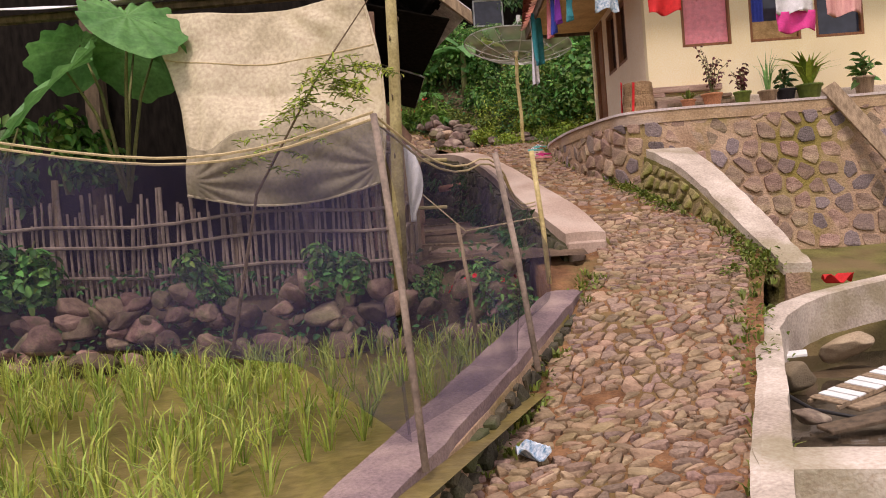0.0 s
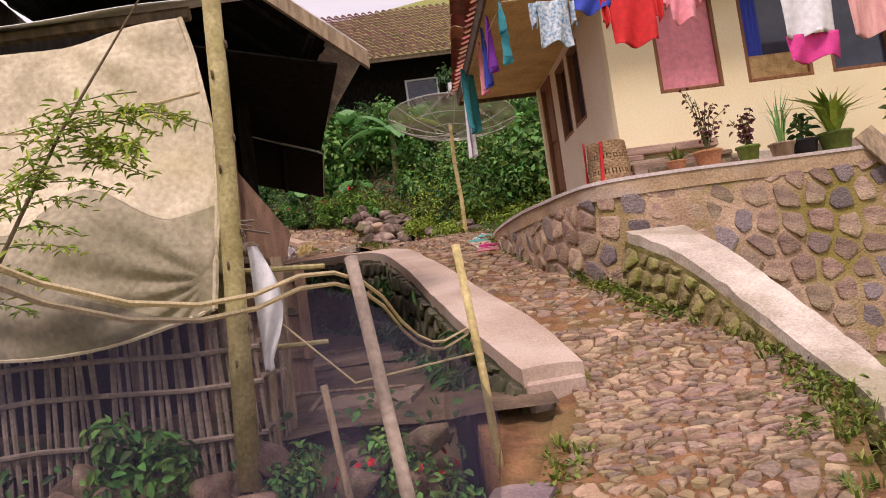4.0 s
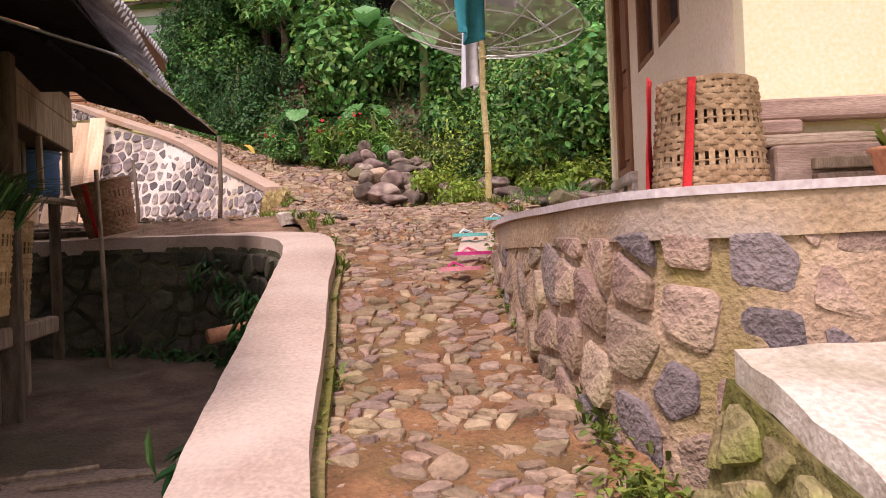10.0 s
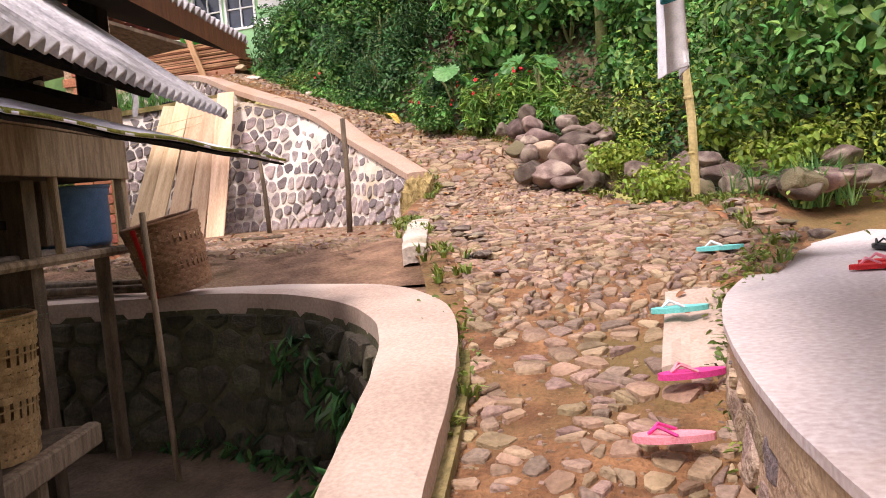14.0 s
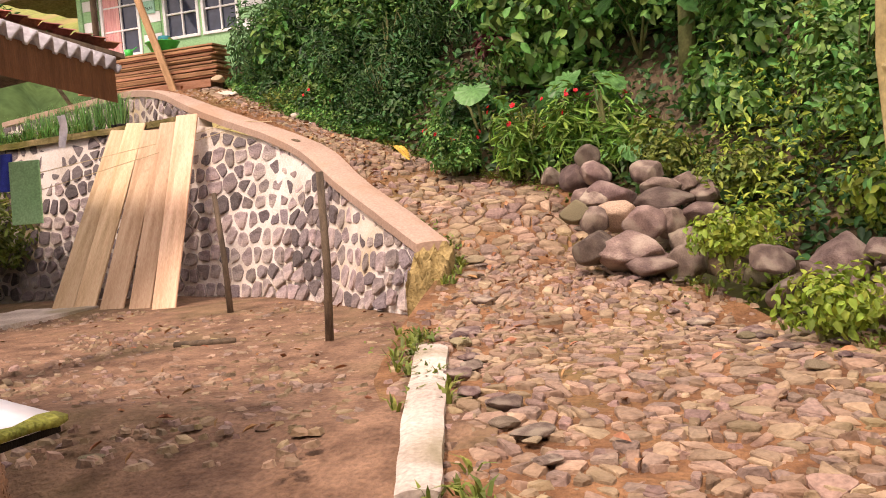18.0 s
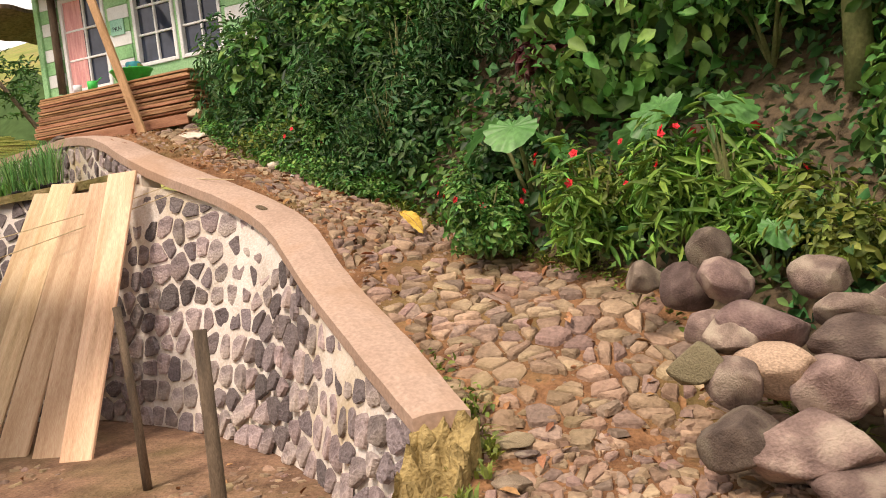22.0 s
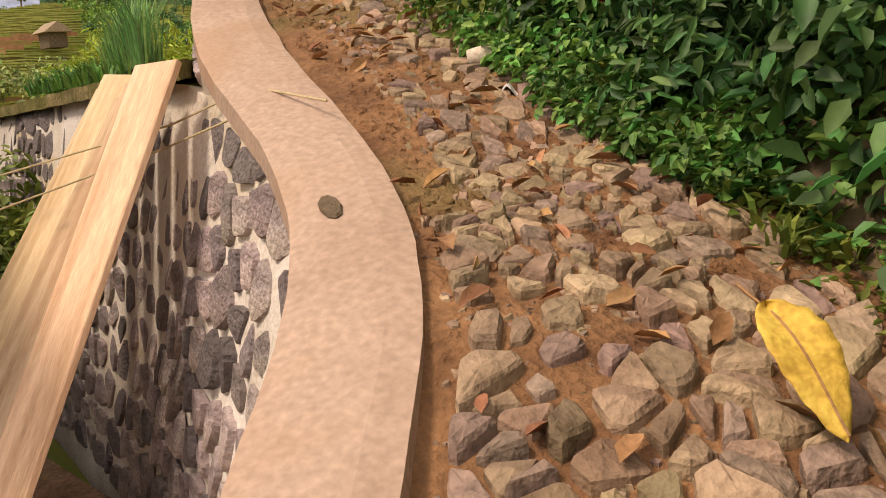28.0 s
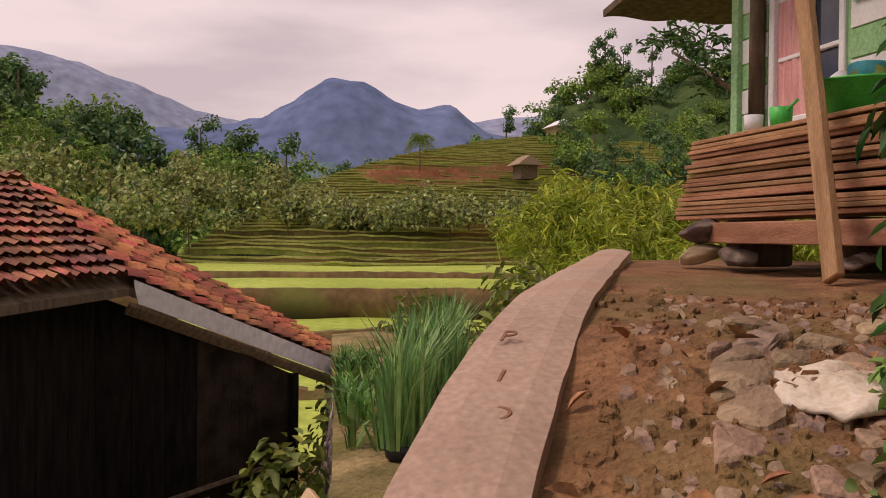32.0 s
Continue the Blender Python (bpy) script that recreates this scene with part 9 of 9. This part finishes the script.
tagged(new("pool_hose", Geo().tube([(1.95, 5.9, 0.55), (1.98, 5.6, 0.42), (2.05, 5.3, 0.36), (2.3, 5.0, 0.33)], 0.012, 6).mesh("hose", M_BLACK, True)), "black rubber hose hanging into the drain pool", "hose")
tagged(new("pool_weeds", blades("weeds", M_RICE, [(R.uniform(2.0, 3.6), R.uniform(3.0, 3.5), 0.2) for _ in range(40)], 0.42, 0.014, 7, 44, 0.9)), "long grass beside the drain pool", "grass", kind="stuff")
tagged(new("red_rag", Geo().slab(lambda u, v: (3.3 + 0.26 * u, 8.05 + 0.07 * v, 0.90 + 0.04 * math.sin(8 * u + 3 * v)), 12, 5, 0.008).mesh("rag", M_RED)), "red rag lying at the foot of the terrace", "rag")
pts = []
for _ in range(1500):
    q = path_at(4.1 + 3.0 * R.random(), R.gauss(0.96, 0.07), R.uniform(0, 0.05))
    if noise.noise(Vector((q[0] * 1.7, q[1] * 1.7, 5))) > 0.02:
        pts.append(q)
tagged(new("slope_weeds", leaf_mesh("weeds", M_LEAF_OLIVE, pts, [(0, 0, 1)] * len(pts), 0.042, 0.022, 51)), "creeping green weeds along the sloping kerb", "weeds", kind="stuff")

gb = tagged(new("green_board", Geo().box((-0.16, -0.012, 0), (0.16, 0.012, 0.62), 0.004, pose(-5.52, 20.47, 3.92, -4, 0, 8)).mesh("board", M_GREEN_PAINT)), "green painted board hung on the retaining wall", "board")
tagged(new("blue_rag", Geo().slab(lambda u, v: (-5.86 + 0.20 * u, 20.50 + 0.02 * math.sin(8 * u + 3 * v), 4.62 - 0.36 * v), 8, 8, 0.006).mesh("rag", M_BLUE)), "blue rag hanging on the retaining wall", "rag")

# ---- the valley beyond ----
CX, CY = -2.9, 21.4  # the viewpoint at the top of the path


def far_at(bearing, dist, z):
    """A place by its bearing from the top of the path, in degrees left of straight up-valley."""
    a = radians(bearing)
    return (CX - math.sin(a) * dist, CY + math.cos(a) * dist, z)


def hills(name, label, bearings, dist, height, mat, depth=60, n=60, seed=1, rough=0.12, z0=0.0):
    """A hillside that rises away from the viewer to a ridge of varying height."""
    b0, b1 = bearings
    def at(u, v):
        b = b0 + (b1 - b0) * u
        h = height(b) * (0.5 - 0.5 * math.cos(math.pi * min(1, v))) 
        d = dist + depth * v
        x, y, _ = far_at(b, d, 0)
        return (x, y, z0 + h * (1 + rough * noise.noise(Vector((b * 0.12 * seed, v * 3, seed)))) + 0.02 * height(b) * noise.noise(Vector((b * 0.9, v * 9, seed))))
    return setting(name, Geo().grid(at, n, 22), mat, label, True)


def bump(b, at, w):
    return math.exp(-((b - at) / w) ** 2)


# aerial haze is put into these base colours, paler for the farther range
M_HAZE_MOUNTAIN = surface("haze_blue_mountain", (0.115, 0.165, 0.295), (0.145, 0.20, 0.335), 1.0, 0.006, 0.05, 0.0, spec=0.0)
M_HAZE_MOUNTAIN_FAR = surface("haze_pale_mountain", (0.22, 0.265, 0.38), (0.27, 0.31, 0.42), 1.0, 0.006, 0.05, 0.0, spec=0.0)
M_WOOD_HILL = surface("wooded_hill", (0.035, 0.07, 0.03), (0.08, 0.13, 0.045), 1.0, 0.08, 0.8, 0.0, spec=0.0)
M_TERRACE = surface("terrace_riser", (0.085, 0.085, 0.028), (0.19, 0.165, 0.055), 1.0, 0.45, 3, 0.2, stain=(0.30, 0.17, 0.085), stain_scale=0.09, stain_amount=0.7)
M_STEP = surface("terrace_green", (0.13, 0.19, 0.035), (0.27, 0.32, 0.065), 1.0, 0.4, 3, 0.2, stain=(0.24, 0.19, 0.06), stain_scale=0.12, stain_amount=0.7)
M_BUND = surface("paddy_bund", (0.12, 0.075, 0.035), (0.24, 0.16, 0.07), 1.0, 0.5, 4, 0.3, stain=(0.17, 0.20, 0.05), stain_scale=0.3, stain_amount=0.6)
M_LIP = surface("terrace_grass_edge", (0.27, 0.30, 0.07), (0.42, 0.43, 0.14), 1.0, 0.6, 4, 0.2)
M_PADDY = surface("green_paddy", (0.26, 0.36, 0.05), (0.38, 0.48, 0.09), 1.0, 0.2, 4, 0.1)
def ease(x):
    x = max(0.0, min(1.0, x))
    return x * x * (3 - 2 * x)


def skyline(b):
    """Slope at which the wooded ridge stands above the eye, by bearing."""
    return 0.050 + 0.060 * ease((b - 81) / 18) + 0.13 * ease((77 - b) / 17) + 0.012 * math.sin(b * 0.9) + 0.008 * math.sin(b * 2.3)


hills("mountain_far", "mountain under the clouds, tinted pale blue with haze", (58, 122), 1500, lambda b: 240 + 125 * ease((b - 84) / 15) + 30 * bump(b, 66, 6), M_HAZE_MOUNTAIN_FAR, 500, 90, 4, 0.02, 0)
hills("mountain_near", "mountain across the valley, tinted blue-grey with haze", (55, 105), 900, lambda b: 136 + 68 * bump(b, 79.6, 3.0) + 34 * bump(b, 73.1, 1.7) + 22 * bump(b, 76, 2.2) + 14 * bump(b, 82.3, 1.8) + 12 * bump(b, 85, 3), M_HAZE_MOUNTAIN, 300, 130, 6, 0.02, 0)
# the blue-green of this ridge is haze put into its base colour
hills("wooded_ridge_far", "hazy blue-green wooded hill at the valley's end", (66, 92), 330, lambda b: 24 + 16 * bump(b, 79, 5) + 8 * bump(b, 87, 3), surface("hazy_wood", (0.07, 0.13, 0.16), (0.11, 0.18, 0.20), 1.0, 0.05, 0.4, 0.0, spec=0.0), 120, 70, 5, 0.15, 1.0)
hills("wooded_ridge", "dark green wooded ridge across the valley", (34, 135), 72, lambda b: 5.57 + 128 * skyline(b) - 2.0, M_WOOD_HILL, 56, 110, 3, 0.12, 0.0)
# terraced hillside, one step after another
th = thing("terraced_hill", (0, 0, 0), "hillside stepped into narrow green and brown terraces", "terraces", kind="structure")
for k in range(58):
    z = 3.0 + 0.26 * k
    d = 40 + 1.222 * k
    b1 = 92 - 0.41 * k
    g = Geo()
    def at(u, v, z=z, d=d, b1=b1, k=k):
        b = 44 + (b1 - 44) * u
        dd = d + 6 * noise.noise(Vector((b * 0.07, 1.0, 2))) + (1.45 if v else 0) + 0.5 * noise.noise(Vector((b * 0.5, k, 5)))
        x, y, _ = far_at(b, dd, 0)
        return (x, y, z + 0.25 * noise.noise(Vector((b * 0.1, k, 7))))
    g.slab(at, 70, 1, 0.4)
    part("terrace_step", g, M_STEP if k % 7 in (0, 2, 5) else M_TERRACE, th)
    def lip(u, v, k=k, at=at):
        x, y, z = at(u, 0)
        g_ = max(0.0, noise.noise(Vector((u * 26, k * 1.7, 3))) + 0.35)
        q = Vector((x - CX, y - CY, 0)).normalized() * (0.30 * v - 0.06)
        return (x + q.x, y + q.y, z + 0.13 * g_ - 0.05)
    part("grass_edge", Geo().slab(lip, 120, 1, 0.10), M_LIP, th, "yellow-green grass along the terrace edge")
M_REDSOIL = surface("bare_red_soil", (0.34, 0.15, 0.08), (0.50, 0.25, 0.15), 1.0, 0.3, 3, 0.2, stain=(0.22, 0.20, 0.07), stain_scale=0.4, stain_amount=0.7)
for k, (b0, b1) in enumerate(((72, 77.5), (71, 78.5), (70, 78.8), (69.5, 77.8), (68, 73), (67, 70.5))):
    def at(u, v, k=k, b0=b0, b1=b1):
        b = b0 + (b1 - b0) * u
        x, y, _ = far_at(b, 71 + 2.35 * k + 6 * noise.noise(Vector((b * 0.07, 1.0, 2))) + (3.6 if v else -0.4) + 0.5 * noise.noise(Vector((b, k, 5))), 0)
        return (x, y, 9.70 + 0.50 * k + 0.25 * noise.noise(Vector((b * 0.1, k, 7))))
    part("bare_step", Geo().slab(at, 30, 1, 1.0), M_REDSOIL, th, "bare red soil")
for k, (d0, d1, z) in enumerate(((12, 17.5, 2.45), (17.7, 23.5, 2.62), (23.7, 27.8, 3.10), (28.1, 35.6, 3.95), (36.0, 46.5, 4.15))):
    def at(u, v, k=k, d0=d0, d1=d1, z=z):
        b = 60 + 40 * u
        x, y, _ = far_at(b, (d1 if v > 0.5 else d0) + 0.8 * noise.noise(Vector((b * 0.2, k, 1))), 0)
        return (x, y, z)
    setting("paddy_field", Geo().slab(at, 50, 1, 0.06), M_PADDY, "flat bright green rice field in the valley")
    def edge(u, v, at=at):
        x, y, z = at(u, 0)
        q = Vector((x - CX, y - CY, 0)).normalized() * (0.5 * v - 0.06)
        return (x + q.x, y + q.y, z + 0.02 + 0.05 * noise.noise(Vector((u * 40, k, 2))))
    setting("paddy_bank", Geo().slab(edge, 90, 1, 1.0), M_BUND, "brown earth bund along the rice field", True)


def clump_tree(name, label, h, r, n, mat, seed, leaf=0.5, slim=False, broad=0.6):
    """A far tree: trunk, and a ragged crown of clumps."""
    ob = thing(name, (0, 0, 0), label, "tree")
    part("trunk", Geo().tube([(0, 0, -0.5), (0.05 * h * 0.2, 0, h * 0.5), (0, 0, h * 0.85)], [0.02 * h, 0.015 * h, 0.006 * h], 6), M_BARK, ob)
    P, D = [], []
    rs_ = np.random.RandomState(seed)
    for k in range(7):
        p, d = blob(n // 7, (r * 0.6, r * 0.6, r * (0.9 if slim else 0.5)), rs_.randint(9999))
        P.append(p + [rs_.normal(0, r * 0.4), rs_.normal(0, r * 0.4), h * rs_.uniform(0.35, 0.85)])
        D.append(d)
    c = new("crown", leaf_mesh("crown", mat, np.concatenate(P), np.concatenate(D), leaf, leaf * broad, seed))
    c.parent = ob
    return ob


M_FAR_LEAF = leafy("far_leaf", (0.12, 0.24, 0.04), (0.26, 0.42, 0.09), island=0.6)
M_FAR_DARK = leafy("far_dark_leaf", (0.06, 0.15, 0.06), (0.14, 0.28, 0.10), island=0.6)
M_YELLOWGREEN = leafy("bamboo_leaf", (0.26, 0.34, 0.035), (0.44, 0.52, 0.08))
far_kinds = [clump_tree("far_tree", "broad green tree on the far hillside", 9, 4.5, 900, M_FAR_LEAF, 91, 0.8), clump_tree("far_tree", "dark green tree on the far hillside", 10, 3.6, 800, M_FAR_DARK, 92, 0.75), clump_tree("far_tree", "slim tall tree on the far hillside", 12, 2.4, 600, M_FAR_DARK, 93, 0.6, True)]
fs = [[], [], []]
RF = random.Random(17)
def ridge_z(b, d):
    v = max(0.0, min(1.0, (d - 72) / 56))
    return (5.57 + 128 * skyline(b) - 2.0) * (0.5 - 0.5 * math.cos(math.pi * v))
for k in range(185):
    b = RF.uniform(50, 106)
    d = RF.uniform(84, 132) if b > 81 else RF.uniform(112, 134)
    fs[RF.choice([0, 0, 1, 1, 2])].append(pose(*far_at(b, d, ridge_z(b, d) - 1.5), 0, 0, RF.uniform(0, 360)) @ Matrix.Scale(RF.uniform(0.5, 0.95) * (1.0 if b > 81 else 0.62), 4))
for k in range(105):
    b = RF.uniform(48, 66)
    d = RF.uniform(56, 110)
    z = 3.0 + 0.50 * (d - 40) / 2.35
    fs[RF.choice([0, 0, 1, 2])].append(pose(*far_at(b, d, z), 0, 0, RF.uniform(0, 360)) @ Matrix.Scale(RF.uniform(0.16, 0.36), 4))
for ob, sp in zip(far_kinds, fs):
    tagged(ob, group="trees across the valley")
    place(ob, sp)
mid_kinds = [clump_tree("valley_bush", "pale flowering bush beyond the rice fields", 2.4, 1.6, 900, leafy("grey_green_leaf", (0.17, 0.24, 0.06), (0.40, 0.45, 0.19), island=0.7), 94, 0.26), clump_tree("bamboo_clump", "feathery yellow-green bamboo clump on the slope", 4.0, 1.9, 4200, M_YELLOWGREEN, 95, 0.34, False, 0.14)]
place(mid_kinds[0], [pose(*far_at(b + math.sin(9 * k), 47.5 + (d - 27) * 0.45, 4.35 + (d - 27) * 0.096), 0, 0, 37 * k) @ Matrix.Scale(s * 0.72, 4) for k, (b, d, s) in enumerate([(73, 34, 1.5), (75, 36, 1.6), (71, 36, 1.4), (77.5, 35, 1.3), (84, 36, 1.5), (88, 33, 1.4), (92, 30, 1.6), (81, 40, 1.3), (95, 27, 1.5), (69, 38, 1.3), (98, 40, 1.8), (90, 44, 1.7), (86, 46, 1.5), (94, 46, 1.9), (79, 33, 1.4), (83, 52, 1.7), (89, 56, 1.8), (96, 55, 2.0), (76, 44, 1.2)])])
place(mid_kinds[1], [pose(*far_at(b, d, 2.6), 0, 0, 51 * k) @ Matrix.Scale(s, 4) for k, (b, d, s) in enumerate([(63.5, 30, 1.15), (60.5, 26, 1.05), (58, 24, 1.0), (66, 34, 1.0), (55, 22, 0.9), (62, 22, 0.7)])])
hut = thing("field_hut", far_at(68.4, 74, 10.2), "small hut with a thatched roof on the terraces", "hut")
part("wall", Geo().box((-0.9, -0.7, 0), (0.9, 0.7, 1.2)), M_OLDWOOD, hut)
part("roof", Geo().add([(-1.3, -1.1, 1.1), (1.3, -1.1, 1.1), (1.3, 1.1, 1.1), (-1.3, 1.1, 1.1), (-1.2, 0, 1.9), (1.2, 0, 1.9)], [(0, 1, 5, 4), (2, 3, 4, 5), (1, 2, 5), (3, 0, 4), (3, 2, 1, 0)]), M_GREYWOOD, hut)
h2 = thing("far_house", Matrix.Translation(far_at(66.3, 108, 17.6)) @ Matrix.Scale(0.5, 4), "distant house with a pale metal roof on the ridge", "house")
part("wall", Geo().box((-3.5, -2, 0), (3.5, 2, 1.6)), M_GREYWOOD, h2)
part("roof", Geo().add([(-4.2, -2.8, 1.5), (4.2, -2.8, 1.5), (4.2, 2.8, 1.5), (-4.2, 2.8, 1.5), (-2.5, 0, 3.2), (2.5, 0, 3.2)], [(0, 1, 5, 4), (2, 3, 4, 5), (1, 2, 5), (3, 0, 4), (3, 2, 1, 0)]), M_WHITECLOTH, h2)
# the feathery tree that reaches past the corner of the green house
ft = thing("feathery_tree", (-10.2, 26.6, 4.6), "slender tree with feathery fronds beside the green house", "tree")
part("trunk", Geo().tube([(0.9, 0.6, -0.5), (0.55, 0.2, 1.2), (0.1, -0.3, 2.3), (-0.5, -0.6, 2.75)], [0.05, 0.04, 0.03, 0.012], 7), M_BARK, ft, "", True)
P, D = [], []
RT = random.Random(3)
for k in range(44):
    b = Vector((0.55, 0.2, 1.7)).lerp(Vector((-0.5, -0.6, 2.8)), RT.random()) + Vector((RT.uniform(-0.2, 0.2), RT.uniform(-0.3, 0.3), RT.uniform(0, 0.3)))
    o = Vector((RT.uniform(-1, 1), RT.uniform(-1, 1), RT.uniform(-0.1, 0.6))).normalized() * RT.uniform(0.35, 0.8)
    for j in range(30):
        q = b + o * (j / 30) + Vector((0, 0, -0.2 * (j / 30) ** 2))
        P.append(q + Vector((RT.uniform(-0.05, 0.05), RT.uniform(-0.05, 0.05), RT.uniform(-0.02, 0.02))))
        D.append((0, 0, 1))
cr = new("crown", leaf_mesh("crown", M_LEAF_DARK, P, D, 0.10, 0.028, 19))
cr.parent = ft


# coconut palms among the far trees
def palm(label, h, seed):
    ob = thing("coconut_palm", (0, 0, 0), label, "palm", "palms across the valley")
    rnd = random.Random(seed)
    part("trunk", Geo().tube([(0, 0, -0.5), (0.25, 0.1, h * 0.5), (0.1, 0.2, h)], [0.16, 0.12, 0.09], 7), M_BARK, ob, "", True)
    P, D, g = [], [], Geo()
    for k in range(15):
        a, up = 2.4 * k, rnd.uniform(-0.1, 1.0)
        L = rnd.uniform(2.2, 3.0)
        o = Vector((math.cos(a), math.sin(a), 0))
        arc = [Vector((0.1, 0.2, h)) + o * (L * t) + Vector((0, 0, L * (up * t - 0.95 * t * t))) for t in [q / 24 for q in range(25)]]
        g.tube([tuple(p) for p in arc[::4]], 0.03, 4)
        s = Vector((-math.sin(a), math.cos(a), 0))
        for q in arc[3:]:
            for side in (-1, 1):
                for j in (0.12, 0.36):
                    P.append(q + s * side * j + Vector((0, 0, -0.25 * j)))
                    D.append((s.x * side * 0.3, s.y * side * 0.3, 1))
    part("frond_rib", g, M_STEM, ob)
    c = new("crown", leaf_mesh("crown", M_FAR_LEAF, P, D, 0.55, 0.09, seed, 0.6))
    c.parent = ob
    return ob


pm = palm("coconut palm standing above the far trees", 9.0, 7)
place(pm, [pose(*far_at(b, d, ridge_z(b, d) - 0.5 + dz), 0, 0, 60 * k) @ Matrix.Scale(s, 4) for k, (b, d, dz, s) in enumerate([(97.8, 92, 1.0, 1.05), (96.2, 88, -1.0, 0.9), (94.4, 95, 0.0, 0.9), (98.6, 84, -0.5, 0.9), (85.5, 96, 0.5, 0.8), (92.0, 90, -1.0, 0.8)])])
copy_thing(pm, pose(*far_at(75.0, 70, 9.2))).matrix_basis = pose(*far_at(75.0, 74, 9.0), 0, 0, 20) @ Matrix.Scale(0.5, 4)
slim = [pose(*far_at(b, 118, ridge_z(b, 118) + 1.0), 0, 0, 33 * k) @ Matrix.Scale(0.5, 4) for k, b in enumerate((62.5, 63.6, 64.2, 69.6, 60.8))]
for m in slim:
    copy_thing(far_kinds[2], m).matrix_basis = m
